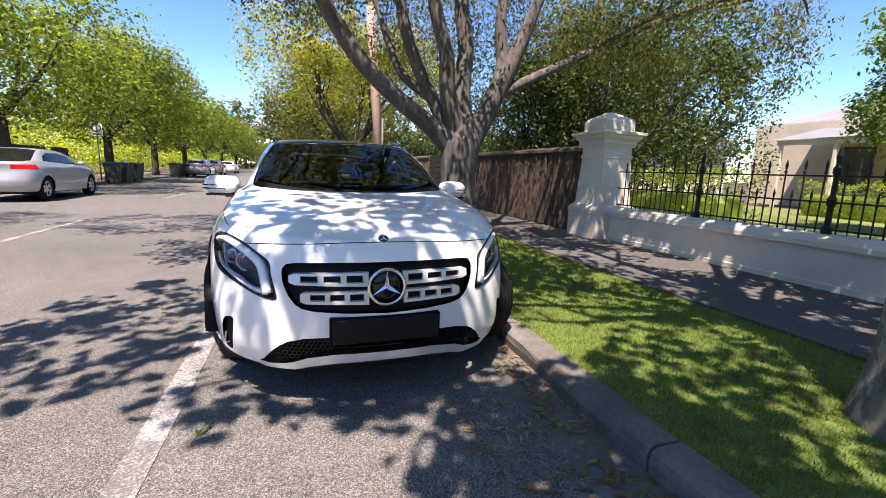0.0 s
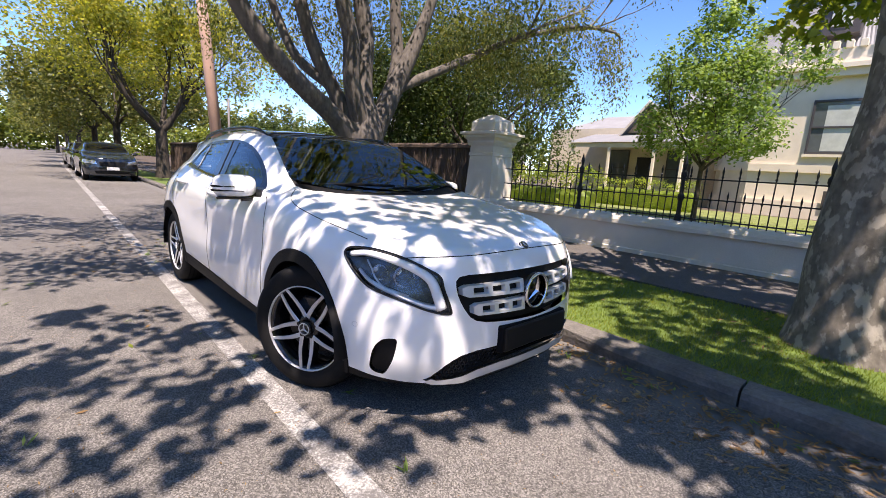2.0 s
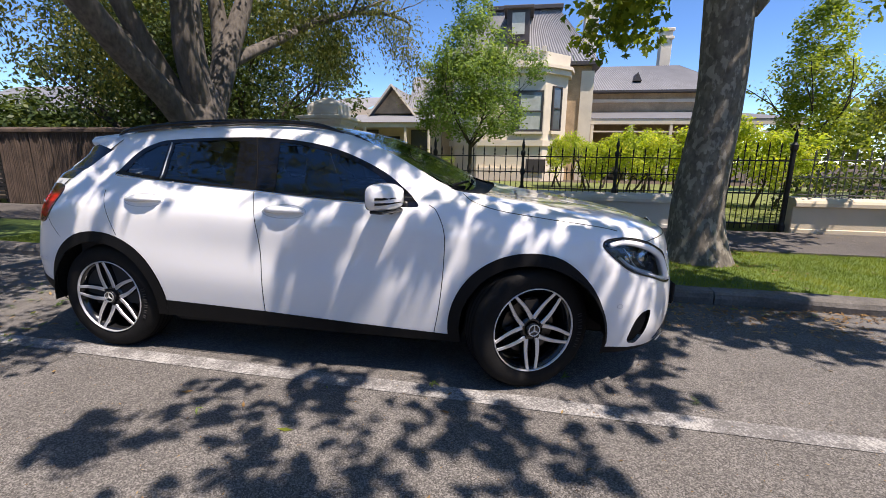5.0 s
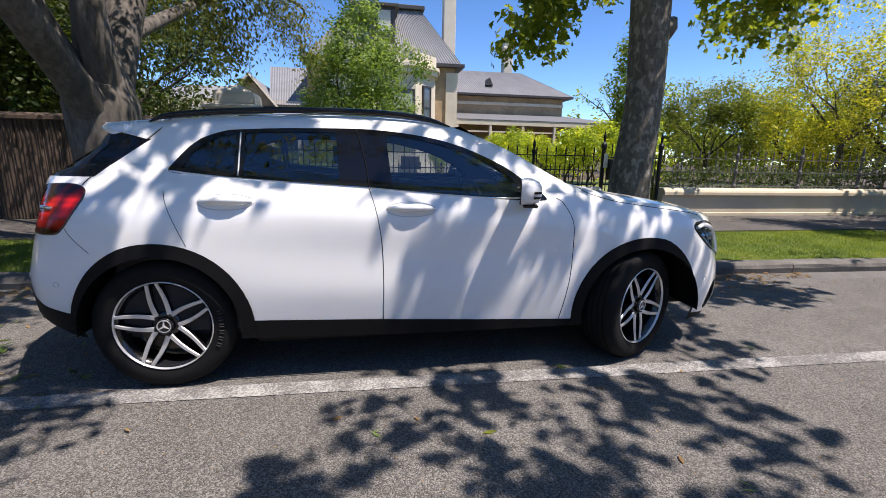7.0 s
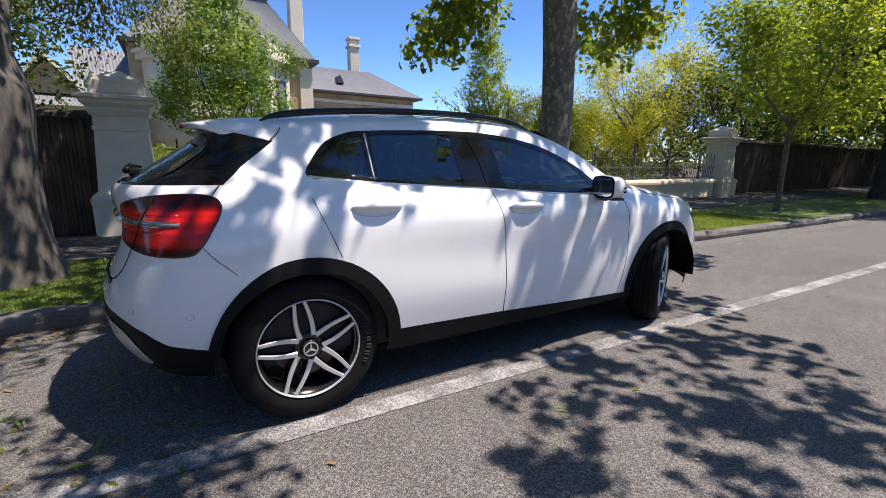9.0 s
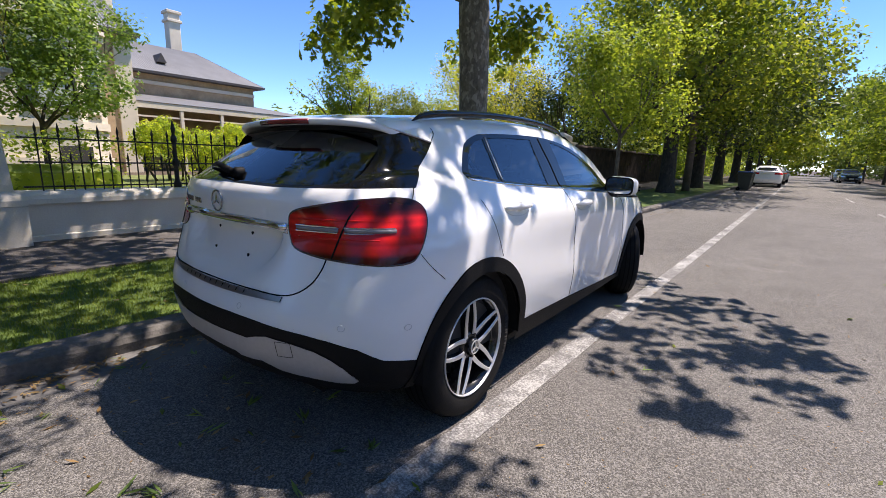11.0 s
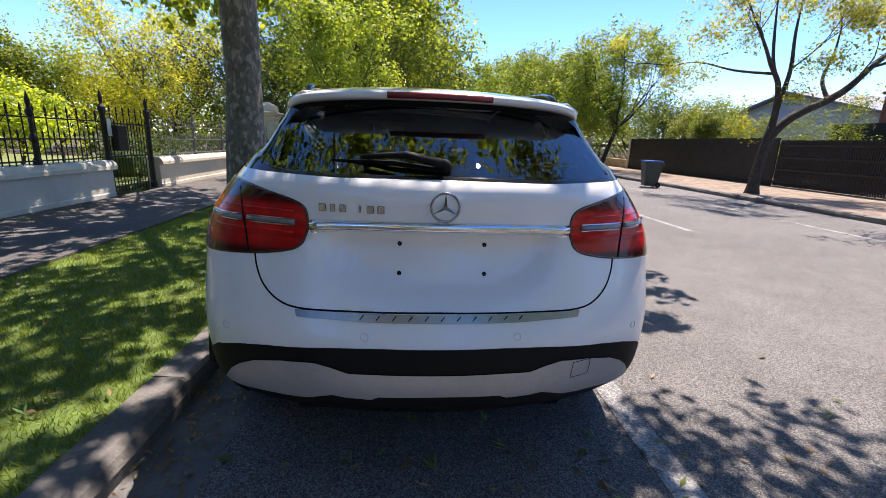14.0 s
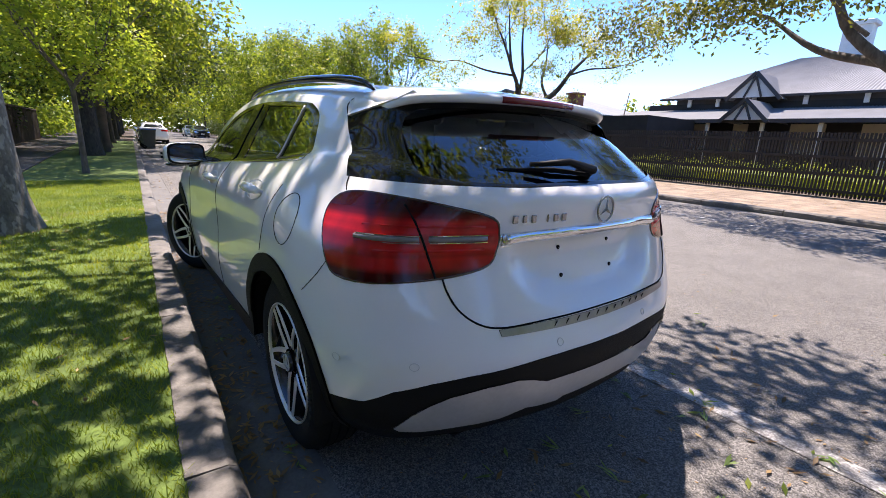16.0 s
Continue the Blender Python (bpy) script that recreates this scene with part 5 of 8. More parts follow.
    for j in range(5):
        a = math.radians(phase + 72 * j)
        bm = tube(bmesh.new(), [(-0.045, 0.056 * math.cos(a), 0.056 * math.sin(a)), (-0.031, 0.056 * math.cos(a), 0.056 * math.sin(a))], 0.008, 6)
        part("wheel_bolt", bm, M_RIM_BLACK, w)


STEER = 26
wheel_part(car, 0.875, 0.0, 1, STEER)
wheel_part(car, -0.875, 0.0, -1, STEER)
wheel_part(car, 0.875, 2.70, 1)
wheel_part(car, -0.875, 2.70, -1, 0, -80)
for s in (1, -1):
    for cy, r in ((0.03, 0.40), (2.70, 0.392)):
        bm = bmesh.new()
        rows = []
        for k in range(25):
            a = math.radians(-4 + 188 * k / 24)
            rows.append([bm.verts.new((s * x, cy + rr * math.cos(a), 0.335 + rr * math.sin(a))) for x, rr in ((0.89, r - 0.012), (0.87, r), (0.60, r + 0.01), (0.50, r * 0.9))])
        for r0, r1 in zip(rows, rows[1:]):
            for j in range(3):
                bm.faces.new((r0[j], r0[j + 1], r1[j + 1], r1[j]))
        part("wheel_housing", bm, M_CLADDING, car)
bm = boxed(-0.80, 0.80, 0.42, 2.28, 0.20, 0.27, 0.02)
box(bm, -0.50, 0.50, -0.72, 3.30, 0.22, 0.36, 0.02)
part("underbody", bm, M_CLADDING, car)
part("firewall", boxed(-0.60, 0.60, 0.32, 0.40, 0.25, 1.0), M_CLADDING, car)
part("boot_wall", boxed(-0.62, 0.62, 2.98, 3.02, 0.25, 1.02), M_INTERIOR, car)

# ---- cabin ----


def seat(x, y, w=0.27):
    s = new("seat")
    s.parent = car
    s.location = (x, y, 0.30)
    part("cushion", boxed(-w, w, -0.28, 0.28, 0.10, 0.30, 0.06, 3), M_INTERIOR, s, smooth=True)
    bm = boxed(-w, w, -0.08, 0.08, 0.0, 0.62, 0.06, 3)
    bmesh.ops.rotate(bm, verts=bm.verts, cent=(0, 0, 0), matrix=Matrix.Rotation(radians(-16), 3, "X"))
    bmesh.ops.translate(bm, verts=bm.verts, vec=(0, 0.26, 0.24))
    part("backrest", bm, M_INTERIOR, s, smooth=True)
    bm = boxed(-0.13, 0.13, 0.37, 0.48, 0.83, 1.01, 0.04, 3)
    part("headrest", bm, M_INTERIOR, s, smooth=True)


for sx in (-0.36, 0.36):
    seat(sx, 1.38)
for sx in (-0.40, 0.0, 0.40):
    seat(sx, 2.20, 0.2)
part("cabin_floor", boxed(-0.78, 0.78, 0.45, 3.0, 0.26, 0.32), M_INTERIOR, car)
for s in (1, -1):
    part("door_lining", boxed(s * 0.80 - 0.02, s * 0.80 + 0.02, 0.55, 2.9, 0.30, 0.985), M_INTERIOR, car)
bm = bmesh.new()
prism(bm, ((0.38, 0.70), (0.38, 1.0), (0.62, 1.035), (0.80, 1.02), (0.86, 0.92), (0.80, 0.70)), -0.70, 0.70, "x", 0.02)
part("dashboard", bm, M_INTERIOR, car)
bm = bmesh.new()
ring = [Vector((-0.36 + 0.18 * math.cos(a), 0.94 + 0.06 * math.sin(a), 0.90 + 0.17 * math.sin(a))) for a in (2 * math.pi * k / 24 for k in range(25))]
tube(bm, ring, 0.014, 8, caps=False)
tube(bm, [(-0.52, 0.94, 0.90), (-0.2, 0.94, 0.90)], 0.02, 6)
part("steering_wheel", bm, M_INTERIOR, car)
part("parcel_shelf", boxed(-0.6, 0.6, 2.55, 3.15, 1.0, 1.03), M_INTERIOR, car)

# ---- exterior fittings ----
# roof rails
for s in (1, -1):
    pts = [(0.565, 1.18, 1.392), (0.57, 1.35, 1.434), (0.565, 1.65, 1.456), (0.555, 2.1, 1.454), (0.545, 2.5, 1.430), (0.535, 2.72, 1.402), (0.53, 2.80, 1.372)]
    line = curve_through(pts)
    bm = tube(bmesh.new(), [(s * x, y, z) for x, y, z in line], [0.004 + 0.013 * min(1.0, k / 5, (len(line) - 1 - k) / 6) for k in range(len(line))], 8)
    part("roof_rail", bm, M_GLOSS_BLACK, car, "black roof rail", smooth=True)
# tailgate spoiler
bm = bmesh.new()
rows = []
for x, yt, zt, yf, zf in ((-0.572, 2.95, 1.345, 2.80, 1.375), (-0.55, 3.02, 1.372, 2.74, 1.402), (-0.46, 3.075, 1.388, 2.70, 1.425), (-0.25, 3.11, 1.398, 2.70, 1.45), (0, 3.12, 1.40, 2.70, 1.456), (0.25, 3.11, 1.398, 2.70, 1.45), (0.46, 3.075, 1.388, 2.70, 1.425), (0.55, 3.02, 1.372, 2.74, 1.402), (0.572, 2.95, 1.345, 2.80, 1.375)):
    zt, zf = zt - 0.030, zf - 0.028
    ym = (yf + yt) / 2
    rows.append([bm.verts.new(p) for p in ((x, yf, zf - 0.004), (x, ym, (zf + zt) / 2 + 0.010), (x, yt - 0.02, zt + 0.004), (x, yt, zt - 0.004), (x, yt - 0.003, zt - 0.026), (x, yt - 0.03, zt - 0.034), (x, yf + 0.12, zf - 0.06))])
for r0, r1 in zip(rows, rows[1:]):
    for j in range(6):
        bm.faces.new((r0[j], r0[j + 1], r1[j + 1], r1[j]))
for r in (rows[0], rows[-1]):
    bm.faces.new(r)
bmesh.ops.recalc_face_normals(bm, faces=bm.faces)
spoiler = part("roof_spoiler", bm, M_PAINT, car, "white roof spoiler over the rear window", smooth=True)
spoiler.modifiers.new("round", "SUBSURF").levels = 2
spoiler.modifiers["round"].render_levels = 2
# spoiler ends that run down onto the pillars
for s in (1, -1):
    bm = bmesh.new()
    rim = ((0.482, 2.712, 1.398), (0.594, 2.731, 1.331), (0.627, 2.781, 1.281), (0.556, 2.998, 1.333), (0.505, 3.02, 1.362))
    outer = [bm.verts.new((s * x, y, z)) for x, y, z in rim]
    inner = [bm.verts.new((s * (x - 0.07), y - 0.01, z - 0.025)) for x, y, z in rim]
    for k in (1, 2, 3):
        bm.faces.new((outer[0], outer[k], outer[k + 1]))
        bm.faces.new((inner[0], inner[k + 1], inner[k]))
    for k in range(5):
        bm.faces.new((outer[k], inner[k], inner[(k + 1) % 5], outer[(k + 1) % 5]))
    bmesh.ops.recalc_face_normals(bm, faces=bm.faces)
    part("spoiler_end", bm, M_PAINT, car)
    part("spoiler_gap", tube(bmesh.new(), [(s * x, y, z) for x, y, z in curve_through(((0.480, 2.709, 1.397), (0.592, 2.728, 1.330), (0.624, 2.777, 1.279)))], 0.002, 5), M_SEAM, car)
    part("pillar_gap", tube(bmesh.new(), [(s * 0.725, 3.005, 1.091), (s * 0.742, 3.022, 1.07), (s * 0.750, 3.037, 1.051)], 0.002, 5), M_SEAM, car)
bm = tube(bmesh.new(), [(-0.19, 3.106, 1.353), (-0.1, 3.112, 1.355), (0, 3.115, 1.355), (0.1, 3.112, 1.355), (0.19, 3.106, 1.353)], 0.0125, 6)
part("brake_light", bm, M_BRAKE, car, "slim red brake light in the spoiler", smooth=True)
# door mirrors
for s in (1, -1):
    m = new("door_mirror")
    m.parent = car
    m.matrix_local = pose(s * 0.932, 0.805, 1.045, 0, 0, s * 17) @ Matrix.Diagonal((1.04, 0.78, 0.90, 1.0))
    rows, bm = [], bmesh.new()
    for y, hw, hh in ((-0.075, 0.06, 0.035), (-0.055, 0.10, 0.062), (-0.01, 0.118, 0.078), (0.04, 0.122, 0.082), (0.065, 0.115, 0.076)):
        rows.append([bm.verts.new((hw * math.copysign(abs(math.cos(a)) ** 0.6, math.cos(a)), y, hh * math.copysign(abs(math.sin(a)) ** 0.6, math.sin(a)))) for a in (2 * math.pi * k / 24 for k in range(24))])
    for r0, r1 in zip(rows, rows[1:]):
        for k in range(24):
            bm.faces.new((r0[k], r0[(k + 1) % 24], r1[(k + 1) % 24], r1[k]))
    bm.faces.new(rows[0])
    bmesh.ops.recalc_face_normals(bm, faces=bm.faces)
    part("mirror_shell", bm, M_PAINT, m, "white mirror cap", smooth=True)
    for nm, hw, hh, y, mat in (("mirror_frame", 0.115, 0.076, 0.066, M_CLADDING), ("mirror_glass", 0.102, 0.064, 0.070, M_MIRROR)):
        bm = bmesh.new()
        bm.faces.new([bm.verts.new((hw * math.copysign(abs(math.cos(a)) ** 0.5, math.cos(a)), y, hh * math.copysign(abs(math.sin(a)) ** 0.5, math.sin(a)))) for a in (2 * math.pi * k / 32 for k in range(32))][::-1])
        part(nm, bm, mat, m, "mirror glass" if mat is M_MIRROR else "")
    for z, end in ((0.000, 0.0), (-0.028, -0.05)):
        bm = tube(bmesh.new(), [(0.124 * s, -0.02, z), (0.095 * s, -0.058, z), (0.05 * s, -0.072, z), (end * s, -0.076, z)], (0.007, 0.007, 0.006, 0.002), 6)
        part("indicator", bm, M_SEAM, m, "slim dark indicator strip")
    bm = bmesh.new()
    tube(bm, [(-0.03 * s, 0.0, -0.07), (-0.14 * s, 0.01, -0.06)], (0.035, 0.03), 10)
    box(bm, -0.10, 0.10, -0.05, 0.05, -0.088, -0.07, 0.006)
    part("mirror_arm", bm, M_GLOSS_BLACK, m)
# door handles
for s in (1, -1):
    for y0, z0 in ((2.357, 0.982), (1.435, 0.945)):
        p = body_point(y0, z0, "side")
        hgroup = new("door_handle")
        hgroup.parent = car
        hgroup.location = (s * p[0], y0, z0)
        bm = tube(bmesh.new(), [(s * 0.004, -0.125, 0.0), (s * 0.020, -0.10, 0.004), (s * 0.028, -0.05, 0.007), (s * 0.030, 0, 0.008), (s * 0.028, 0.05, 0.007), (s * 0.020, 0.10, 0.004), (s * 0.004, 0.125, 0.0)], (0.006, 0.014, 0.020, 0.021, 0.020, 0.014, 0.006), 12)
        part("grip", bm, M_PAINT, hgroup, smooth=True)
        loop = [Vector((s * (body_point(y0 + 0.132 * math.cos(a), z0 - 0.004 + 0.038 * math.sin(a), "side")[0] - p[0]), 0.132 * math.cos(a), -0.004 + 0.038 * math.sin(a))) for a in (2 * math.pi * k / 32 for k in range(33))]
        part("cup_edge", tube(bmesh.new(), loop, 0.0022, 6, caps=False), M_SILVER, hgroup, smooth=True)
# front emblem and grille bars
front_y = lambda x, z: body_point(abs(x), z, "front")[1]
for z0, half_w in ((0.676, 0.455), (0.588, 0.405)):
    for s in (1, -1):
        bm = bmesh.new()
        n = 14
        xs = [0.086 + (half_w - 0.086) * k / n for k in range(n + 1)]
        hole = {1, 2, 3, 5, 6, 7, 9, 10, 11}
        for k in range(n):
            for lo, hi in ((0.0195, 0.033), (-0.033, -0.0175)) if k in hole else ((-0.033, 0.033),):
                x0, x1 = xs[k], xs[k + 1]
                vs = []
                for x, zz in ((x0, lo), (x1, lo), (x1, hi), (x0, hi)):
                    z = z0 + zz * (1.0 - 0.25 * (x - 0.1) / 0.4) * (0.62 if x > half_w - 0.002 else 1.0)
                    vs.append((s * x, front_y(x, z) + 0.006, z))
                fv = [bm.verts.new(v) for v in vs]
                bk = [bm.verts.new((v[0], v[1] + 0.03, v[2])) for v in vs]
                bm.faces.new(fv)
                for j in range(4):
                    bm.faces.new((fv[j], fv[(j + 1) % 4], bk[(j + 1) % 4], bk[j]))
        bmesh.ops.remove_doubles(bm, verts=bm.verts, dist=0.0004)
        bmesh.ops.recalc_face_normals(bm, faces=bm.faces)
        part("grille_bar", bm, M_TRIM_SILVER, car, "silver twin grille bar with slots")
yb = front_y(0, 0.64) - 0.02
emblem = new("grille_emblem")
emblem.parent = car
emblem.location = (0, yb + 0.022, 0.640)
part("emblem_disc", lathe(bmesh.new(), ((0.001, -0.004), (0.088, -0.002), (0.092, 0.02)), axis="y", seg=48), M_GLOSS_BLACK, emblem, smooth=True)
ring = [(0.088 * math.cos(a), -0.008, 0.088 * math.sin(a)) for a in (2 * math.pi * k / 48 for k in range(49))]
part("emblem_ring", tube(bmesh.new(), ring, 0.0085, 8, caps=False), M_CHROME, emblem, smooth=True)


def three_rays(radius, wide, y, lift):
    bm = bmesh.new()
    c = bm.verts.new((0, y - lift, 0))
    for j in range(3):
        a = math.radians(90 + 120 * j)
        d, n = Vector((math.cos(a), 0, math.sin(a))), Vector((-math.sin(a), 0, math.cos(a)))
        tip = bm.verts.new(d * radius + Vector((0, y, 0)))
        l = bm.verts.new(d * wide * 0.55 + n * wide + Vector((0, y, 0)))
        r = bm.verts.new(d * wide * 0.55 - n * wide + Vector((0, y, 0)))
        bm.faces.new((c, tip, l))
        bm.faces.new((c, r, tip))
    return bm


part("emblem_rays", three_rays(0.086, 0.013, -0.008, 0.012), M_CHROME, emblem)
yh = body_point(0.0, -0.745, "top")
badge = new("bonnet_badge")
badge.parent = car
badge.matrix_local = pose(0, yh[1], yh[2] + 0.002, 42, 0, 0)
part("badge_disc", lathe(bmesh.new(), ((0.001, 0.004), (0.024, 0.004), (0.028, -0.006)), axis="z", seg=28), M_GLOSS_BLACK, badge, "small round bonnet badge", smooth=True)
ring = [Vector((0.025 * math.cos(a), 0.025 * math.sin(a), 0.004)) for a in (2 * math.pi * k / 28 for k in range(29))]
bm = tube(bmesh.new(), ring, 0.0028, 6, caps=False)
for k in range(3):
    a = math.radians(90 + 120 * k)
    tube(bm, [(0, 0, 0.005), (0.024 * math.cos(a), 0.024 * math.sin(a), 0.005)], (0.0045, 0.001), 6)
part("badge_ring", bm, M_CHROME, badge, smooth=True)
# number plate panel, left blank
yp = front_y(0.0, 0.44)
bm = boxed(-0.262, 0.262, yp - 0.022, yp + 0.03, 0.372, 0.492, 0.006)
plate = part("number_plate_panel", bm, M_PLATE, car, "blank dark number plate panel")
part("plate_surround", boxed(-0.275, 0.275, yp - 0.008, yp + 0.03, 0.362, 0.50, 0.006), M_SEAM, car)
# mesh in the lower intake
for s in (1, -1):
    bm = bmesh.new()
    for i in range(14):
        for j in range(7):
            x, z = 0.26 + i * 0.022 + (j % 2) * 0.011, 0.272 + j * 0.019
            if in_outline((x, z), np.array(((0.25, 0.395), (0.39, 0.388), (0.465, 0.368), (0.53, 0.32), (0.565, 0.275), (0.50, 0.268), (0.44, 0.278), (0.375, 0.304), (0.25, 0.32)))):
                p = body_point(x, z, "front")
                if p is not None:
                    ringp = [(s * (x + 0.0125 * math.cos(a)), p[1] + 0.012, z + 0.0105 * math.sin(a)) for a in (2 * math.pi * k / 6 for k in range(7))]
                    tube(bm, ringp, 0.0022, 4, caps=False)
    part("intake_mesh", bm, M_GLOSS_BLACK, car)
bm = bmesh.new()
for zz in (0.338, 0.365):
    tube(bm, [(x, front_y(abs(x), zz) + 0.015, zz) for x in (-0.26, -0.13, 0, 0.13, 0.26)], 0.006, 6)
part("intake_bar", bm, M_GLOSS_BLACK, car)
# headlamps
for s in (1, -1):
    right = s > 0
    lamp = new("headlamp")
    lamp.parent = car
    poly_mesh("lamp_housing", head_lamp, M_LAMP_DARK, lamp, "dark headlamp housing", mirror=not right, both=right, push=-0.035)
    poly_mesh("lamp_lens", head_lamp, M_LENS, lamp, "clear headlamp lens", mirror=not right, both=right, push=-0.001)
    rim_loop = [body_point(a, b, "nose") for a, b in HEAD_LAMP]
    rim_loop = [Vector((s * p[0], p[1], p[2])) for p in rim_loop if p is not None]
    part("lamp_rim", tube(bmesh.new(), rim_loop + [rim_loop[0]], 0.0055, 8, caps=False), M_GLOSS_BLACK, lamp, smooth=True)
    guide = [(0.315, 0.818), (0.243, 0.829), (0.160, 0.818), (0.07, 0.795), (0.0, 0.768), (-0.055, 0.735), (-0.085, 0.69), (-0.12, 0.60)]
    gl = [body_point(a, b, "nose") for a, b in curve_through(guide)]
    gl = [Vector((s * p[0] * 0.995, p[1] + 0.006, p[2])) for p in gl if p is not None]
    part("light_guide", tube(bmesh.new(), gl, [0.013 + 0.014 * k / len(gl) for k in range(len(gl))], 8), M_LAMP_WHITE, lamp, "white daytime light guide", smooth=True)
    guide = [(-0.12, 0.602), (-0.04, 0.615), (0.06, 0.648), (0.15, 0.680), (0.22, 0.712), (0.27, 0.755)]
    gl = [body_point(a, b, "nose") for a, b in curve_through(guide)]
    gl = [Vector((s * p[0] * 0.99, p[1] + 0.012, p[2])) for p in gl if p is not None]
    part("lower_guide", tube(bmesh.new(), gl, [0.016 - 0.008 * k / len(gl) for k in range(len(gl))], 8), M_LAMP_WHITE, lamp, smooth=True)
    gl = [body_point(a, b, "nose") for a, b in curve_through(((0.235, 0.800), (0.212, 0.765), (0.190, 0.725), (0.155, 0.692), (0.10, 0.673), (0.03, 0.653)))]
    gl = [Vector((s * p[0] * 0.99, p[1] + 0.012, p[2])) for p in gl if p is not None]
    part("inner_frame", tube(bmesh.new(), gl, 0.0045, 6), M_TRIM_SILVER, lamp, "silver inner lamp frame", smooth=True)
    for a, b, r in ((0.165, 0.745, 0.034), (0.052, 0.732, 0.048)):
        p = body_point(a, b, "nose")
        d = Vector((0.45, -0.89, 0)).normalized()
        bm = lathe(bmesh.new(), ((0.001, -0.01), (r * 0.55, -0.014), (r * 0.8, -0.02), (r * 0.86, 0.006), (r, 0.012), (r, -0.03)), axis="z", seg=28)
        bmesh.ops.rotate(bm, verts=bm.verts, cent=(0, 0, 0), matrix=d.to_track_quat("Z", "Y").to_matrix())
        bmesh.ops.translate(bm, verts=bm.verts, vec=Vector(p) - d * 0.034)
        for v in bm.verts:
            v.co.x *= s
        bmesh.ops.recalc_face_normals(bm, faces=bm.faces)
        part("projector", bm, M_LAMP_REFLECTOR, lamp, "projector lamp", smooth=True)
# tail lamps
for s in (1, -1):
    right = s > 0
    lamp = new("tail_lamp")
    lamp.parent = car
    poly_mesh("lamp_body", tail_lamp, M_LAMP_RED, lamp, "red tail lamp with a pale centre strip", mirror=not right, both=right, push=0.004)
    loop = [body_point(a, b, "tail") for a, b in TAIL_LAMP]
    loop = [Vector((s * p[0], p[1], p[2])) for p in loop if p is not None]
    part("lamp_edge", tube(bmesh.new(), loop + [loop[0]], 0.005, 8, caps=False), M_LAMP_BORDER, lamp, smooth=True)
    for x0, x1, nm in ((0.464, 0.626, "pale_strip"), (0.650, 0.784, "pale_strip")):
        pts = []
        for k in range(9):
            x = x0 + (x1 - x0) * k / 8
            p = body_point(x, 0.938, "rear")
            if p is not None:
                pts.append(Vector((s * p[0], p[1] + 0.004, p[2])))
        strip_part = part(nm, tube(bmesh.new(), pts, 0.010, 6), M_LAMP_PALE, lamp, smooth=True)
        for dz in (-0.0105, 0.0105):
            part("bright_edge", tube(bmesh.new(), [p + Vector((0, 0.006, dz)) for p in pts], 0.0022, 5), M_CHROME, strip_part)
    pts = [body_point(x, z, "rear") for x, z in ((0.664, 1.030), (0.652, 0.984), (0.641, 0.935), (0.631, 0.885), (0.621, 0.832))]
    part("lamp_gap", tube(bmesh.new(), [Vector((s * p[0], p[1] + 0.004, p[2])) for p in pts], 0.004, 6), M_SEAM, lamp)
    for zz in (0.972, 0.905):
        pts = [body_point(x, zz, "rear") for x in (0.47, 0.52, 0.57, 0.62, 0.67, 0.72, 0.76)]
        part("red_rib", tube(bmesh.new(), [Vector((s * p[0], p[1] + 0.002, p[2])) for p in pts if p is not None], 0.005, 6), M_LAMP_RED, lamp, smooth=True)
# towing eye cover in the skid plate
loop = [body_point(x, z, "rear") for x, z in ((0.445, 0.440), (0.445, 0.470), (0.446, 0.502), (0.480, 0.505), (0.513, 0.506), (0.514, 0.476), (0.514, 0.446), (0.480, 0.442), (0.445, 0.440))]
part("towing_eye_cover", tube(bmesh.new(), [Vector((-p[0], p[1] + 0.007, p[2])) for p in loop], 0.0011, 5, caps=False), M_SEAM, car)
# rear emblem, badge bars, plate bolts, sensors, wiper
rear_y = lambda x, z: body_point(abs(x), z, "rear")[1]
ye = rear_y(0, 1.005)
em = new("tailgate_emblem")
em.parent = car
em.location = (0, ye + 0.006, 1.005)
ring = [(0.043 * math.cos(a), 0.0, 0.043 * math.sin(a)) for a in (2 * math.pi * k / 40 for k in range(41))]
part("emblem_ring", tube(bmesh.new(), ring, 0.0036, 8, caps=False), M_DARK_CHROME, em, smooth=True)
part("emblem_rays", three_rays(0.043, 0.0055, 0.002, -0.006), M_DARK_CHROME, em)
for k, (wd, gap) in enumerate(((0.026, 0), (0.020, 0), (0.024, 0), (0.010, 0.02), (0.026, 0.02), (0.026, 0.02))):
    x = 0.375 - k * 0.032 - gap
    yy = rear_y(x, 0.99)
    bm = boxed(x - wd / 2 + 0.002, x + wd / 2 - 0.002, yy - 0.002, yy + 0.005, 0.978, 1.002, 0.002)
    part("badge_bar", bm, M_DARK_CHROME, car, "chrome bars in place of the model badge")
for x in (-0.141, 0.137):
    for z in (0.874, 0.782):
        bm = lathe(bmesh.new(), ((0.001, 0.004), (0.007, 0.003), (0.0075, -0.004)), (x, rear_y(x, z), z), "y", 14)
        part("plate_bolt_hole", bm, M_SEAM, car, "dark plate fixing hole")
for x, z in ((-0.70, 0.590), (-0.24, 0.606), (0.24, 0.606), (0.70, 0.590)):
    spots = [(abs(x) + 0.0115 * math.cos(a), z + 0.0115 * math.sin(a)) for a in (2 * math.pi * k / 18 for k in range(19))]
    ring = [(math.copysign(p[0], x), p[1] + 0.001, p[2]) for p in (body_point(u, v, "rear") for u, v in spots)]
    part("parking_sensor", tube(bmesh.new(), ring, 0.0012, 4, caps=False), M_SILVER, car)
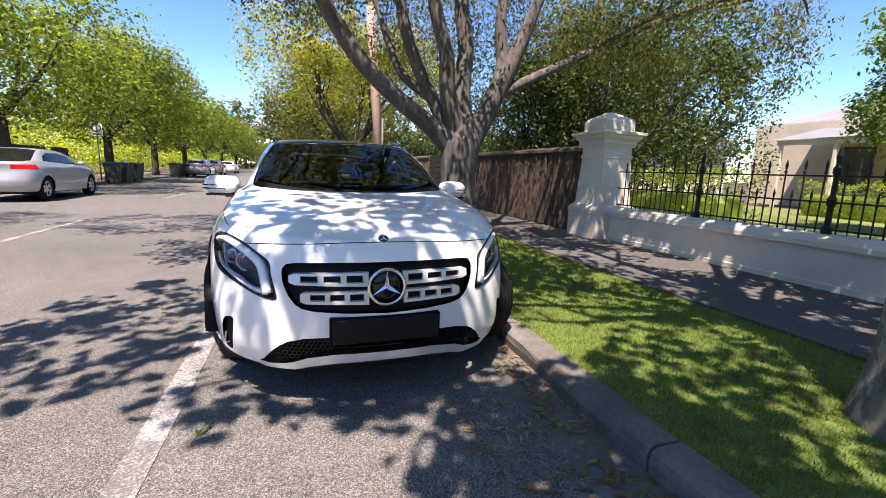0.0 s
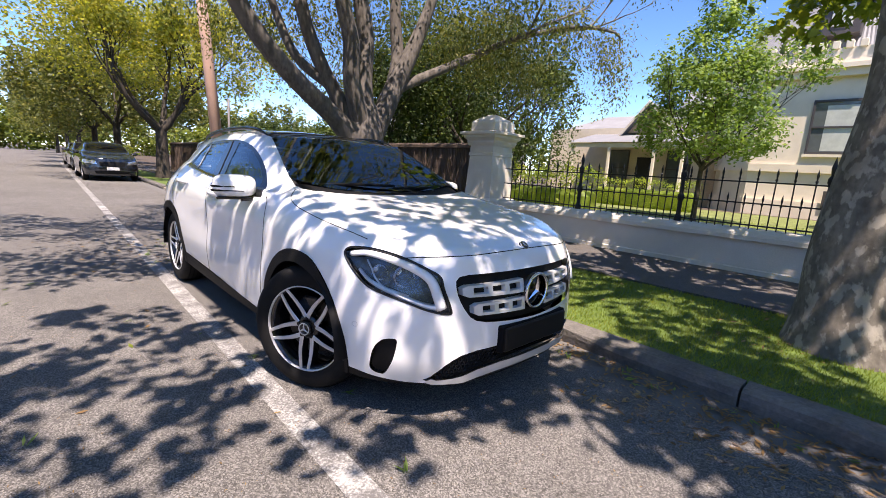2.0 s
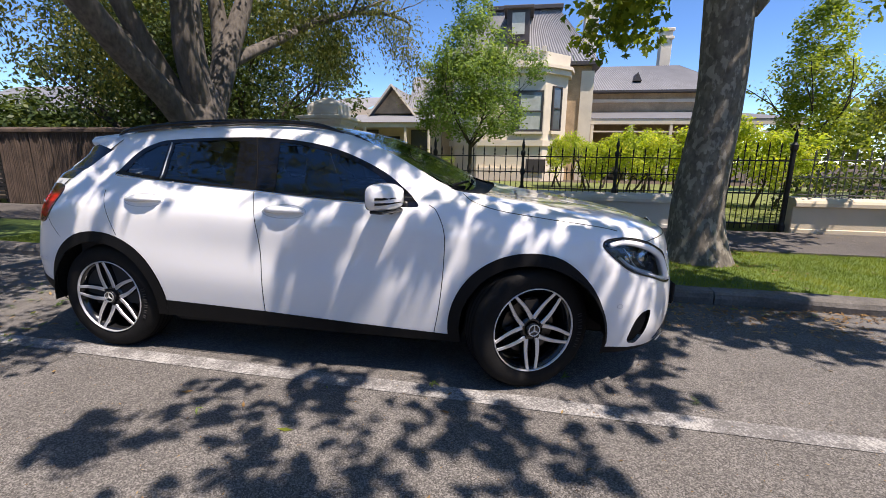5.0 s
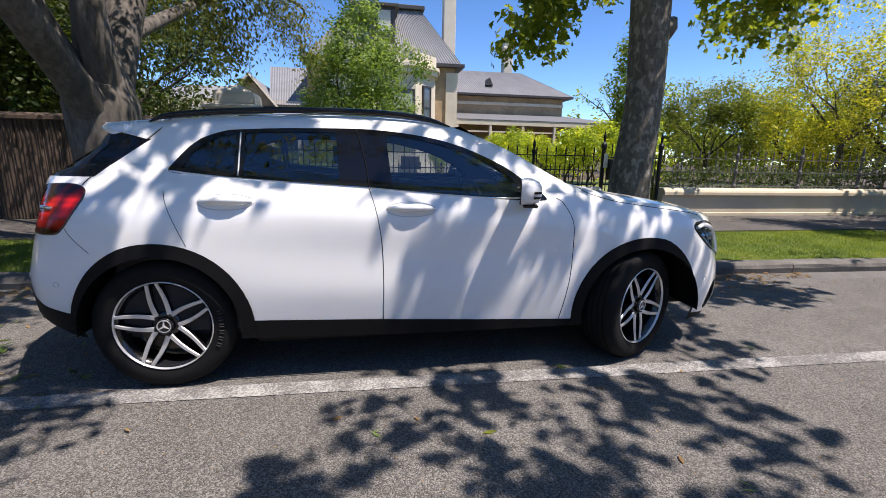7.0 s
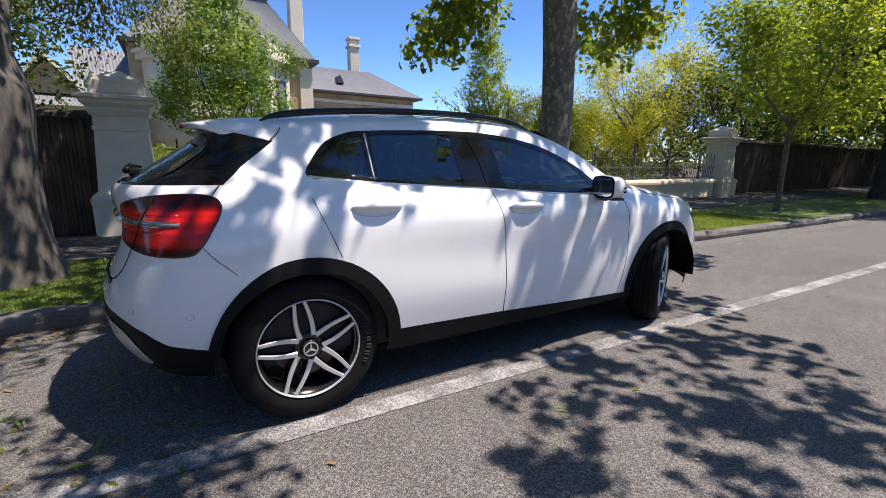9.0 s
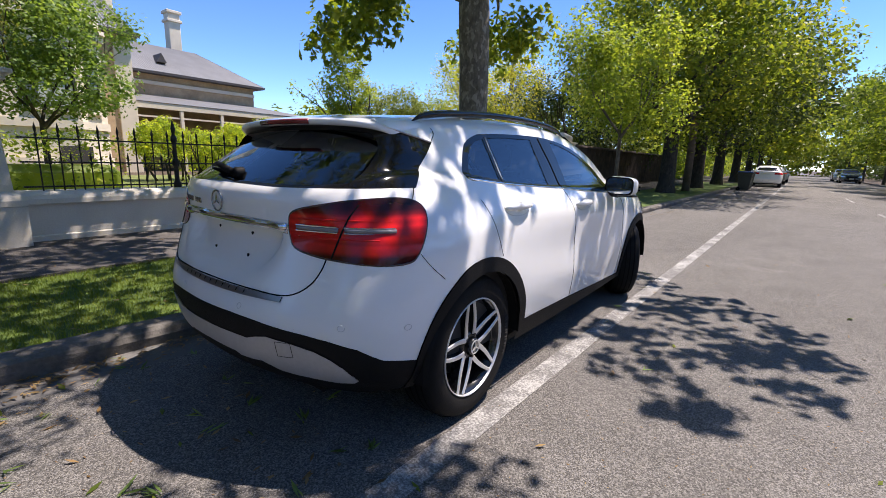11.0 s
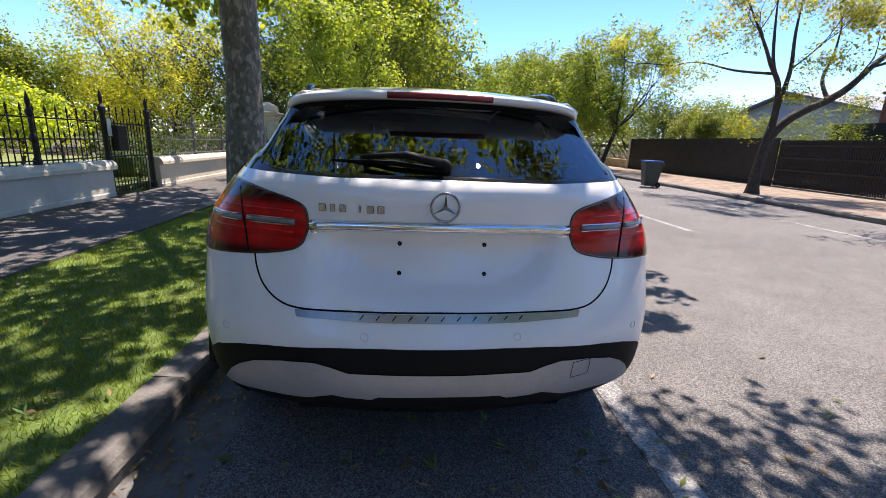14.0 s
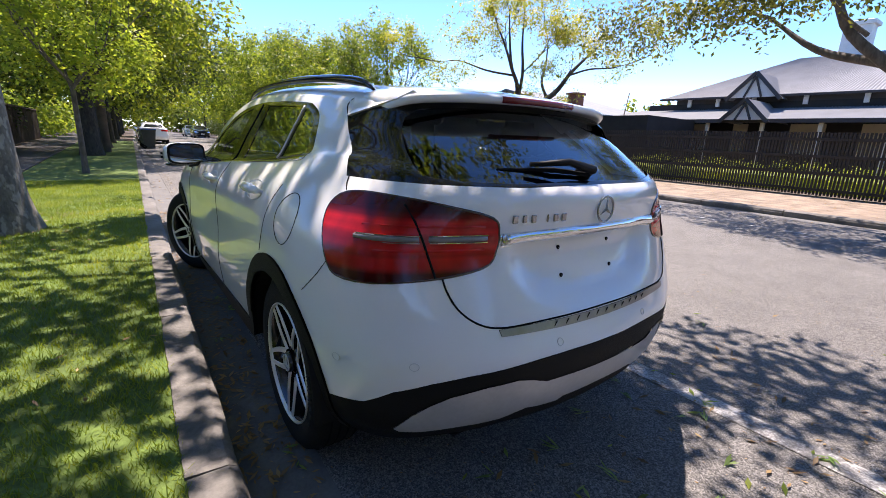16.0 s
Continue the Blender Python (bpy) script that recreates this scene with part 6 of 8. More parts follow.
for s in (1, -1):
    for y, z in ((3.16, 0.575), (-0.43, 0.50)):
        spots = [(y + 0.015 * math.cos(a), z + 0.0115 * math.sin(a)) for a in (2 * math.pi * k / 18 for k in range(19))]
        ring = [(s * (p[0] + 0.001), p[1], p[2]) for p in (body_point(u, v, "side") for u, v in spots)]
        part("parking_sensor", tube(bmesh.new(), ring, 0.0012, 4, caps=False), M_SILVER, car)
wiper = new("rear_wiper")
wiper.parent = car
part("wiper_pivot", lathe(bmesh.new(), ((0.024, -0.02), (0.024, 0.012), (0.017, 0.022), (0.001, 0.024)), (0.0, 3.34, 1.122), "y", 16), M_CLADDING, wiper, smooth=True)
part("wiper_arm", tube(bmesh.new(), [(0.0, 3.375, 1.13), (0.12, 3.365, 1.155), (0.26, 3.325, 1.145)], (0.016, 0.012, 0.007), 8), M_CLADDING, wiper, smooth=True)
part("wiper_blade", tube(bmesh.new(), [(0.0, 3.36, 1.112), (0.16, 3.335, 1.128), (0.36, 3.28, 1.128)], (0.007, 0.009, 0.004), 6), M_SEAM, wiper)
wiper = new("front_wiper")
wiper.parent = car
part("wiper_blade", tube(bmesh.new(), [(-0.50, 0.54, 1.085), (-0.2, 0.515, 1.088), (0.08, 0.50, 1.085)], 0.009, 6), M_SEAM, wiper)
part("wiper_blade", tube(bmesh.new(), [(0.05, 0.475, 1.068), (0.3, 0.485, 1.07), (0.56, 0.53, 1.082)], 0.009, 6), M_SEAM, wiper)

loop = [body_point(2.80 + 0.085 * math.cos(a), 0.93 + 0.085 * math.sin(a), "side") for a in (2 * math.pi * k / 30 for k in range(31))]
part("fuel_flap", tube(bmesh.new(), [Vector(p) for p in loop], 0.0018, 5, caps=False), M_SEAM, car, "round fuel filler flap")

# ---- trees, hedges, grass ----


# outlines of a leaf, from its stalk: (along, across, fold)
OVAL_LEAF = ((-0.5, 0, 0), (0.0, -0.5, 0.08), (0.5, 0, 0), (0.0, 0.5, 0.08))
LOBED_LEAF = ((-0.42, 0, 0), (-0.40, -0.30, 0.03), (-0.18, -0.52, 0.08), (-0.08, -0.27, 0.04), (0.18, -0.44, 0.07), (0.16, -0.17, 0.03), (0.52, 0, -0.03), (0.16, 0.17, 0.03), (0.18, 0.44, 0.07), (-0.08, 0.27, 0.04), (-0.18, 0.52, 0.08), (-0.40, 0.30, 0.03))


def leaf_cloud(centres, radii, per, size, seed, droop=0.0, squash=(1, 1, 1), aspect=0.5, flat=0.55, shape=OVAL_LEAF):
    """Corners of many small folded leaves; each clump is a spray whose leaves face outwards and up."""
    r = np.random.default_rng(seed)
    centres = np.asarray(centres, float)
    n = len(centres) * per
    c = np.repeat(centres, per, 0)
    rad = np.repeat(np.asarray(radii, float), per)
    d = r.normal(size=(n, 3))
    d /= np.linalg.norm(d, axis=1)[:, None]
    p = c + d * (rad * r.random(n) ** 0.4)[:, None] * np.array(squash)
    p[:, 2] -= droop * rad * r.random(n)
    ax = r.normal(size=(n, 3))
    ax[:, 2] = ax[:, 2] * 0.5 - droop * 1.6
    up = d * 1.1 + r.normal(size=(n, 3)) * flat * 0.8 + np.array((0, 0, 0.75))
    up /= np.linalg.norm(up, axis=1)[:, None] + 1e-9
    ax -= up * (ax * up).sum(1)[:, None] * 0.85
    ax /= np.linalg.norm(ax, axis=1)[:, None] + 1e-9
    w = np.cross(ax, up)
    w /= np.linalg.norm(w, axis=1)[:, None] + 1e-9
    nrm = np.cross(w, ax)
    s = size * r.uniform(0.6, 1.25, n)[:, None]
    return np.stack([p + ax * s * a - w * s * aspect * b + nrm * s * f for a, b, f in shape], 1)


def leaf_mesh(name, quads, mat, parent, label=""):
    quads = np.concatenate(quads) if isinstance(quads, list) else quads
    n, k = quads.shape[:2]
    me = bpy.data.meshes.new(name)
    me.vertices.add(n * k)
    me.vertices.foreach_set("co", quads.reshape(-1).astype(np.float32))
    me.loops.add(n * k)
    me.loops.foreach_set("vertex_index", np.arange(n * k, dtype=np.int32))
    me.polygons.add(n)
    me.polygons.foreach_set("loop_start", np.arange(0, n * k, k, dtype=np.int32))
    me.update(calc_edges=True)
    me.materials.append(mat)
    ob = new(name, me)
    ob.parent = parent
    return tagged(ob, label)


def crown_points(blobs, count, seed, hollow=0.62):
    """Clump centres near the surface of several ellipsoids (centre, radii)."""
    r = np.random.default_rng(seed)
    vol = np.array([b[1][0] * b[1][1] * b[1][2] for b in blobs]) ** 0.67
    pick = r.choice(len(blobs), count, p=vol / vol.sum())
    d = r.normal(size=(count, 3))
    d /= np.linalg.norm(d, axis=1)[:, None]
    k = hollow + (1 - hollow) * r.random(count) ** 0.6
    c = np.array([blobs[i][0] for i in pick])
    s = np.array([blobs[i][1] for i in pick])
    return c + d * s * k[:, None]


def branching(bm, start, heading, length, radius, depth, rng, spread=0.55, tips=None, lift=0.12):
    """Grows a bent limb and its forks."""
    pts, rad = [Vector(start)], [radius]
    d = Vector(heading).normalized()
    n = 4
    for i in range(n):
        d = (d + Vector((rng.uniform(-1, 1), rng.uniform(-1, 1), rng.uniform(-0.5, 0.9))) * 0.16 + Vector((0, 0, lift * 0.3))).normalized()
        pts.append(pts[-1] + d * length / n)
        rad.append(radius * (1 - 0.42 * (i + 1) / n))
    tube(bm, pts, rad, 7 if radius > 0.05 else 5, caps=False)
    if depth <= 0:
        if tips is not None:
            tips += [tuple(pts[-1]), tuple(pts[-2])]
        return
    for k in range(rng.choice((2, 2, 3))):
        side = Vector((rng.uniform(-1, 1), rng.uniform(-1, 1), rng.uniform(-0.2, 0.8)))
        branching(bm, pts[-1] if k else pts[-2], (d + side * spread * 1.3).normalized(), length * rng.uniform(0.62, 0.85), rad[-1] * 0.85, depth - 1, rng, spread, tips, lift)


M_BARK_GREY = bark_material("grey_bark", (0.09, 0.078, 0.068), (0.18, 0.16, 0.14), (0.12, 0.105, 0.092), 2.0, 0.6)
M_BARK_PLANE = bark_material("mottled_plane_bark", (0.125, 0.11, 0.088), (0.215, 0.19, 0.155), (0.34, 0.31, 0.255), 15, 0.56, 0.9, 0.6)
M_BARK_DARK = bark_material("dark_bark", (0.035, 0.028, 0.022), (0.085, 0.07, 0.055), (0.06, 0.05, 0.04), 3.0, 0.6)
M_LEAF_DEEP = leaf_material("deep_green_leaf", (0.022, 0.045, 0.014), (0.065, 0.115, 0.028), (0.14, 0.19, 0.05), 0.26)
M_LEAF_GUM = leaf_material("olive_leaf", (0.045, 0.068, 0.02), (0.12, 0.155, 0.04), (0.25, 0.24, 0.07), 0.38)
M_LEAF_PLANE = leaf_material("plane_leaf", (0.054, 0.108, 0.016), (0.144, 0.216, 0.026), (0.276, 0.312, 0.042), 0.55)
M_LEAF_LIME = leaf_material("lime_leaf", (0.135, 0.236, 0.022), (0.297, 0.419, 0.041), (0.567, 0.581, 0.054), 0.55)
M_LEAF_FRESH = leaf_material("fresh_green_leaf", (0.098, 0.182, 0.026), (0.221, 0.325, 0.046), (0.364, 0.416, 0.078), 0.52)
M_LEAF_MID = leaf_material("mid_green_leaf", (0.055, 0.095, 0.02), (0.15, 0.215, 0.04), (0.30, 0.35, 0.07), 0.48)
M_LEAF_YELLOW = leaf_material("yellow_green_leaf", (0.14, 0.20, 0.02), (0.36, 0.42, 0.038), (0.62, 0.58, 0.055), 0.58)
M_LEAF_STREET = leaf_material("street_leaf", (0.045, 0.095, 0.014), (0.15, 0.235, 0.03), (0.36, 0.43, 0.055), 0.5)
M_LEAF_SPARSE = leaf_material("autumn_tinged_leaf", (0.10, 0.145, 0.02), (0.25, 0.30, 0.045), (0.48, 0.44, 0.07), 0.55)
M_BLADE = leaf_material("grass_blade", (0.085, 0.15, 0.016), (0.165, 0.25, 0.028), (0.30, 0.34, 0.06), 0.42)


def shade_spot(p):
    """Where on the road the sun drops the shadow of a point."""
    return p[:, :2] - p[:, 2:3] * np.array((SUN.x / SUN.z, SUN.y / SUN.z))


# road spots shaded by unseen clumps added overhead: (x, y, half width, half length)
CLUMP_SHADE = ((-1.60, 0.84, 0.66, 1.16), (-1.3, 3.6, 0.95, 0.6), (-2.9, 7.1, 1.5, 1.6), (-1.4, 4.5, 0.9, 0.6), (0.72, -1.75, 0.7, 0.95), (-0.1, -0.72, 0.6, 0.2), (0.1, 6.3, 2.0, 1.7))
# sparser unseen clumps, added for dapple on the parked car, verge, footpath and wall
DAPPLE = ((0.0, 0.0, 1.0, 0.9), (0.1, 1.9, 0.8, 1.2), (-0.1, 3.1, 0.9, 0.6), (0.3, 4.5, 1.1, 0.55))
DAPPLE_DOOR = ((-0.72, 0.95, 0.22, 1.2),)
DAPPLE_SIDE = ((3.9, 1.0, 1.1, 3.8), (2.2, 0.6, 0.9, 3.4))
DAPPLE_KERB = ((1.05, 3.4, 0.5, 1.6),)
DAPPLE_WALL = ((4.98, 1.0, 0.5, 4.3),)


def thin_out(points, base, seed):
    """Opens the crowns over the carriageway to let sun through, but for the shade clumps."""
    points = np.asarray(points, float)
    s = shade_spot(points + np.array(base))
    r = np.random.default_rng(seed)
    verge = (s[:, 0] > 0.35) & (s[:, 0] < 3.0)
    share = np.where(s[:, 1] < -2.1, 0.05, np.where(s[:, 1] < 0.6, 0.45, np.where(s[:, 1] < 3.6, 0.40, 0.75)))
    beyond = (s[:, 0] >= 3.0) & (r.random(len(s)) < np.where(s[:, 1] < -3.0, 0.04, np.where(s[:, 0] < 5.2, 0.5, 0.10)) + 0.4 * (s[:, 1] > 3.6))
    keep = beyond | verge & (r.random(len(s)) < share) & ((s[:, 1] > -0.9) | (s[:, 0] > 0.9))
    keep |= (np.abs(s[:, 0]) < 1.0) & (np.abs(s[:, 1] - 1.3) < 2.1) & (r.random(len(s)) < np.where(s[:, 1] < 0.4, 0.38, 0.62))
    keep |= (s[:, 1] > 5.0) & (s[:, 0] > -0.8) & (r.random(len(s)) < 0.92)
    for x, y, a, b in CLUMP_SHADE:
        keep |= ((s[:, 0] - x) / a) ** 2 + ((s[:, 1] - y) / b) ** 2 < 0.8
    return points[keep]


def shade_clumps(spots, base, count, seed):
    """Unseen clumps added high over the road, so that shadows fall on given spots."""
    r = np.random.default_rng(seed)
    out = []
    for x, y, a, b in spots:
        n = max(4, int(count * a * b))
        u = r.normal(size=(n, 2))
        u = u / np.linalg.norm(u, axis=1)[:, None] * (r.random(n) ** 0.5)[:, None]
        z = r.uniform(4.7, 6.1, n)
        g = np.array((x, y)) + u * np.array((a, b))
        out.append(np.stack([g[:, 0] + z * SUN.x / SUN.z, g[:, 1] + z * SUN.y / SUN.z, z], 1) - np.array(base))
    return np.concatenate(out)


def big_tree():
    t = thing("street_tree", "large grey many-limbed street tree beside the footpath", "tree", (2.4, 4.5, 0.1))
    bm = bmesh.new()
    L = lambda pts, rad: tube(bm, curve_through(pts, 4), [np.interp(k, np.linspace(0, (len(pts) - 1) * 4, len(rad)), rad) for k in range((len(pts) - 1) * 4 + 1)], 14, caps=False)
    L([(0, 0, -0.1), (0.0, 0, 0.35), (-0.02, 0.0, 1.0), (0.0, 0, 1.6), (0.0, 0.02, 2.1)], [0.44, 0.33, 0.31, 0.36, 0.24])
    L([(-0.1, 0, 1.45), (-0.55, 0.0, 1.85), (-1.15, -0.05, 2.25), (-1.75, -0.1, 2.75), (-2.2, -0.2, 3.3), (-2.8, -0.4, 4.2)], [0.20, 0.155, 0.14, 0.13, 0.12, 0.07])
    L([(-0.08, 0.05, 1.6), (-0.45, 0.2, 2.3), (-0.75, 0.3, 2.9), (-1.0, 0.3, 3.6), (-1.2, 0.3, 4.8)], [0.16, 0.12, 0.11, 0.10, 0.06])
    L([(-0.05, -0.1, 1.7), (-0.32, -0.15, 2.4), (-0.38, -0.2, 3.0), (-0.60, -0.25, 3.6), (-0.9, -0.3, 4.8)], [0.17, 0.14, 0.13, 0.11, 0.06])
    L([(0.02, 0, 1.8), (-0.02, 0, 2.5), (0.05, 0.05, 3.2), (-0.05, 0.1, 4.0), (0.1, 0.2, 5.6)], [0.22, 0.16, 0.14, 0.12, 0.06])
    L([(0.12, 0, 1.5), (0.40, 0.0, 2.0), (0.68, -0.02, 2.6), (1.0, -0.1, 3.3), (1.4, -0.2, 4.4)], [0.21, 0.18, 0.17, 0.13, 0.07])
    L([(0.55, 0.0, 2.3), (0.80, 0.15, 3.0), (0.75, 0.2, 3.8), (0.9, 0.3, 5.0)], [0.14, 0.12, 0.10, 0.05])
    L([(0.62, 0, 2.45), (1.4, -0.1, 2.85), (2.4, -0.2, 3.35), (3.4, -0.2, 3.85), (4.5, -0.3, 4.3)], [0.10, 0.085, 0.075, 0.06, 0.03])
    L([(3.4, -0.2, 3.85), (4.4, -1.0, 4.25), (5.6, -1.5, 4.35), (6.3, -1.3, 4.2)], [0.05, 0.04, 0.03, 0.015])
    L([(-0.5, 0.2, 2.35), (-0.95, 0.5, 2.75), (-1.2, 0.7, 3.4), (-1.5, 0.9, 4.4)], [0.09, 0.075, 0.065, 0.03])
    rng = random.Random(3)
    tips = []
    for p, h in (((-2.8, -0.4, 4.2), (-0.7, -0.2, 0.6)), ((-1.2, 0.3, 4.8), (-0.3, 0.3, 0.8)), ((-0.9, -0.3, 4.8), (-0.4, -0.8, 0.6)), ((0.1, 0.2, 5.6), (0.1, 0.4, 0.9)), ((1.4, -0.2, 4.4), (0.5, -0.5, 0.7)), ((0.9, 0.3, 5.0), (0.5, 0.6, 0.7)), ((4.5, -0.3, 4.3), (0.9, -0.2, 0.2)), ((-1.5, 0.9, 4.4), (-0.8, 0.6, 0.5)), ((-2.0, -0.1, 3.1), (-0.6, -0.9, 0.5)), ((2.4, -0.2, 3.4), (0.5, -0.7, 0.4))):
        branching(bm, p, h, 1.5, 0.055, 3, rng, 0.6, tips)
    part("trunk", bm, M_BARK_GREY, t, smooth=True)
    blobs = [((-0.2, 0.3, 6.6), (4.6, 4.2, 2.2)), ((-2.6, 0.2, 5.0), (2.4, 2.4, 1.4)), ((3.0, 0.2, 5.2), (2.4, 2.2, 1.5)), ((0.2, 2.2, 5.2), (3.2, 1.6, 1.8)), ((-1.2, -2.2, 5.6), (2.4, 1.6, 0.9))]
    base = (2.4, 4.5, 0.1)
    c = thin_out(np.concatenate([np.array(tips), crown_points(blobs, 620, 11)]), base, 13)
    # unseen clumps, added to shade road and trunk and to darken glass reflections
    over = np.concatenate([shade_clumps(CLUMP_SHADE[1:2], base, 76, 14), shade_clumps(CLUMP_SHADE[2:4] + CLUMP_SHADE[6:], base, 36, 15), shade_clumps(((1.7, 6.7, 1.6, 1.9),), base, 22, 16), shade_clumps(((2.75, 5.3, 0.8, 1.1),), base, 45, 17)])
    q = [leaf_cloud(c, np.full(len(c), 0.42), 46, 0.085, 5, droop=0.5, aspect=0.42), leaf_cloud(over, np.full(len(over), 0.30), 26, 0.12, 7, droop=0.4, aspect=0.5)]
    hang = crown_points([((0.4, 1.9, 4.3), (3.4, 0.9, 0.7)), ((3.6, 0.6, 3.9), (1.5, 1.2, 0.5)), ((-2.6, 1.8, 4.3), (1.2, 0.9, 0.6)), ((3.2, -0.5, 3.6), (1.0, 0.8, 0.6)), ((4.2, -0.3, 3.4), (0.7, 0.7, 0.6)), ((2.0, -0.4, 3.9), (0.9, 0.8, 0.5)), ((5.7, -1.5, 3.75), (0.8, 0.6, 0.9)), ((4.3, -1.4, 4.3), (1.2, 0.7, 0.5)), ((2.7, -1.1, 4.15), (1.1, 0.7, 0.5)), ((6.3, -1.0, 4.3), (0.7, 0.7, 0.6)), ((0.6, 3.4, 3.5), (1.4, 0.9, 0.7)), ((-0.7, 3.6, 4.0), (1.3, 0.9, 0.6)), ((1.8, 3.4, 3.0), (0.7, 0.6, 0.6))], 520, 12, 0.1)
    q.append(leaf_cloud(hang, np.full(len(hang), 0.34), 40, 0.085, 6, droop=0.9, aspect=0.4, squash=(1, 1, 1.7)))
    leaf_mesh("crown", q, M_LEAF_GUM, t, "drooping olive green foliage")


big_tree()


def plane_tree():
    t = thing("street_tree", "plane tree with mottled flaking bark on the verge", "tree", (2.38, -1.98, 0.1))
    bm = bmesh.new()
    L = lambda pts, rad: tube(bm, curve_through(pts, 4), [np.interp(k, np.linspace(0, (len(pts) - 1) * 4, len(rad)), rad) for k in range((len(pts) - 1) * 4 + 1)], 18, caps=False)
    L([(0, 0, -0.15), (0, 0.02, 0.08), (0, 0.04, 0.35), (0, 0.06, 0.8), (0, -0.02, 1.8), (0, -0.0, 2.6), (0.02, 0.03, 3.4), (0.05, 0.1, 4.6), (0.0, 0.2, 6.0)], [0.46, 0.37, 0.305, 0.272, 0.235, 0.24, 0.25, 0.19, 0.1])
    tube(bm, [(0.0, -0.20, 2.72), (0.0, -0.30, 2.84), (0, -0.33, 2.95)], (0.10, 0.085, 0.04), 10)
    rng = random.Random(8)
    tips = []
    for k in range(9):
        a = k * 2.4
        z = 3.6 + 0.25 * k
        branching(bm, (0.1 * math.cos(a), 0.1 * math.sin(a), z), (math.cos(a), math.sin(a), 0.45), 2.0, 0.085, 3, rng, 0.55, tips)
    for pts in ([(-0.1, 0, 3.7), (-1.4, 0.1, 4.9), (-3.0, 0.3, 5.6), (-4.8, 0.6, 6.0)], [(-3.0, 0.3, 5.6), (-4.0, -0.5, 5.9), (-5.0, -0.9, 6.1)], [(-2.6, 0.25, 5.4), (-3.6, 1.2, 5.8), (-4.4, 1.7, 6.0)]):
        L(pts, [0.065, 0.045, 0.03, 0.012] if pts[0][0] > -1 else [0.028, 0.02, 0.01])
    for pts in ([(0.05, 0.05, 3.6), (0.9, 0.5, 4.1), (1.9, 0.8, 4.05), (2.9, 0.7, 3.7)], [(0.05, -0.05, 3.8), (0.5, -1.2, 4.3), (1.0, -2.3, 4.3), (1.7, -3.3, 4.0)]):
        L(pts, [0.075, 0.05, 0.03, 0.012])
    part("trunk", bm, M_BARK_PLANE, t, smooth=True)
    blobs = [((0, 0, 7.0), (4.4, 4.4, 2.6)), ((-2.6, -0.5, 5.8), (2.6, 2.6, 1.3)), ((-2.6, 2.2, 5.6), (2.2, 2.0, 1.1)), ((1.4, -2.4, 5.2), (2.6, 2.2, 1.3)), ((-1.5, -3.0, 5.6), (2.4, 2.0, 1.2))]
    base = (2.38, -2.05, 0.1)
    c = thin_out(np.concatenate([np.array(tips), crown_points(blobs, 520, 21)]), base, 23)
    # unseen clumps, added only to throw shade and dapple on what lies below
    over = np.concatenate([shade_clumps(CLUMP_SHADE[:1], base, 38, 24), shade_clumps(CLUMP_SHADE[4:6], base, 80, 25), shade_clumps(DAPPLE, base, 18, 26), shade_clumps(DAPPLE_DOOR, base, 29, 28), shade_clumps(DAPPLE_SIDE, base, 12, 27), shade_clumps(DAPPLE_KERB, base, 17, 29), shade_clumps(DAPPLE_WALL, base, 26, 30)])
    q = [leaf_cloud(c, np.full(len(c), 0.45), 26, 0.15, 9, droop=0.25, aspect=1.0, shape=LOBED_LEAF), leaf_cloud(over, np.full(len(over), 0.25), 20, 0.14, 19, droop=0.2, aspect=1.0, shape=LOBED_LEAF)]
    hang = crown_points([((1.9, 0.9, 3.40), (0.9, 0.8, 0.45)), ((2.8, 0.6, 3.35), (0.7, 0.7, 0.5)), ((1.1, 0.9, 3.75), (0.6, 0.7, 0.4)), ((2.3, 0.2, 3.9), (0.9, 0.9, 0.4)), ((0.4, -2.1, 3.75), (0.9, 0.9, 0.4)), ((1.3, -2.8, 3.7), (0.9, 1.0, 0.5)), ((2.4, -3.6, 3.7), (1.0, 1.0, 0.5))], 150, 22, 0.1)
    q.append(leaf_cloud(hang, np.full(len(hang), 0.24), 17, 0.135, 10, droop=0.5, aspect=1.0, shape=LOBED_LEAF))
    leaf_mesh("crown", q, M_LEAF_PLANE, t, "broad lobed green foliage")


plane_tree()


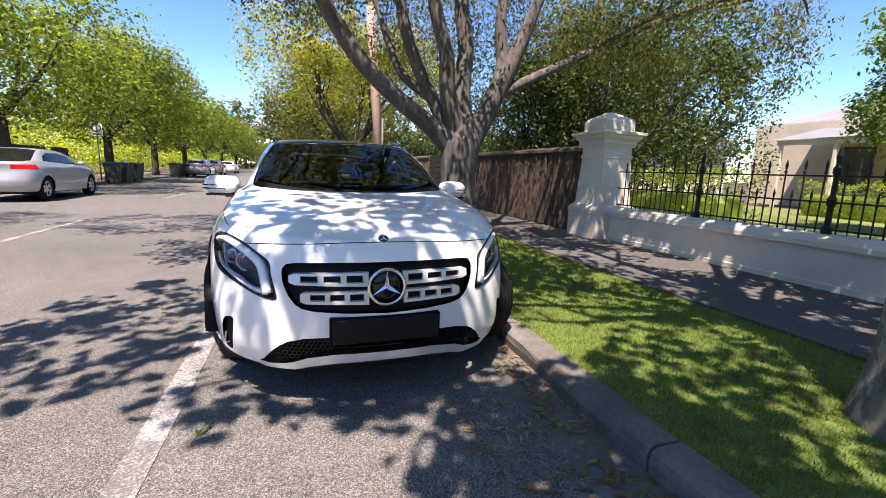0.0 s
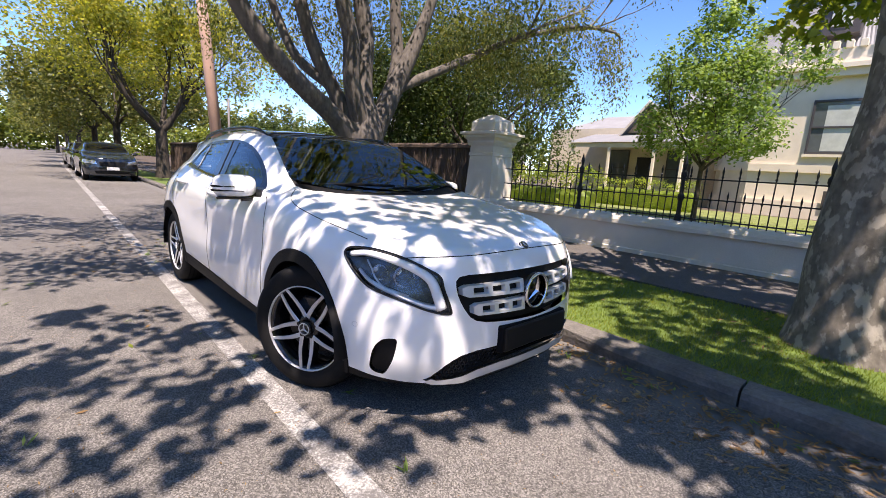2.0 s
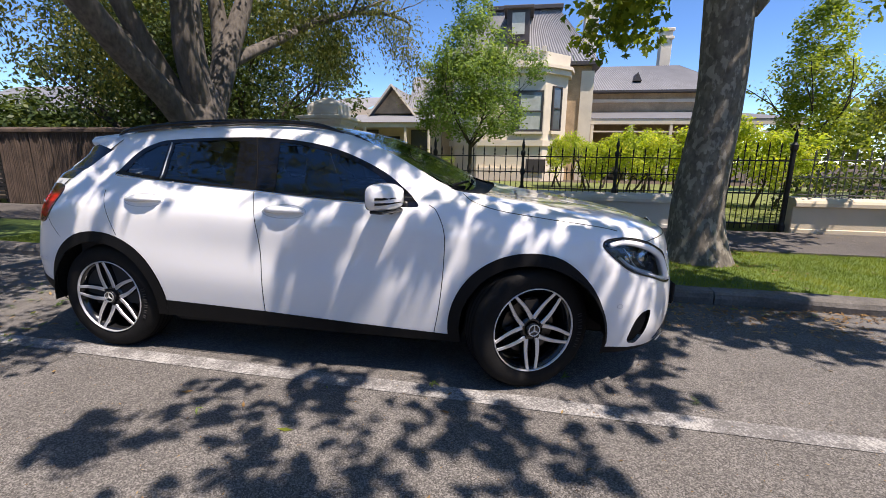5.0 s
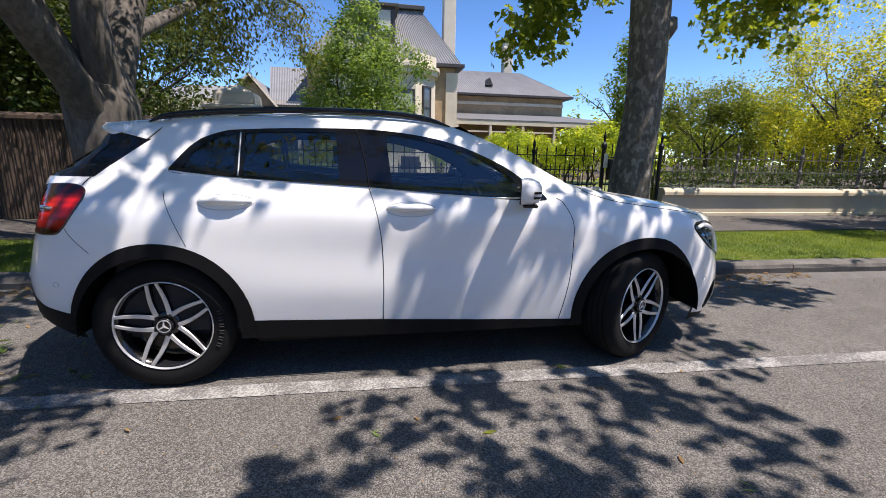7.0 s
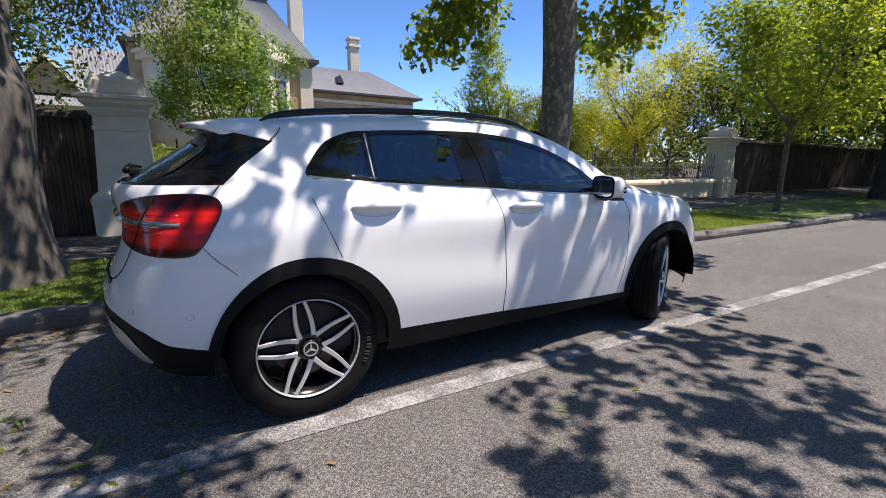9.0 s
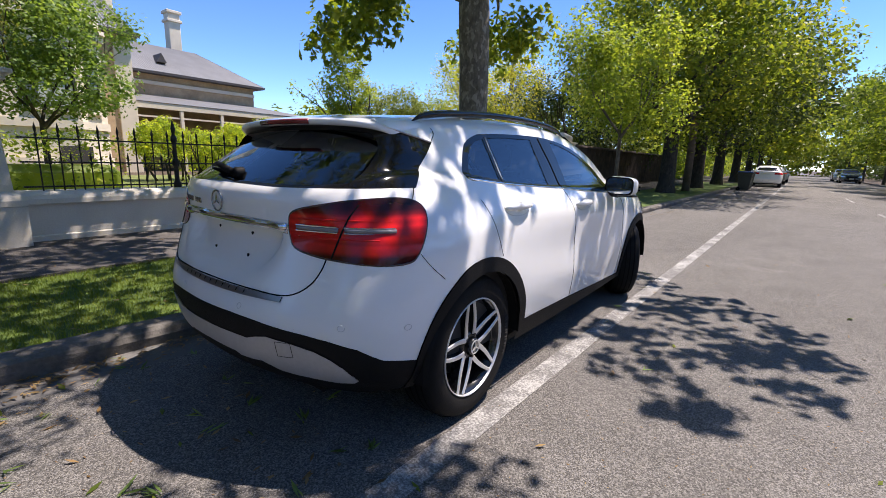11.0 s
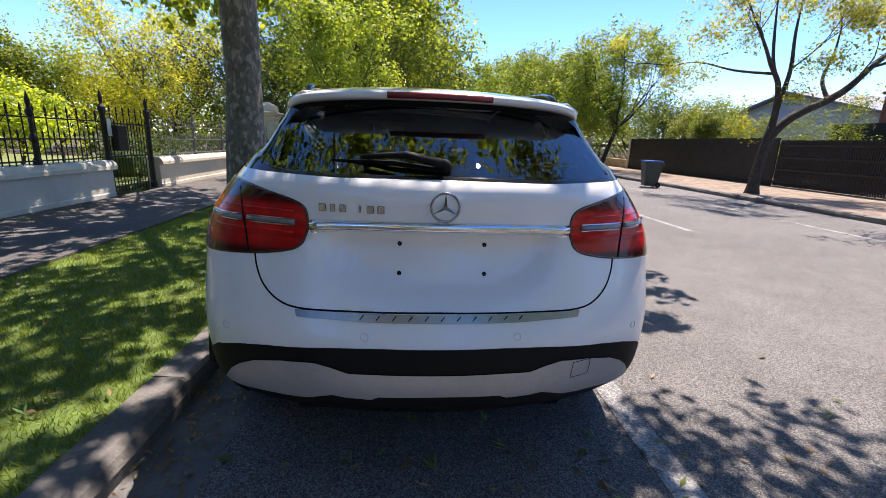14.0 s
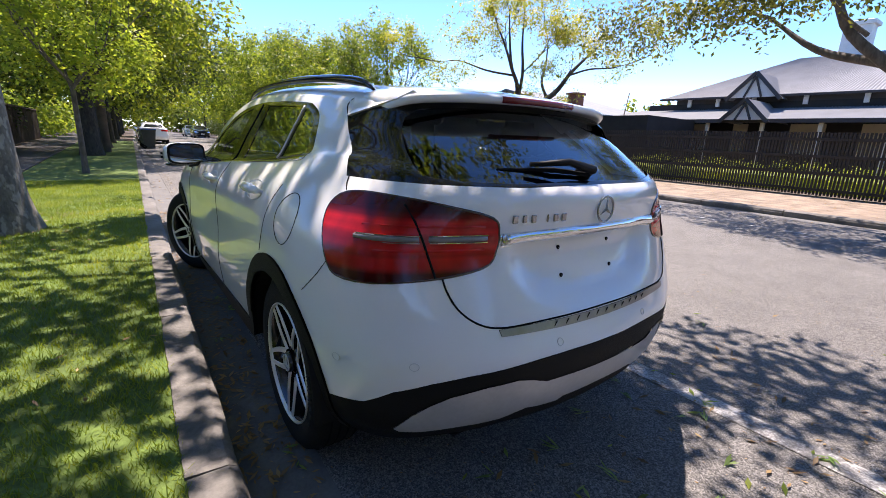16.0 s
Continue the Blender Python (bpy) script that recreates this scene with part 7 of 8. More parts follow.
def tree(at, height, spread, leaf, bark, label, seed, trunk=0.22, fork=0.3, clumps=220, per=34, leaf_size=0.16, clump_r=0.6, lean=(0, 0), blobs=None, depth=3, low=0.35, droop=0.2, aspect=0.6, kind_name="street_tree", group=""):
    t = thing(kind_name, label, "tree", at, group)
    rng = random.Random(seed)
    bm, tips = bmesh.new(), []
    hz = height * fork
    top = Vector((lean[0], lean[1], hz))
    tube(bm, [(0, 0, -0.1), (lean[0] * 0.2, lean[1] * 0.2, hz * 0.15), top * 0.55, top], (trunk * 1.35, trunk, trunk * 0.9, trunk * 0.8), 12, caps=False)
    n = 5
    for k in range(n):
        a = 2 * math.pi * k / n + rng.uniform(-0.4, 0.4)
        branching(bm, top - Vector((0, 0, 0.05 * k)), (math.cos(a) * 0.8, math.sin(a) * 0.8, 0.75), height * 0.24, trunk * 0.55, depth, rng, 0.5, tips)
    part("trunk", bm, bark, t, smooth=True)
    if blobs is None:
        zc = height * (1 + low) / 2
        hz2 = height * (1 - low) / 2
        blobs = [((lean[0], lean[1], zc), (spread, spread, hz2))]
        for k in range(5):
            a = rng.uniform(0, 6.28)
            blobs.append(((lean[0] + spread * 0.55 * math.cos(a), lean[1] + spread * 0.55 * math.sin(a), zc + rng.uniform(-0.6, 0.5) * hz2), (spread * 0.55, spread * 0.55, hz2 * 0.45)))
    tp = np.array(tips) if tips else np.zeros((0, 3))
    c = np.concatenate([tp, crown_points(blobs, clumps, seed)])
    rr = np.random.default_rng(seed).uniform(0.6, 1.3, len(c)) * clump_r
    leaf_mesh("crown", leaf_cloud(c, rr, int(per * 0.7), leaf_size * 1.12, seed + 1, droop=droop, aspect=aspect), leaf, t)
    return t


def hedge(name, x0, x1, y0, y1, z0, z1, leaf, label, seed, density=260, size=0.07, round_top=0.15):
    t = thing(name, label, "hedge", ((x0 + x1) / 2, (y0 + y1) / 2, z0))
    hx, hy, hz = (x1 - x0) / 2, (y1 - y0) / 2, z1 - z0
    part("twig_core", boxed(-hx * 0.55, hx * 0.55, -hy * 0.95, hy * 0.95, 0.0, hz * 0.7, 0.1), leaf, t)
    r = np.random.default_rng(seed)
    n = int(density * (hx * 2 + hz * 2) * hy * 2)
    u = r.random(n)
    face = r.random(n)
    tot = 2 * hz + 2 * hx
    px = np.where(face < hz / tot, -hx, np.where(face < 2 * hz / tot, hx, r.uniform(-hx, hx, n)))
    pz = np.where(face < 2 * hz / tot, r.uniform(0, hz, n), hz)
    py = r.uniform(-hy, hy, n)
    wob = 0.10 * np.sin(py * 3.1 + seed) + 0.08 * np.sin(py * 7.3)
    p = np.stack([px * (1 + wob * 0.5) + r.normal(0, 0.05, n), py, pz * (1 + wob * 0.6) + r.normal(0, 0.05, n)], 1)
    leaf_mesh("foliage", leaf_cloud(p, np.full(n, 0.07), 2, size, seed, aspect=0.6), leaf, t)
    return t


def canopy_shrub(x, y0, y1, z0, z1, leaf, label, seed):
    """A long shrub: bare crooked stems under a flat, uneven roof of foliage."""
    t = thing("shrub", label, "shrub", (x, (y0 + y1) / 2, 0.2))
    rng, r = random.Random(seed), np.random.default_rng(seed)
    half = (y1 - y0) / 2
    tips = []
    for k in range(6):
        y = -half * 0.85 + 1.7 * half * k / 5
        bm = bmesh.new()
        branching(bm, (rng.uniform(-0.2, 0.2), y, -0.1), (rng.uniform(-0.3, 0.3), rng.uniform(-0.4, 0.4), 1), 0.7, 0.045, 2, rng, 0.6, tips)
        part("stem", bm, M_BARK_DARK, t, smooth=True)
    n = int(270 * half)
    c = np.stack([r.normal(0, 0.42, n), r.uniform(-half, half, n), np.zeros(n)], 1)
    lift = 0.16 * np.sin(c[:, 1] * 2.1 + seed) + 0.10 * np.sin(c[:, 1] * 5.3)
    c[:, 2] = (z0 + (z1 - z0) * r.random(n) ** 0.6) + lift - 0.35 * c[:, 0] ** 2 - 0.2
    leaf_mesh("foliage", leaf_cloud(c, np.full(n, 0.17), 24, 0.095, seed, droop=0.4, aspect=0.5), leaf, t)
    return t


def treeline(name, points, height, depth, leaf, label, seed, count=500, size=0.45, clump=1.3):
    """A far belt of trees along a line, one mass of foliage."""
    t = thing(name, label, "trees", kind="stuff")
    r = np.random.default_rng(seed)
    pts = np.array(points, float)
    seg = r.integers(0, len(pts) - 1, count)
    u = r.random(count)[:, None]
    p = pts[seg] * (1 - u) + pts[seg + 1] * u
    top = height * (0.62 + 0.38 * np.abs(np.sin(p[:, 0] * 0.11 + p[:, 1] * 0.13 + seed)) + 0.1 * np.sin(p[:, 1] * 0.7 + p[:, 0] * 0.9))
    z = top * r.random(count) ** 0.7
    c = np.stack([p[:, 0] + r.normal(0, depth, count), p[:, 1] + r.normal(0, depth, count), z + 0.3], 1)
    leaf_mesh("foliage_mass", leaf_cloud(c, np.full(count, clump), 26, size, seed, aspect=0.7), leaf, t)["kind"] = "stuff"


def grass(name, x0, x1, y0, y1, z, count, label, seed, height=0.026):
    g = thing(name, label, "grass", kind="stuff")
    r = np.random.default_rng(seed)
    p = np.stack([r.uniform(x0, x1, count), r.uniform(y0, y1, count), np.full(count, z)], 1)
    if x0 < 2:
        p[:, 0] += bend(p[:, 1]) * (x1 - p[:, 0]) / (x1 - x0)
    a = r.uniform(0, 6.283, count)
    w = np.stack([np.cos(a), np.sin(a), np.zeros(count)], 1) * 0.0024
    h = height * r.uniform(0.5, 1.3, count)
    tip = p + np.stack([r.normal(0, 0.012, count), r.normal(0, 0.012, count), h], 1)
    leaf_mesh("grass_blades", np.stack([p - w, p + w, tip + w * 0.3, tip - w * 0.3], 1), M_BLADE, g)["kind"] = "stuff"


def litter(name, spots, label, seed, mat, size=0.05):
    """Dry leaves lying flat: (x0, x1, y0, y1, z, count) for each patch."""
    g = thing(name, label, "leaf litter", kind="stuff")
    r = np.random.default_rng(seed)
    quads = []
    for x0, x1, y0, y1, z, n in spots:
        p = np.stack([r.uniform(x0, x1, n), r.uniform(y0, y1, n), np.full(n, z) + r.uniform(0.004, 0.012, n)], 1)
        p[:, 0] += bend(p[:, 1]) * ((p[:, 0] > 0.3) & (p[:, 0] < 1.5))
        a = r.uniform(0, 6.283, n)
        s = size * r.uniform(0.4, 1.2, n)[:, None]
        ax = np.stack([np.cos(a), np.sin(a), r.normal(0, 0.15, n)], 1)
        w = np.stack([-np.sin(a), np.cos(a), r.normal(0, 0.25, n)], 1)
        quads.append(np.stack([p - ax * s, p - w * s * 0.3, p + ax * s, p + w * s * 0.3], 1))
    leaf_mesh("dry_leaves", quads, mat, g)["kind"] = "stuff"


M_DRY = leaf_material("dry_leaf", (0.10, 0.06, 0.025), (0.24, 0.15, 0.06), (0.40, 0.30, 0.14), 0.2)

# ---- garden trees and hedges ----
M_LEAF_PEAR = leaf_material("grey_green_leaf", (0.06, 0.12, 0.034), (0.145, 0.265, 0.07), (0.26, 0.39, 0.14), 0.48)
tree((11.35, 1.8, 0.2), 5.6, 1.7, M_LEAF_PEAR, M_BARK_DARK, "slender young garden tree with grey-green leaves", 31, 0.07, 0.28, 560, 46, 0.09, 0.32, kind_name="garden_tree", blobs=[((0, 0, 2.5), (1.7, 1.75, 0.75)), ((0, 0.1, 3.4), (1.35, 1.4, 0.9)), ((0, 0, 4.5), (0.95, 0.95, 1.0)), ((0, 0, 5.6), (0.5, 0.5, 0.9))])
tree((11.6, -16.9, 0.2), 8.0, 3.3, M_LEAF_YELLOW, M_BARK_GREY, "yellow-green garden tree behind the fence", 32, 0.12, 0.25, 520, 58, 0.095, 0.5, kind_name="garden_tree", low=0.12)
tree((18.5, -16.8, 0.2), 5.6, 2.6, M_LEAF_MID, M_BARK_DARK, "rounded olive green garden tree", 33, 0.12, 0.25, 420, 44, 0.12, 0.55, kind_name="garden_tree", low=0.02)
tree((14.6, -9.7, 0.2), 7.4, 1.0, M_LEAF_FRESH, M_BARK_DARK, "narrow upright green garden tree", 34, 0.08, 0.25, 330, 40, 0.12, 0.36, kind_name="garden_tree", depth=1, blobs=[((0, 0, 2.4), (1.0, 1.0, 1.2)), ((0, 0.1, 4.0), (1.05, 1.05, 1.1)), ((0.1, 0, 5.4), (0.85, 0.85, 1.0)), ((0, 0, 6.6), (0.5, 0.5, 0.9))])
for k, (x, y, h, s) in enumerate(((8.7, 7.7, 7.2, 2.9), (10.0, 11.5, 8.0, 2.8), (6.6, 9.0, 5.5, 1.6), (12.8, 9.4, 7.5, 2.6), (8.6, 14.6, 3.0, 1.9), (14.5, 15.5, 6.5, 2.6), (8, 19, 2.9, 2.2), (8.5, 25, 3.6, 2.4))):
    tree((x, y, 0.15), h, s, M_LEAF_DEEP, M_BARK_DARK, "dense dark green garden tree behind the brush fence", 40 + k, 0.14, 0.2, 430 if k < 4 else 280, 44, 0.11 if k < 4 else 0.15, 0.5, kind_name="garden_tree", low=0.06, droop=0.4, group="garden trees")
for k, (x, y, h, s) in enumerate(((8.0, -19.5, 7, 3.0), (7.5, -25, 7.5, 3.2), (15.5, -19, 5, 2.4), (13, -22, 6.5, 3.0))):
    tree((x, y, 0.15), h, s, M_LEAF_FRESH if k == 2 else M_LEAF_DEEP, M_BARK_DARK, "bushy garden tree behind the shaded fence", 140 + k, 0.14, 0.2, 380, 40, 0.13, 0.6, kind_name="garden_tree", low=0.06, group="garden trees")
for sx, s0, s1, sd in ((14.2, -3.0, -0.9, 51), (12.3, -4.3, -1.9, 53), (10.2, -5.3, -2.7, 55), (8.0, -6.3, -3.5, 57)):
    canopy_shrub(sx, s0, s1, 0.9, 2.0, M_LEAF_LIME, "spreading lime green shrub beside the drive", sd)
hedge("hedge", 14.9, 15.6, 2.9, 6.8, 0.2, 1.2, M_LEAF_FRESH, "clipped low green garden hedge", 52, 260, 0.05)
hedge("hedge", 5.5, 6.6, -11.2, -4.8, 0.2, 0.95, M_LEAF_DEEP, "low dark shrubs behind the pale fence", 53, 150, 0.09)
hedge("hedge", -14.9, -14.2, -5.2, 4.0, 0.1, 0.8, M_LEAF_FRESH, "low green shrubs behind the paling fence", 56, 150, 0.06)
hedge("hedge", 5.5, 6.6, 2.0, 4.3, 0.2, 1.3, M_LEAF_FRESH, "flowering green shrubs behind the iron fence", 54, 200, 0.06)

# ---- street trees ----
tree((2.6, 20.5, 0.1), 8.2, 5.4, M_LEAF_SPARSE, M_BARK_DARK, "spreading street tree with yellow-green crown", 61, 0.26, 0.26, 760, 46, 0.13, 0.65, low=0.42, group="street trees", depth=4)
for k, (x, y) in enumerate(((2.4, 31), (2.4, 42), (2.4, 55), (2.4, 70), (2.4, 90))):
    tree((x, y, 0.1), 8.5, 4.6, M_LEAF_GUM, M_BARK_DARK, "street tree along the verge", 65 + k, 0.22, 0.3, 380 if k < 2 else 260, 34, 0.22, 0.85, low=0.28, group="street trees")
for k, (x, y, h, s) in enumerate(((-10.0, 17.0, 8.6, 4.8), (-10.0, 26.5, 8.2, 4.4), (-10.2, 36, 8.2, 4.4), (-10.2, 46, 8, 4.4), (-10.4, 58, 8, 4.6), (-10.4, 72, 8.5, 4.6), (-10.4, 90, 8.5, 4.8))):
    tree((x, y, 0.1), h, s, M_LEAF_STREET, M_BARK_DARK, "feathery green street tree on the far footpath", 75 + k, 0.24, 0.27, 640 if k < 2 else 320, 44 if k < 2 else 30, 0.15 if k < 2 else 0.25, 0.7, low=0.26, group="street trees", droop=0.3)
FAR_TREES = ((-10.2, -17.9, 7.2, 2.8), (-10, -26, 7.8, 3.7), (-10, -34, 9.0, 4.4), (-9.6, -43, 10, 5.2), (-9.6, -54, 11, 5.8), (-9.6, -68, 12, 6), (-9.6, -85, 13, 6))
for k, (x, y, h, s) in enumerate(FAR_TREES):
    tree((x, y, 0.1), h, s, M_LEAF_STREET, M_BARK_DARK, "bright green street tree on the far footpath", 95 + k, 0.12, 0.3, (560, 560, 480)[k] if k < 3 else 300, 56 if k < 3 else 44, (0.115, 0.14, 0.17)[k] if k < 3 else 0.25, 0.46 if k == 0 else 0.62, low=0.24 if k == 0 else 0.16, lean=(-0.5, 0.5) if k == 0 else (0, 0), group="street trees", droop=0.3)
for k, (x, y, h, s) in enumerate(((-16, -18.4, 4.1, 1.7), (-16.5, -22, 4.8, 2.4), (-16, -26, 5.2, 3.0), (-17, -33, 5.5, 3.2), (-15.2, -16.2, 3.5, 1.1))):
    tree((x, y, 0.1), h, s, M_LEAF_MID if k in (0, 4) else M_LEAF_DEEP, M_BARK_DARK, "leafy garden tree behind the black fence", 170 + k, 0.10, 0.2, 300, 48, 0.085, 0.45, kind_name="garden_tree", low=0.05, group="garden trees")
for k, (x, y, h, s) in enumerate(((-14.6, -9.1, 3.4, 0.55), (-14.6, -10.3, 2.8, 0.6), (-14.5, -11.4, 2.6, 0.6), (-14.7, -12.6, 2.7, 0.55), (-14.9, -14.5, 3.4, 0.5))):
    tree((x, y, 0.1), h, s, M_LEAF_MID, M_BARK_DARK, "upright narrow green shrub behind the black fence", 180 + k, 0.04, 0.2, 130, 48, 0.055, 0.26, kind_name="garden_shrub", low=0.05, group="garden shrubs", depth=1)


def limb_tree():
    """A street tree whose heavy limb leans out beside two upright ones."""
    t = thing("street_tree", "thin-leaved street tree with bare twisting limbs", "tree", (-9.9, -7.0, 0.1), group="street trees")
    bm, rng = bmesh.new(), random.Random(12)
    at = lambda u, v, z: (-u + 0.1 * v, 0.1 * u + v, z)
    L = lambda pts, rad: tube(bm, curve_through([at(*p) for p in pts], 4), [0.78 * np.interp(k, np.linspace(0, (len(pts) - 1) * 4, len(rad)), rad) for k in range((len(pts) - 1) * 4 + 1)], 10, caps=False)
    L([(0, 0, -0.1), (0.0, 0, 0.25), (0.04, 0, 0.9), (0.14, 0, 1.5), (0.18, 0, 1.95)], [0.30, 0.20, 0.17, 0.18, 0.12])
    L([(0.15, 0, 1.6), (0.12, 0.1, 2.3), (0.0, 0.15, 2.95), (-0.4, 0.3, 3.4), (-0.8, 0.5, 3.85), (-1.35, 0.6, 4.6)], [0.13, 0.11, 0.09, 0.065, 0.05, 0.025])
    L([(0.0, 0.15, 2.95), (-0.06, -0.1, 3.5), (-0.05, -0.3, 4.2), (-0.1, -0.4, 5.3)], [0.075, 0.06, 0.05, 0.02])
    L([(0.15, 0.0, 1.9), (0.32, -0.1, 2.6), (0.5, -0.2, 3.4), (0.64, -0.5, 4.4), (0.8, -0.7, 5.4)], [0.10, 0.085, 0.07, 0.05, 0.02])
    L([(0.15, 0, 1.5), (0.45, 0.0, 1.95), (0.9, 0.05, 2.3), (1.45, 0.1, 2.6), (1.9, 0.15, 2.95), (2.4, 0.2, 3.55), (3.1, 0.3, 4.2), (3.9, 0.3, 4.8)], [0.14, 0.15, 0.14, 0.125, 0.11, 0.08, 0.055, 0.02])
    L([(1.45, 0.1, 2.6), (1.5, -0.3, 3.2), (1.9, -0.6, 3.9), (2.1, -0.8, 4.7)], [0.075, 0.06, 0.045, 0.02])
    L([(2.3, 0.2, 3.45), (3.0, 0.5, 3.7), (3.8, 0.8, 3.8), (4.5, 0.9, 4.0)], [0.05, 0.04, 0.03, 0.012])
    L([(-0.2, 0.2, 3.2), (-0.9, -0.4, 3.35), (-1.7, -0.8, 3.6), (-2.4, -0.9, 3.5)], [0.05, 0.04, 0.028, 0.01])
    tips = []
    for p, d in (((-1.35, 0.6, 4.6), (-0.5, 0.2, 0.5)), ((-0.1, -0.4, 5.3), (-0.1, -0.3, 0.7)), ((0.8, -0.7, 5.4), (0.3, -0.4, 0.7)), ((3.9, 0.3, 4.8), (0.6, 0.1, 0.4)), ((2.1, -0.8, 4.7), (0.2, -0.4, 0.7)), ((4.5, 0.9, 4.0), (0.7, 0.2, 0.2)), ((-2.4, -0.9, 3.5), (-0.7, -0.2, 0.1)), ((1.9, 0.15, 3.0), (0.1, 0.7, 0.6)), ((0.5, -0.2, 3.4), (0.5, 0.5, 0.5)), ((-0.8, 0.5, 3.85), (-0.6, 0.5, 0.2))):
        branching(bm, at(*p), at(*d), 0.85, 0.026, 3, rng, 0.7, tips)
    part("trunk", bm, M_BARK_DARK, t, smooth=True)
    blobs = [(at(0.4, 0, 5.3), (2.4, 2.0, 0.9)), (at(2.6, 0, 4.9), (1.9, 1.6, 0.7)), (at(-1.6, 0, 4.4), (1.3, 1.4, 0.8)), (at(-2.3, -0.7, 3.3), (0.9, 0.9, 0.5)), (at(4.2, 0.4, 4.3), (1.0, 1.1, 0.8)), (at(1.2, 0.4, 3.6), (1.2, 0.8, 0.4)), (at(0.5, 0.3, 2.7), (0.5, 0.5, 0.5)), (at(2.2, 0.3, 2.75), (0.5, 0.4, 0.4)), (at(-0.5, 0.1, 2.0), (0.3, 0.3, 0.4))]
    c = np.concatenate([np.array(tips), crown_points(blobs, 400, 92, 0.1)])
    leaf_mesh("crown", leaf_cloud(c, np.random.default_rng(93).uniform(0.18, 0.36, len(c)), 34, 0.088, 94, droop=0.4, aspect=0.45), M_LEAF_SPARSE, t, "sparse yellow-green leaf clusters")


limb_tree()


def leaning_tree():
    t = thing("street_tree", "leaning street tree with olive leaves and bare limbs", "tree", (-9.8, 4.3, 0.1))
    bm = bmesh.new()
    L = lambda pts, rad: tube(bm, curve_through(pts, 4), [np.interp(k, np.linspace(0, (len(pts) - 1) * 4, len(rad)), rad) for k in range((len(pts) - 1) * 4 + 1)], 10, caps=False)
    L([(0, 0, -0.1), (0.1, -0.3, 0.9), (0.5, -1.1, 1.9), (0.9, -1.9, 2.55), (1.1, -2.5, 3.2), (1.2, -2.8, 4.2)], [0.18, 0.14, 0.115, 0.095, 0.075, 0.04])
    L([(0.2, -0.5, 1.3), (0.9, -0.2, 2.3), (1.6, 0.2, 3.3), (2.2, 0.6, 4.4)], [0.10, 0.085, 0.06, 0.03])
    L([(0.9, -1.9, 2.55), (0.7, -2.9, 2.9), (0.5, -3.8, 3.6)], [0.08, 0.06, 0.03])
    rng, tips = random.Random(4), []
    for p, h in (((1.2, -2.8, 4.2), (0.2, -0.4, 0.7)), ((2.2, 0.6, 4.4), (0.5, 0.3, 0.6)), ((0.5, -3.8, 3.6), (0, -0.7, 0.3)), ((1.0, -2.2, 3.0), (0.9, -0.6, 0.5))):
        branching(bm, p, h, 1.2, 0.04, 3, rng, 0.6, tips)
    part("trunk", bm, M_BARK_GREY, t, smooth=True)
    c = np.concatenate([np.array(tips), crown_points([((1.3, -2.6, 4.6), (2.2, 2.6, 1.2)), ((1.5, 0.5, 4.9), (2.4, 2.2, 1.3)), ((1.6, -4.6, 3.9), (1.3, 1.0, 0.7)), ((1.5, -6.2, 3.7), (1.6, 1.2, 0.6)), ((1.9, -3.4, 3.7), (1.2, 1.4, 0.5))], 540, 104, 0.2)])
    leaf_mesh("crown", leaf_cloud(c, np.full(len(c), 0.36), 34, 0.095, 105, droop=0.5, aspect=0.5), M_LEAF_GUM, t)


leaning_tree()
tree((1.88, -8.7, 0.1), 4.9, 1.5, M_LEAF_FRESH, M_BARK_GREY, "young verge tree with light green crown", 111, 0.06, 0.4, 260, 44, 0.095, 0.38, low=0.32, group="street trees")
for k, (x, y, h, s) in enumerate(((1.95, -16.2, 9.0, 5.0), (1.7, -22.5, 9.5, 5.2), (1.5, -30, 9.5, 5.2), (1.2, -39, 9.5, 5), (0.9, -50, 9.5, 5), (0.5, -64, 9.5, 5), (0.0, -82, 9.5, 5))):
    tree((x, y, 0.1), h, s, M_LEAF_PLANE if k == 0 else M_LEAF_DEEP if k == 1 else M_LEAF_PLANE, M_BARK_DARK, "tall leafy street tree shading the verge", 115 + k, 0.32, 0.3, 820 if k < 2 else 360, 42 if k < 2 else 30, 0.16 if k < 2 else 0.28, 0.75, low=0.22, group="street trees")

treeline("far_trees", ((-60, 130, 0), (0, 125, 0), (60, 130, 0)), 17, 3.0, M_LEAF_GUM, "distant belt of street trees", 201, 800, 1.0, 1.8)
treeline("far_trees", ((-60, -120, 0), (0, -125, 0), (60, -120, 0)), 18, 3.0, M_LEAF_PLANE, "distant belt of street trees", 202, 800, 1.0, 1.8)
treeline("far_trees", [(150 * math.cos(a), 150 * math.sin(a), 0) for a in (2 * math.pi * k / 24 for k in range(25))], 15, 4.0, M_LEAF_MID, "distant ring of suburban trees", 210, 1300, 1.35, 2.6)
treeline("far_hedge", ((-40, -112, 0), (0, -114, 0), (40, -112, 0)), 7, 1.5, M_LEAF_MID, "distant garden greenery closing the street", 211, 420, 0.8, 1.8)
treeline("far_hedge", ((-40, 114, 0), (0, 116, 0), (40, 114, 0)), 7, 1.5, M_LEAF_MID, "distant garden greenery closing the street", 212, 420, 0.8, 1.8)
treeline("far_trees", ((-32, 120, 0), (-30, 40, 0), (-26, 14, 0)), 6.5, 2.5, M_LEAF_FRESH, "garden trees behind the far houses", 203, 700, 0.4)
treeline("far_trees", ((-34, -110, 0), (-30, -60, 0), (-26, -24, 0)), 5.5, 2.0, M_LEAF_MID, "garden trees behind the far houses", 204, 900, 0.24)
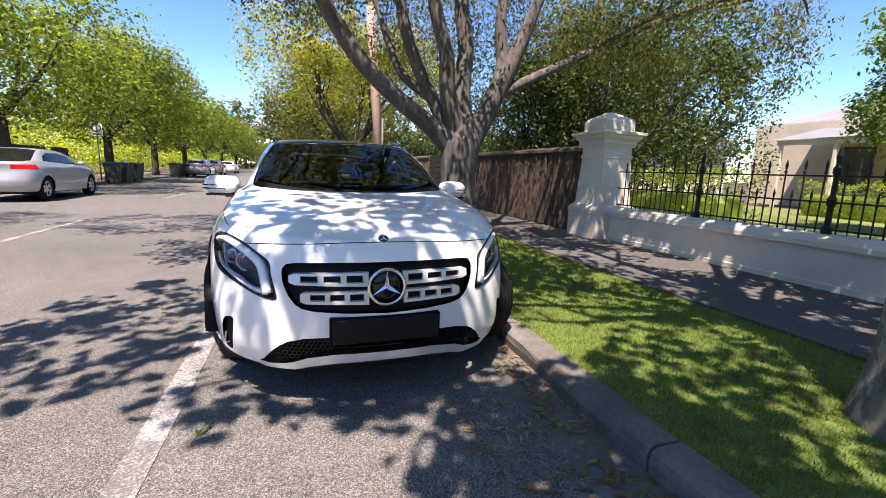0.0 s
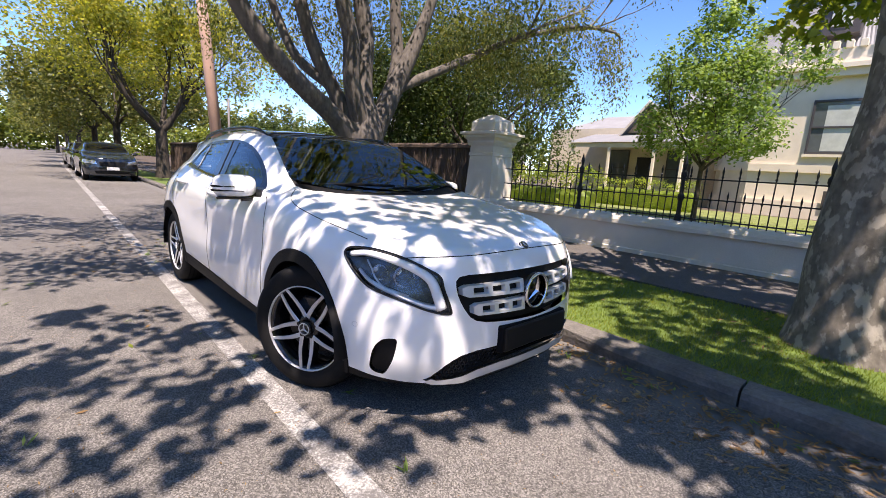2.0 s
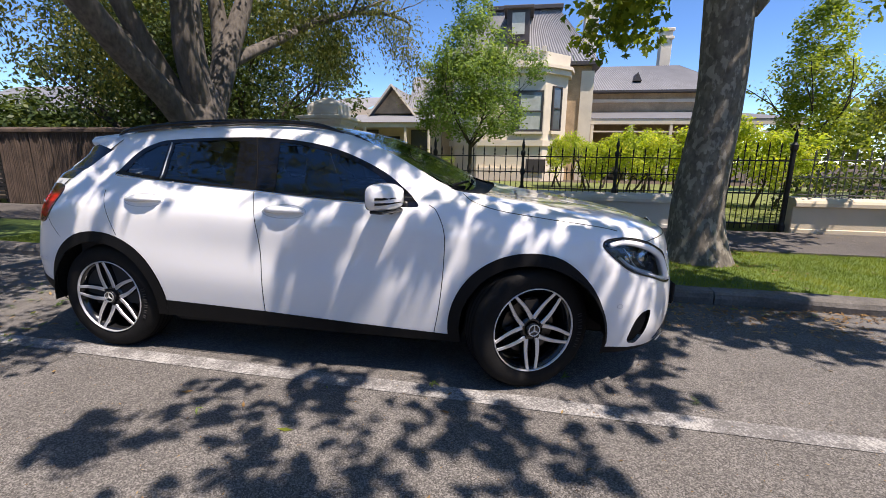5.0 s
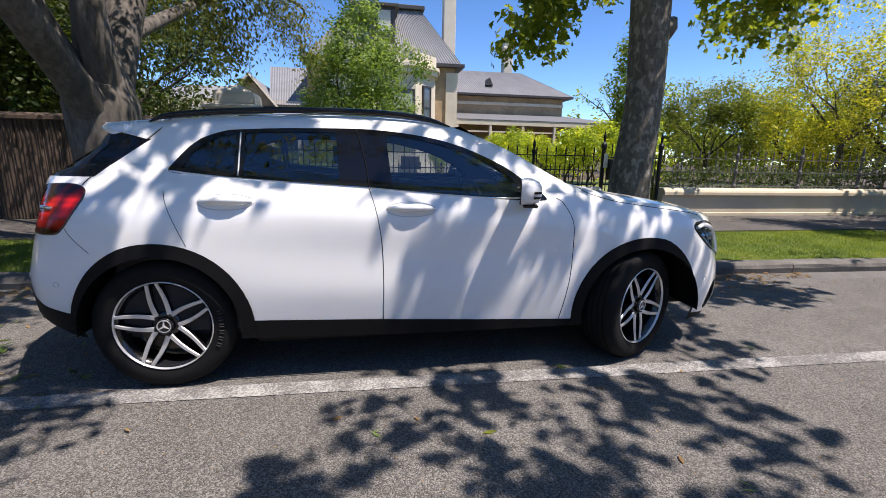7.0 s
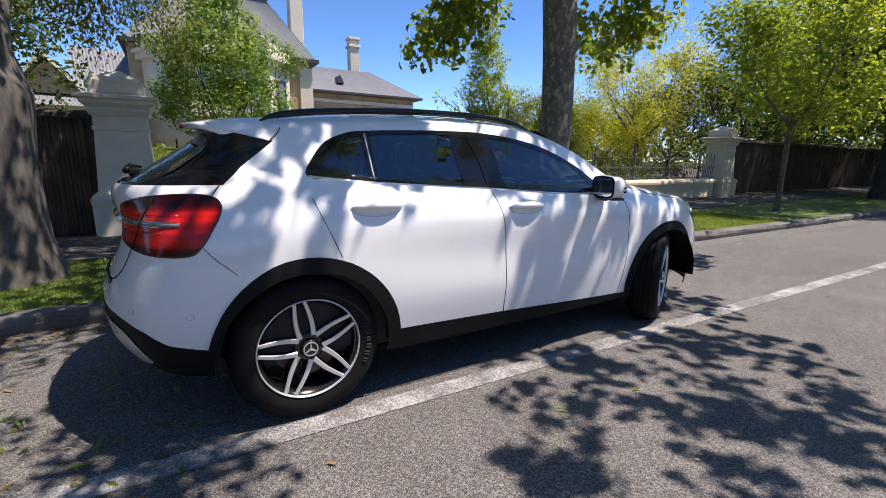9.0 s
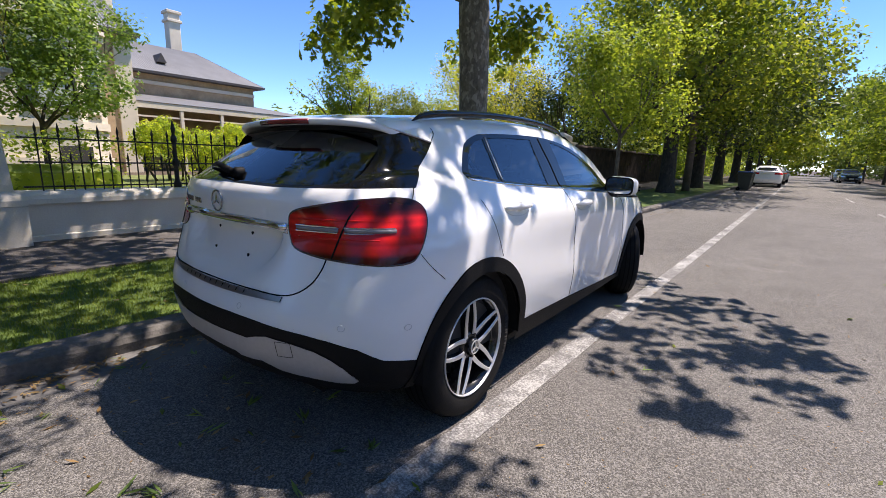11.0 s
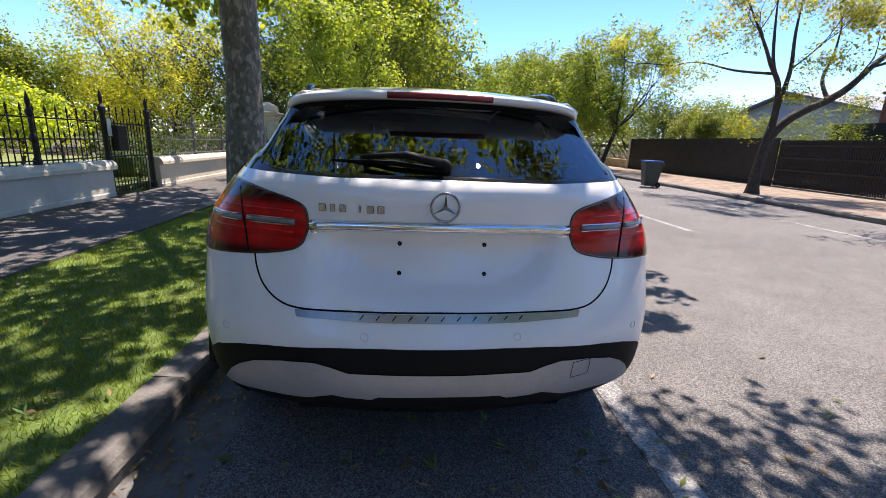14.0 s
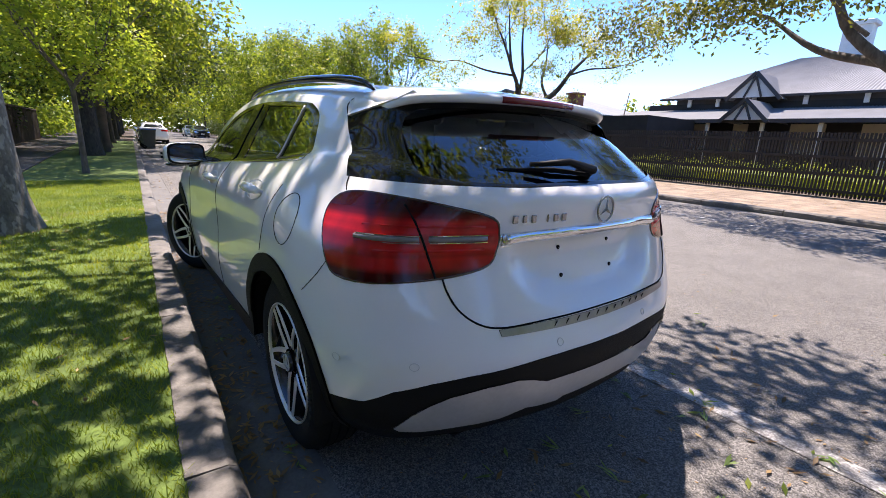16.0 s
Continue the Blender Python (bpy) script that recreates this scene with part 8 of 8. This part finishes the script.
treeline("far_trees", ((36, -100, 0), (40, -40, 0), (34, -20, 0)), 5.0, 2.0, M_LEAF_PLANE, "trees behind the villa's garden", 205, 500, 0.45)
treeline("far_trees", ((34, 110, 0), (30, 50, 0), (24, 22, 0)), 6.0, 2.5, M_LEAF_DEEP, "trees behind the neighbouring gardens", 206, 600, 0.4)
treeline("far_trees", ((-13.5, 110, 0), (-14.5, 60, 0), (-14.5, 12, 0)), 2.6, 0.5, M_LEAF_LIME, "garden hedges along the far footpath", 207, 520, 0.25)
treeline("far_trees", ((-14.5, -100, 0), (-15.0, -60, 0), (-15.0, -30, 0)), 2.8, 0.6, M_LEAF_DEEP, "garden hedges along the far footpath", 208, 420, 0.3)
treeline("far_trees", ((5.5, -100, 0), (5.8, -60, 0), (5.8, -34, 0)), 3.2, 0.6, M_LEAF_FRESH, "garden hedges along the footpath", 209, 360, 0.3)

# ---- grass and litter ----
grass("verge_grass", 1.2, 3.0, -7, 7, 0.105, 108000, "short dappled green verge grass", 301)
grass("lawn_grass", 5.2, 13.0, -5, 7, 0.22, 22000, "mown lawn grass", 302, 0.06)
litter("leaf_litter", ((0.80, 1.04, -3.2, 4.8, 0.0, 1500), (0.35, 0.9, -2.6, -0.9, 0.0, 420), (-1.6, 0.9, 3.3, 5.6, 0.0, 240), (0.6, 1.0, -14, -3, -0.004, 300), (-3.5, 0.8, -4, 6, 0.0, 90), (1.2, 3.0, -4, 6, 0.125, 160), (3.0, 4.7, -6, 5, 0.13, 160), (-13, -9.2, -10, 10, 0.10, 2200), (-8.9, -8.2, -10, 10, 0.0, 300), (1.7, 3.0, -3.0, -1.2, 0.12, 160)), "dry brown leaves and twigs along the gutter", 303, M_DRY, 0.027)
litter("road_grit", ((-3.4, 0.75, -3.2, 5.0, -0.002, 3200), (0.2, 0.95, -3.5, 4.6, -0.002, 900)), "pale grit and crumbs of bark on the road", 305, M_DRY, 0.0075)
litter("leaf_litter", ((-1.0, 1.0, 3.2, 5.2, 0.0, 26), (-2.6, -1.0, -1.5, 4.5, 0.0, 10)), "fresh green fallen leaves on the road", 304, M_LEAF_PLANE, 0.034)



def sprigs(seed):
    """Small fallen sprigs of narrow leaves."""
    g = thing("fallen_sprigs", "pale green fallen sprigs of narrow leaves", "leaf litter", kind="stuff")
    r = np.random.default_rng(seed)
    quads = []
    for x0, x1, y0, y1, z, n in ((-1.0, 0.9, 3.0, 4.8, 0.0, 44), (0.7, 1.03, -2.5, 4.6, 0.0, 34), (1.3, 2.9, -3.0, 4.6, 0.125, 22), (-3.2, 0.6, -3.0, 3.6, 0.0, 12)):
        for _ in range(n):
            at, turn = np.array((r.uniform(x0, x1), r.uniform(y0, y1), z + 0.008)), r.uniform(0, 6.283)
            for k in range(int(r.integers(2, 6))):
                a = turn + r.normal(0, 0.5)
                s = r.uniform(0.022, 0.045)
                ax, w = np.array((math.cos(a), math.sin(a), r.uniform(0, 0.3))), np.array((-math.sin(a), math.cos(a), 0.2))
                p = at + ax * s * 0.8 + np.array((r.normal(0, 0.008), r.normal(0, 0.008), 0.001 * k))
                quads.append([p - ax * s, p - w * s * 0.16, p + ax * s, p + w * s * 0.16])
    leaf_mesh("sprig_leaves", np.array(quads), M_LEAF_PEAR, g)["kind"] = "stuff"


sprigs(306)

# ---- parked cars in the distance ----


def other_car(at, turn, paint, label, sedan=False, plate_rear=True):
    c = np.array(LINES, float)
    if sedan:
        for li, dz in ((6, 0.0), (7, 0.0), (8, 0.0), (9, 0.0), (10, 0.0)):
            f = (li - 5) / 5
            for st, y, z in ((11, 2.62, 1.02 + 0.26 * f), (12, 2.95, 1.03 + 0.05 * f), (13, 3.15, 1.04), (14, 3.30, 1.04), (15, 3.36, 1.04), (16, 3.38, 1.04)):
                c[li, st, 1] = y - 0.10 * f if st > 11 else c[li, st, 1] - 0.12 * f
                c[li, st, 2] = z
        c[:, :, 2] *= 0.965
        c[:, 10:, 1] += 0.12
    g = np.transpose(c, (1, 0, 2))
    flip = np.array((-1, 1, 1))
    g = np.transpose(smooth_rows(g, 4, g[1] * flip, g[-2] * flip), (1, 0, 2))
    g = smooth_rows(g, 3, g[0] + (g[0] - g[1]) * 0.5, g[-2] * flip)
    ps = grid_faces(g)
    v = thing("parked_car", label, "car", at, group="parked cars in the street", turn=turn)
    ry = 2.82 if sedan else 2.70
    so = lambda cc, n: cc[0] > 0.5
    _, ps = cut(ps, circle(0.03, 0.325, 0.37, 24), SIDE, so)
    _, ps = cut(ps, circle(ry, 0.335, 0.37, 24), SIDE, so)
    k = 0.965 if sedan else 1.0
    end = 2.55 if sedan else 2.64
    win, ps = cut(ps, ((end, 1.12 * k), (end - 0.13, 1.26 * k), (2.2, 1.34 * k), (1.6, 1.352 * k), (1.13, 1.27 * k), (0.80, 1.1 * k), (0.76, 1.01 * k), (1.6, 1.05 * k), (2.3, 1.095 * k)), SIDE, lambda cc, n: cc[0] > 0.45)
    scr, ps = cut(ps, ((-0.05, 0.42), (0.62, 0.45), (0.67, 0.55), (0.60, 0.92), (0.56, 1.12), (-0.05, 1.16)), TOP, lambda cc, n: cc[2] > 0.98 and cc[1] < 2.2)
    if sedan:
        rear, ps = cut(ps, ((-0.05, 2.35), (0.5, 2.37), (0.56, 2.85), (0.40, 2.95), (-0.05, 2.97)), TOP, lambda cc, n: cc[2] > 1.03)
    else:
        rear, ps = cut(ps, ((-0.05, 1.09), (0.57, 1.10), (0.48, 1.30), (-0.05, 1.33)), FRONT, lambda cc, n: cc[1] > 2.78)
    lamp_r, ps = cut(ps, ((0.42, 0.86), (0.95, 0.86), (0.95, 0.99), (0.42, 0.97)), FRONT, lambda cc, n: cc[1] > 3.0 + (0.1 if sedan else 0))
    lamp_f, ps = cut(ps, ((0.45, 0.62), (0.9, 0.66), (0.9, 0.80), (0.5, 0.74)), FRONT, lambda cc, n: cc[1] < -0.3)
    gr, ps = cut(ps, ((-0.05, 0.74), (0.42, 0.72), (0.36, 0.55), (-0.05, 0.55)), FRONT, lambda cc, n: cc[1] < -0.3)
    low, ps = cut(ps, ((0, 0.40), (0.55, 0.38), (0.5, 0.28), (-0.05, 0.28)), FRONT, lambda cc, n: cc[1] < -0.3)
    poly_mesh("body", ps, paint, v)
    poly_mesh("side_glass", win, M_GLOSS_BLACK, v, mirror=False)
    poly_mesh("side_glass", win, M_GLOSS_BLACK, v, mirror=True, both=False)
    poly_mesh("windscreen", scr, M_GLOSS_BLACK, v)
    poly_mesh("rear_window", rear, M_GLOSS_BLACK, v)
    poly_mesh("grille", gr, M_CLADDING, v)
    poly_mesh("intake", low, M_CLADDING, v)
    for right in (True, False):
        poly_mesh("tail_lamp", lamp_r, M_LAMP_RED, v, "red tail lamp", mirror=not right, both=right, push=0.004)
        poly_mesh("headlamp", lamp_f, M_LAMP_REFLECTOR, v, "clear headlamp", mirror=not right, both=right, push=0.004)
    for sx in (1, -1):
        for wy in (0.0, ry):
            w = new("wheel")
            w.parent = v
            w.matrix_local = pose(sx * 0.87, wy, 0.335, 0, 0, 0 if sx > 0 else 180)
            part("tyre", lathe(bmesh.new(), ((0.20, -0.20), (0.31, -0.20), (0.335, -0.16), (0.335, -0.04), (0.31, -0.005), (0.21, -0.01)), axis="x", seg=28), M_RUBBER, w, smooth=True)
            bm = lathe(bmesh.new(), ((0.215, -0.02), (0.205, -0.05), (0.05, -0.035), (0.001, -0.03)), axis="x", seg=28)
            part("rim", bm, M_SILVER, w)
            for q in range(6):
                a = math.pi * q / 3
                bm = tube(bmesh.new(), [(-0.042, 0.09 * math.cos(a), 0.09 * math.sin(a)), (-0.042, 0.18 * math.cos(a), 0.18 * math.sin(a))], (0.016, 0.03), 6, flat=0.5)
                part("rim_opening", bm, M_SEAM, w)
        bm = boxed(sx * 0.93 - 0.1, sx * 0.93 + 0.1, 0.74, 0.86, 0.96, 1.09, 0.03, 2)
        part("door_mirror", bm, paint, v, smooth=True)
    part("underbody", boxed(-0.7, 0.7, -0.6, 3.2, 0.2, 0.3), M_CLADDING, v)
    for y in (-0.885, 3.50 + (0.12 if sedan else 0)):
        part("number_plate", boxed(-0.19, 0.19, y - 0.008, y + 0.008, 0.42, 0.53), M_WHITE_PAINT, v, "plain number plate")
    return v


M_SILVER_PAINT = plain("silver_car_paint", (0.42, 0.43, 0.45), 0.3, metal=0.4, coat=1.0, vary=0.05)
M_DARK_PAINT = plain("dark_blue_car_paint", (0.02, 0.025, 0.032), 0.2, coat=1.0, vary=0.1)
M_GREY_PAINT = plain("grey_car_paint", (0.18, 0.185, 0.19), 0.3, metal=0.3, coat=1.0, vary=0.05)
other_car((-7.65, 14.9, 0), 180, M_SILVER_PAINT, "silver sedan parked at the far kerb", True)
other_car((0.59, 19.4, 0), 0, M_DARK_PAINT, "dark blue SUV parked ahead with headlamps facing")
other_car((0.83, 27.5, 0), 0, M_DARK_PAINT, "dark hatchback parked beyond the SUV")
other_car((1.02, 34.0, 0), 0, M_GREY_PAINT, "grey car parked along the kerb")
other_car((-7.6, 40, 0), 180, M_SILVER_PAINT, "silver car parked at the far kerb")
other_car((-7.6, 47, 0), 180, M_GREY_PAINT, "grey SUV parked at the far kerb")
other_car((-7.6, 58, 0), 180, M_PAINT, "white car parked far down the street")
other_car((-1.07, -36, 0), 0, M_PAINT, "white car parked far behind")
other_car((-1.31, -44, 0), 0, M_GREY_PAINT, "grey car parked far behind")
other_car((-1.55, -52, 0), 0, M_SILVER_PAINT, "silver car parked far behind")
other_car((-7.6, -58, 0), 180, M_DARK_PAINT, "dark car parked far behind")
other_car((-7.6, -66, 0), 180, M_SILVER_PAINT, "silver car parked far behind")

# ---- bins, poles, signs, gateways ----


def wheelie_bin(x, y, z, turn, lid, label, size=1.0):
    b = thing("wheelie_bin", label, "bin", (x, y, z), group="wheelie bins", turn=turn)
    b.scale = (size, size, size)
    rows, bm = [], bmesh.new()
    for h, w, d in ((0.06, 0.21, 0.24), (0.5, 0.245, 0.285), (0.92, 0.275, 0.33), (0.96, 0.29, 0.345), (1.0, 0.29, 0.345)):
        rows.append([bm.verts.new((sx * w, sy * d, h)) for sx, sy in ((-1, -1), (1, -1), (1, 1), (-1, 1))])
    for a, c in zip(rows, rows[1:]):
        for k in range(4):
            bm.faces.new((a[k], a[(k + 1) % 4], c[(k + 1) % 4], c[k]))
    bm.faces.new(rows[0][::-1])
    bmesh.ops.bevel(bm, geom=[e for e in bm.edges if abs(e.verts[0].co.z - e.verts[1].co.z) > 0.02], offset=0.03, segments=2, affect="EDGES")
    part("bin_body", bm, M_GREEN_BIN, b)
    bm = boxed(-0.30, 0.30, -0.37, 0.36, 1.0, 1.055, 0.025, 2)
    part("bin_lid", bm, lid, b)
    bm = tube(bmesh.new(), [(-0.25, 0.40, 0.93), (0.25, 0.40, 0.93)], 0.018, 8)
    part("bin_handle", bm, M_GREEN_BIN, b)
    for sx in (-1, 1):
        part("bin_wheel", lathe(bmesh.new(), ((0.02, -0.025), (0.10, -0.025), (0.10, 0.025), (0.02, 0.025)), (sx * 0.24, 0.24, 0.10), "x", 16), M_RUBBER, b)


wheelie_bin(-8.05, -9.2, 0, 80, M_BLUE_LID, "small green wheelie bin with blue lid at the far kerb", 0.82)
wheelie_bin(-7.95, -16.2, 0, 85, M_YELLOW_LID, "green wheelie bin with yellow lid at the far kerb")
for k in range(5):
    wheelie_bin(-8.75 + 0.08 * (k % 2), 23.0 + k * 0.85, 0, 95 - 3 * k, (M_BLUE_LID, M_BLUE_LID, M_GREEN_BIN, M_YELLOW_LID, M_BLUE_LID)[k], "wheelie bin in a row beside the far kerb")
for k in range(3):
    wheelie_bin(-8.7, 35 + k * 0.8, 0, 90, (M_GREEN_BIN, M_YELLOW_LID, M_BLUE_LID)[k], "wheelie bin by the far driveway")
for k in range(4):
    wheelie_bin(-0.30, -25.0 - k * 0.9, 0, 270, (M_BLUE_LID, M_GREEN_BIN, M_YELLOW_LID, M_YELLOW_LID)[k], "wheelie bin lined up along the kerb")


def pole(name, x, y, z, h, r0, r1, mat, label, lean=(0, 0)):
    p = thing(name, label, "pole", (x, y, z))
    part("shaft", tube(bmesh.new(), [(0, 0, -0.1), (lean[0] / 2, lean[1] / 2, h / 2), (lean[0], lean[1], h)], (r0, (r0 + r1) / 2, r1), 14), mat, p, smooth=True)
    return p


pole("utility_pole", 2.55, 12.4, 0.1, 8.5, 0.17, 0.13, M_POLE, "pink painted steel and concrete utility pole", (-0.5, 0.5))
pole("sign_post", 2.2, 10.6, 0.1, 2.6, 0.03, 0.03, M_IRON_PALE, "thin grey sign post on the verge")
pole("timber_pole", 1.55, -18.6, 0.1, 8.0, 0.17, 0.13, M_TIMBER, "weathered timber utility pole")
pole("timber_pole", -9.8, -31.8, 0.1, 8.0, 0.20, 0.15, M_TIMBER, "weathered timber utility pole on the far side", (-1.2, 0.0))
pole("aerial_mast", -20.5, -9.75, 0.1, 3.75, 0.04, 0.025, M_TIMBER, "thin leaning aerial mast behind the outbuilding", (-0.25, 0.35))
sp = pole("speed_sign", -9.6, 24.0, 0.1, 2.9, 0.03, 0.03, M_IRON_PALE, "grey backed road sign on a thin post")
part("sign_plate", boxed(-0.25, 0.25, -0.02, 0.0, 2.2, 2.85, 0.01), M_WHITE_PAINT, sp, "white rectangular road sign")
part("sign_ring", tube(bmesh.new(), [(0.18 * math.cos(a), -0.024, 2.6 + 0.18 * math.sin(a)) for a in (2 * math.pi * k / 24 for k in range(25))], 0.02, 6, caps=False), M_SEAM, sp)
part("sign_bar", boxed(-0.15, 0.15, -0.026, -0.021, 2.27, 2.33), M_SEAM, sp)


def gateway(y, h, w, mat):
    p = thing("gate_pier", "cream rendered gate pier in front of a garden", "pillar", (-13.4, y, 0.1), group="far gate piers")
    part("pier_shaft", boxed(-w, w, -w, w, 0, h, 0.02), mat, p)
    part("pier_cap", boxed(-w - 0.08, w + 0.08, -w - 0.08, w + 0.08, h, h + 0.14, 0.02), mat, p)


for y in (-27.2, -28.4, -32.0, -35.3):
    gateway(y, 1.75, 0.25, M_CREAM_PALE)
fw = thing("far_wall", "low stone wall and iron railing on the far side", "wall", kind="structure")
part("wall_body", boxed(-13.6, -13.3, -60, -20.6, 0.0, 0.6, 0.02), M_SANDSTONE, fw)
part("railing", boxed(-13.47, -13.43, -60, -20.6, 1.35, 1.40), M_IRON, fw)
part("fence_post", boxed(-13.3, -13.12, -20.62, -20.5, 0.1, 1.9, 0.01), M_CREAM_PALE, fw)
for k in range(130):
    part("railing_bar", boxed(-13.46, -13.44, -20.8 - k * 0.16, -20.785 - k * 0.16, 0.6, 1.5), M_IRON, fw)
nb = thing("neighbour_house", "low house with tiled roof behind garden trees", "house", (-24, 24, 0.1))
part("wall", boxed(-5, 5, -7, 7, 0, 3.2), M_CREAM, nb)
bm = bmesh.new()
prism(bm, ((-5.6, 3.1), (0, 5.6), (5.6, 3.1)), -7.5, 7.5, "y")
part("roof", bm, M_ROOF, nb)
nb = thing("neighbour_house", "pale cottage with iron roof among trees", "house", (22, 26, 0.1))
part("wall", boxed(-5, 5, -7, 7, 0, 3.2), M_CREAM, nb)
bm = bmesh.new()
prism(bm, ((-5.6, 3.1), (0, 5.4), (5.6, 3.1)), -7.5, 7.5, "y")
part("roof", bm, M_ROOF, nb)
ch = thing("brick_chimney", "square red brick chimney behind the black fence", "chimney", (-19.6, -11.9, 0.1))
part("shaft", boxed(-0.35, 0.35, -0.3, 0.3, 0, 3.65, 0.02), M_BRICK, ch)
part("chimney_cap", boxed(-0.42, 0.42, -0.37, 0.37, 3.65, 3.78, 0.02), M_BRICK, ch)
gh = thing("gabled_house", "pale grey gabled house behind the black fence", "house", (-24, -17.8, 0.1))
bm = bmesh.new()
prism(bm, ((-6.0, 0.0), (-6.0, 2.72), (0.0, 4.25), (6.0, 2.72), (6.0, 0.0)), -3.8, 3.8, "x")
part("wall", bm, M_PALE_WALL, gh)
for sy in (-1, 1):
    bm = bmesh.new()
    prism(bm, ((0.0, 4.27), (sy * 6.4, 2.64), (sy * 6.4, 2.76), (0.0, 4.39)), -4.1, 4.1, "x")
    bmesh.ops.recalc_face_normals(bm, faces=bm.faces)
    part("roof", bm, M_ROOF, gh)
sh = thing("shed", "dark flat-roofed outbuilding behind the fence", "shed", (-18, -8.0, 0.1))
part("wall", boxed(-2, 2, -3.0, 2.5, 0, 2.3), M_BLACK_FENCE, sh)
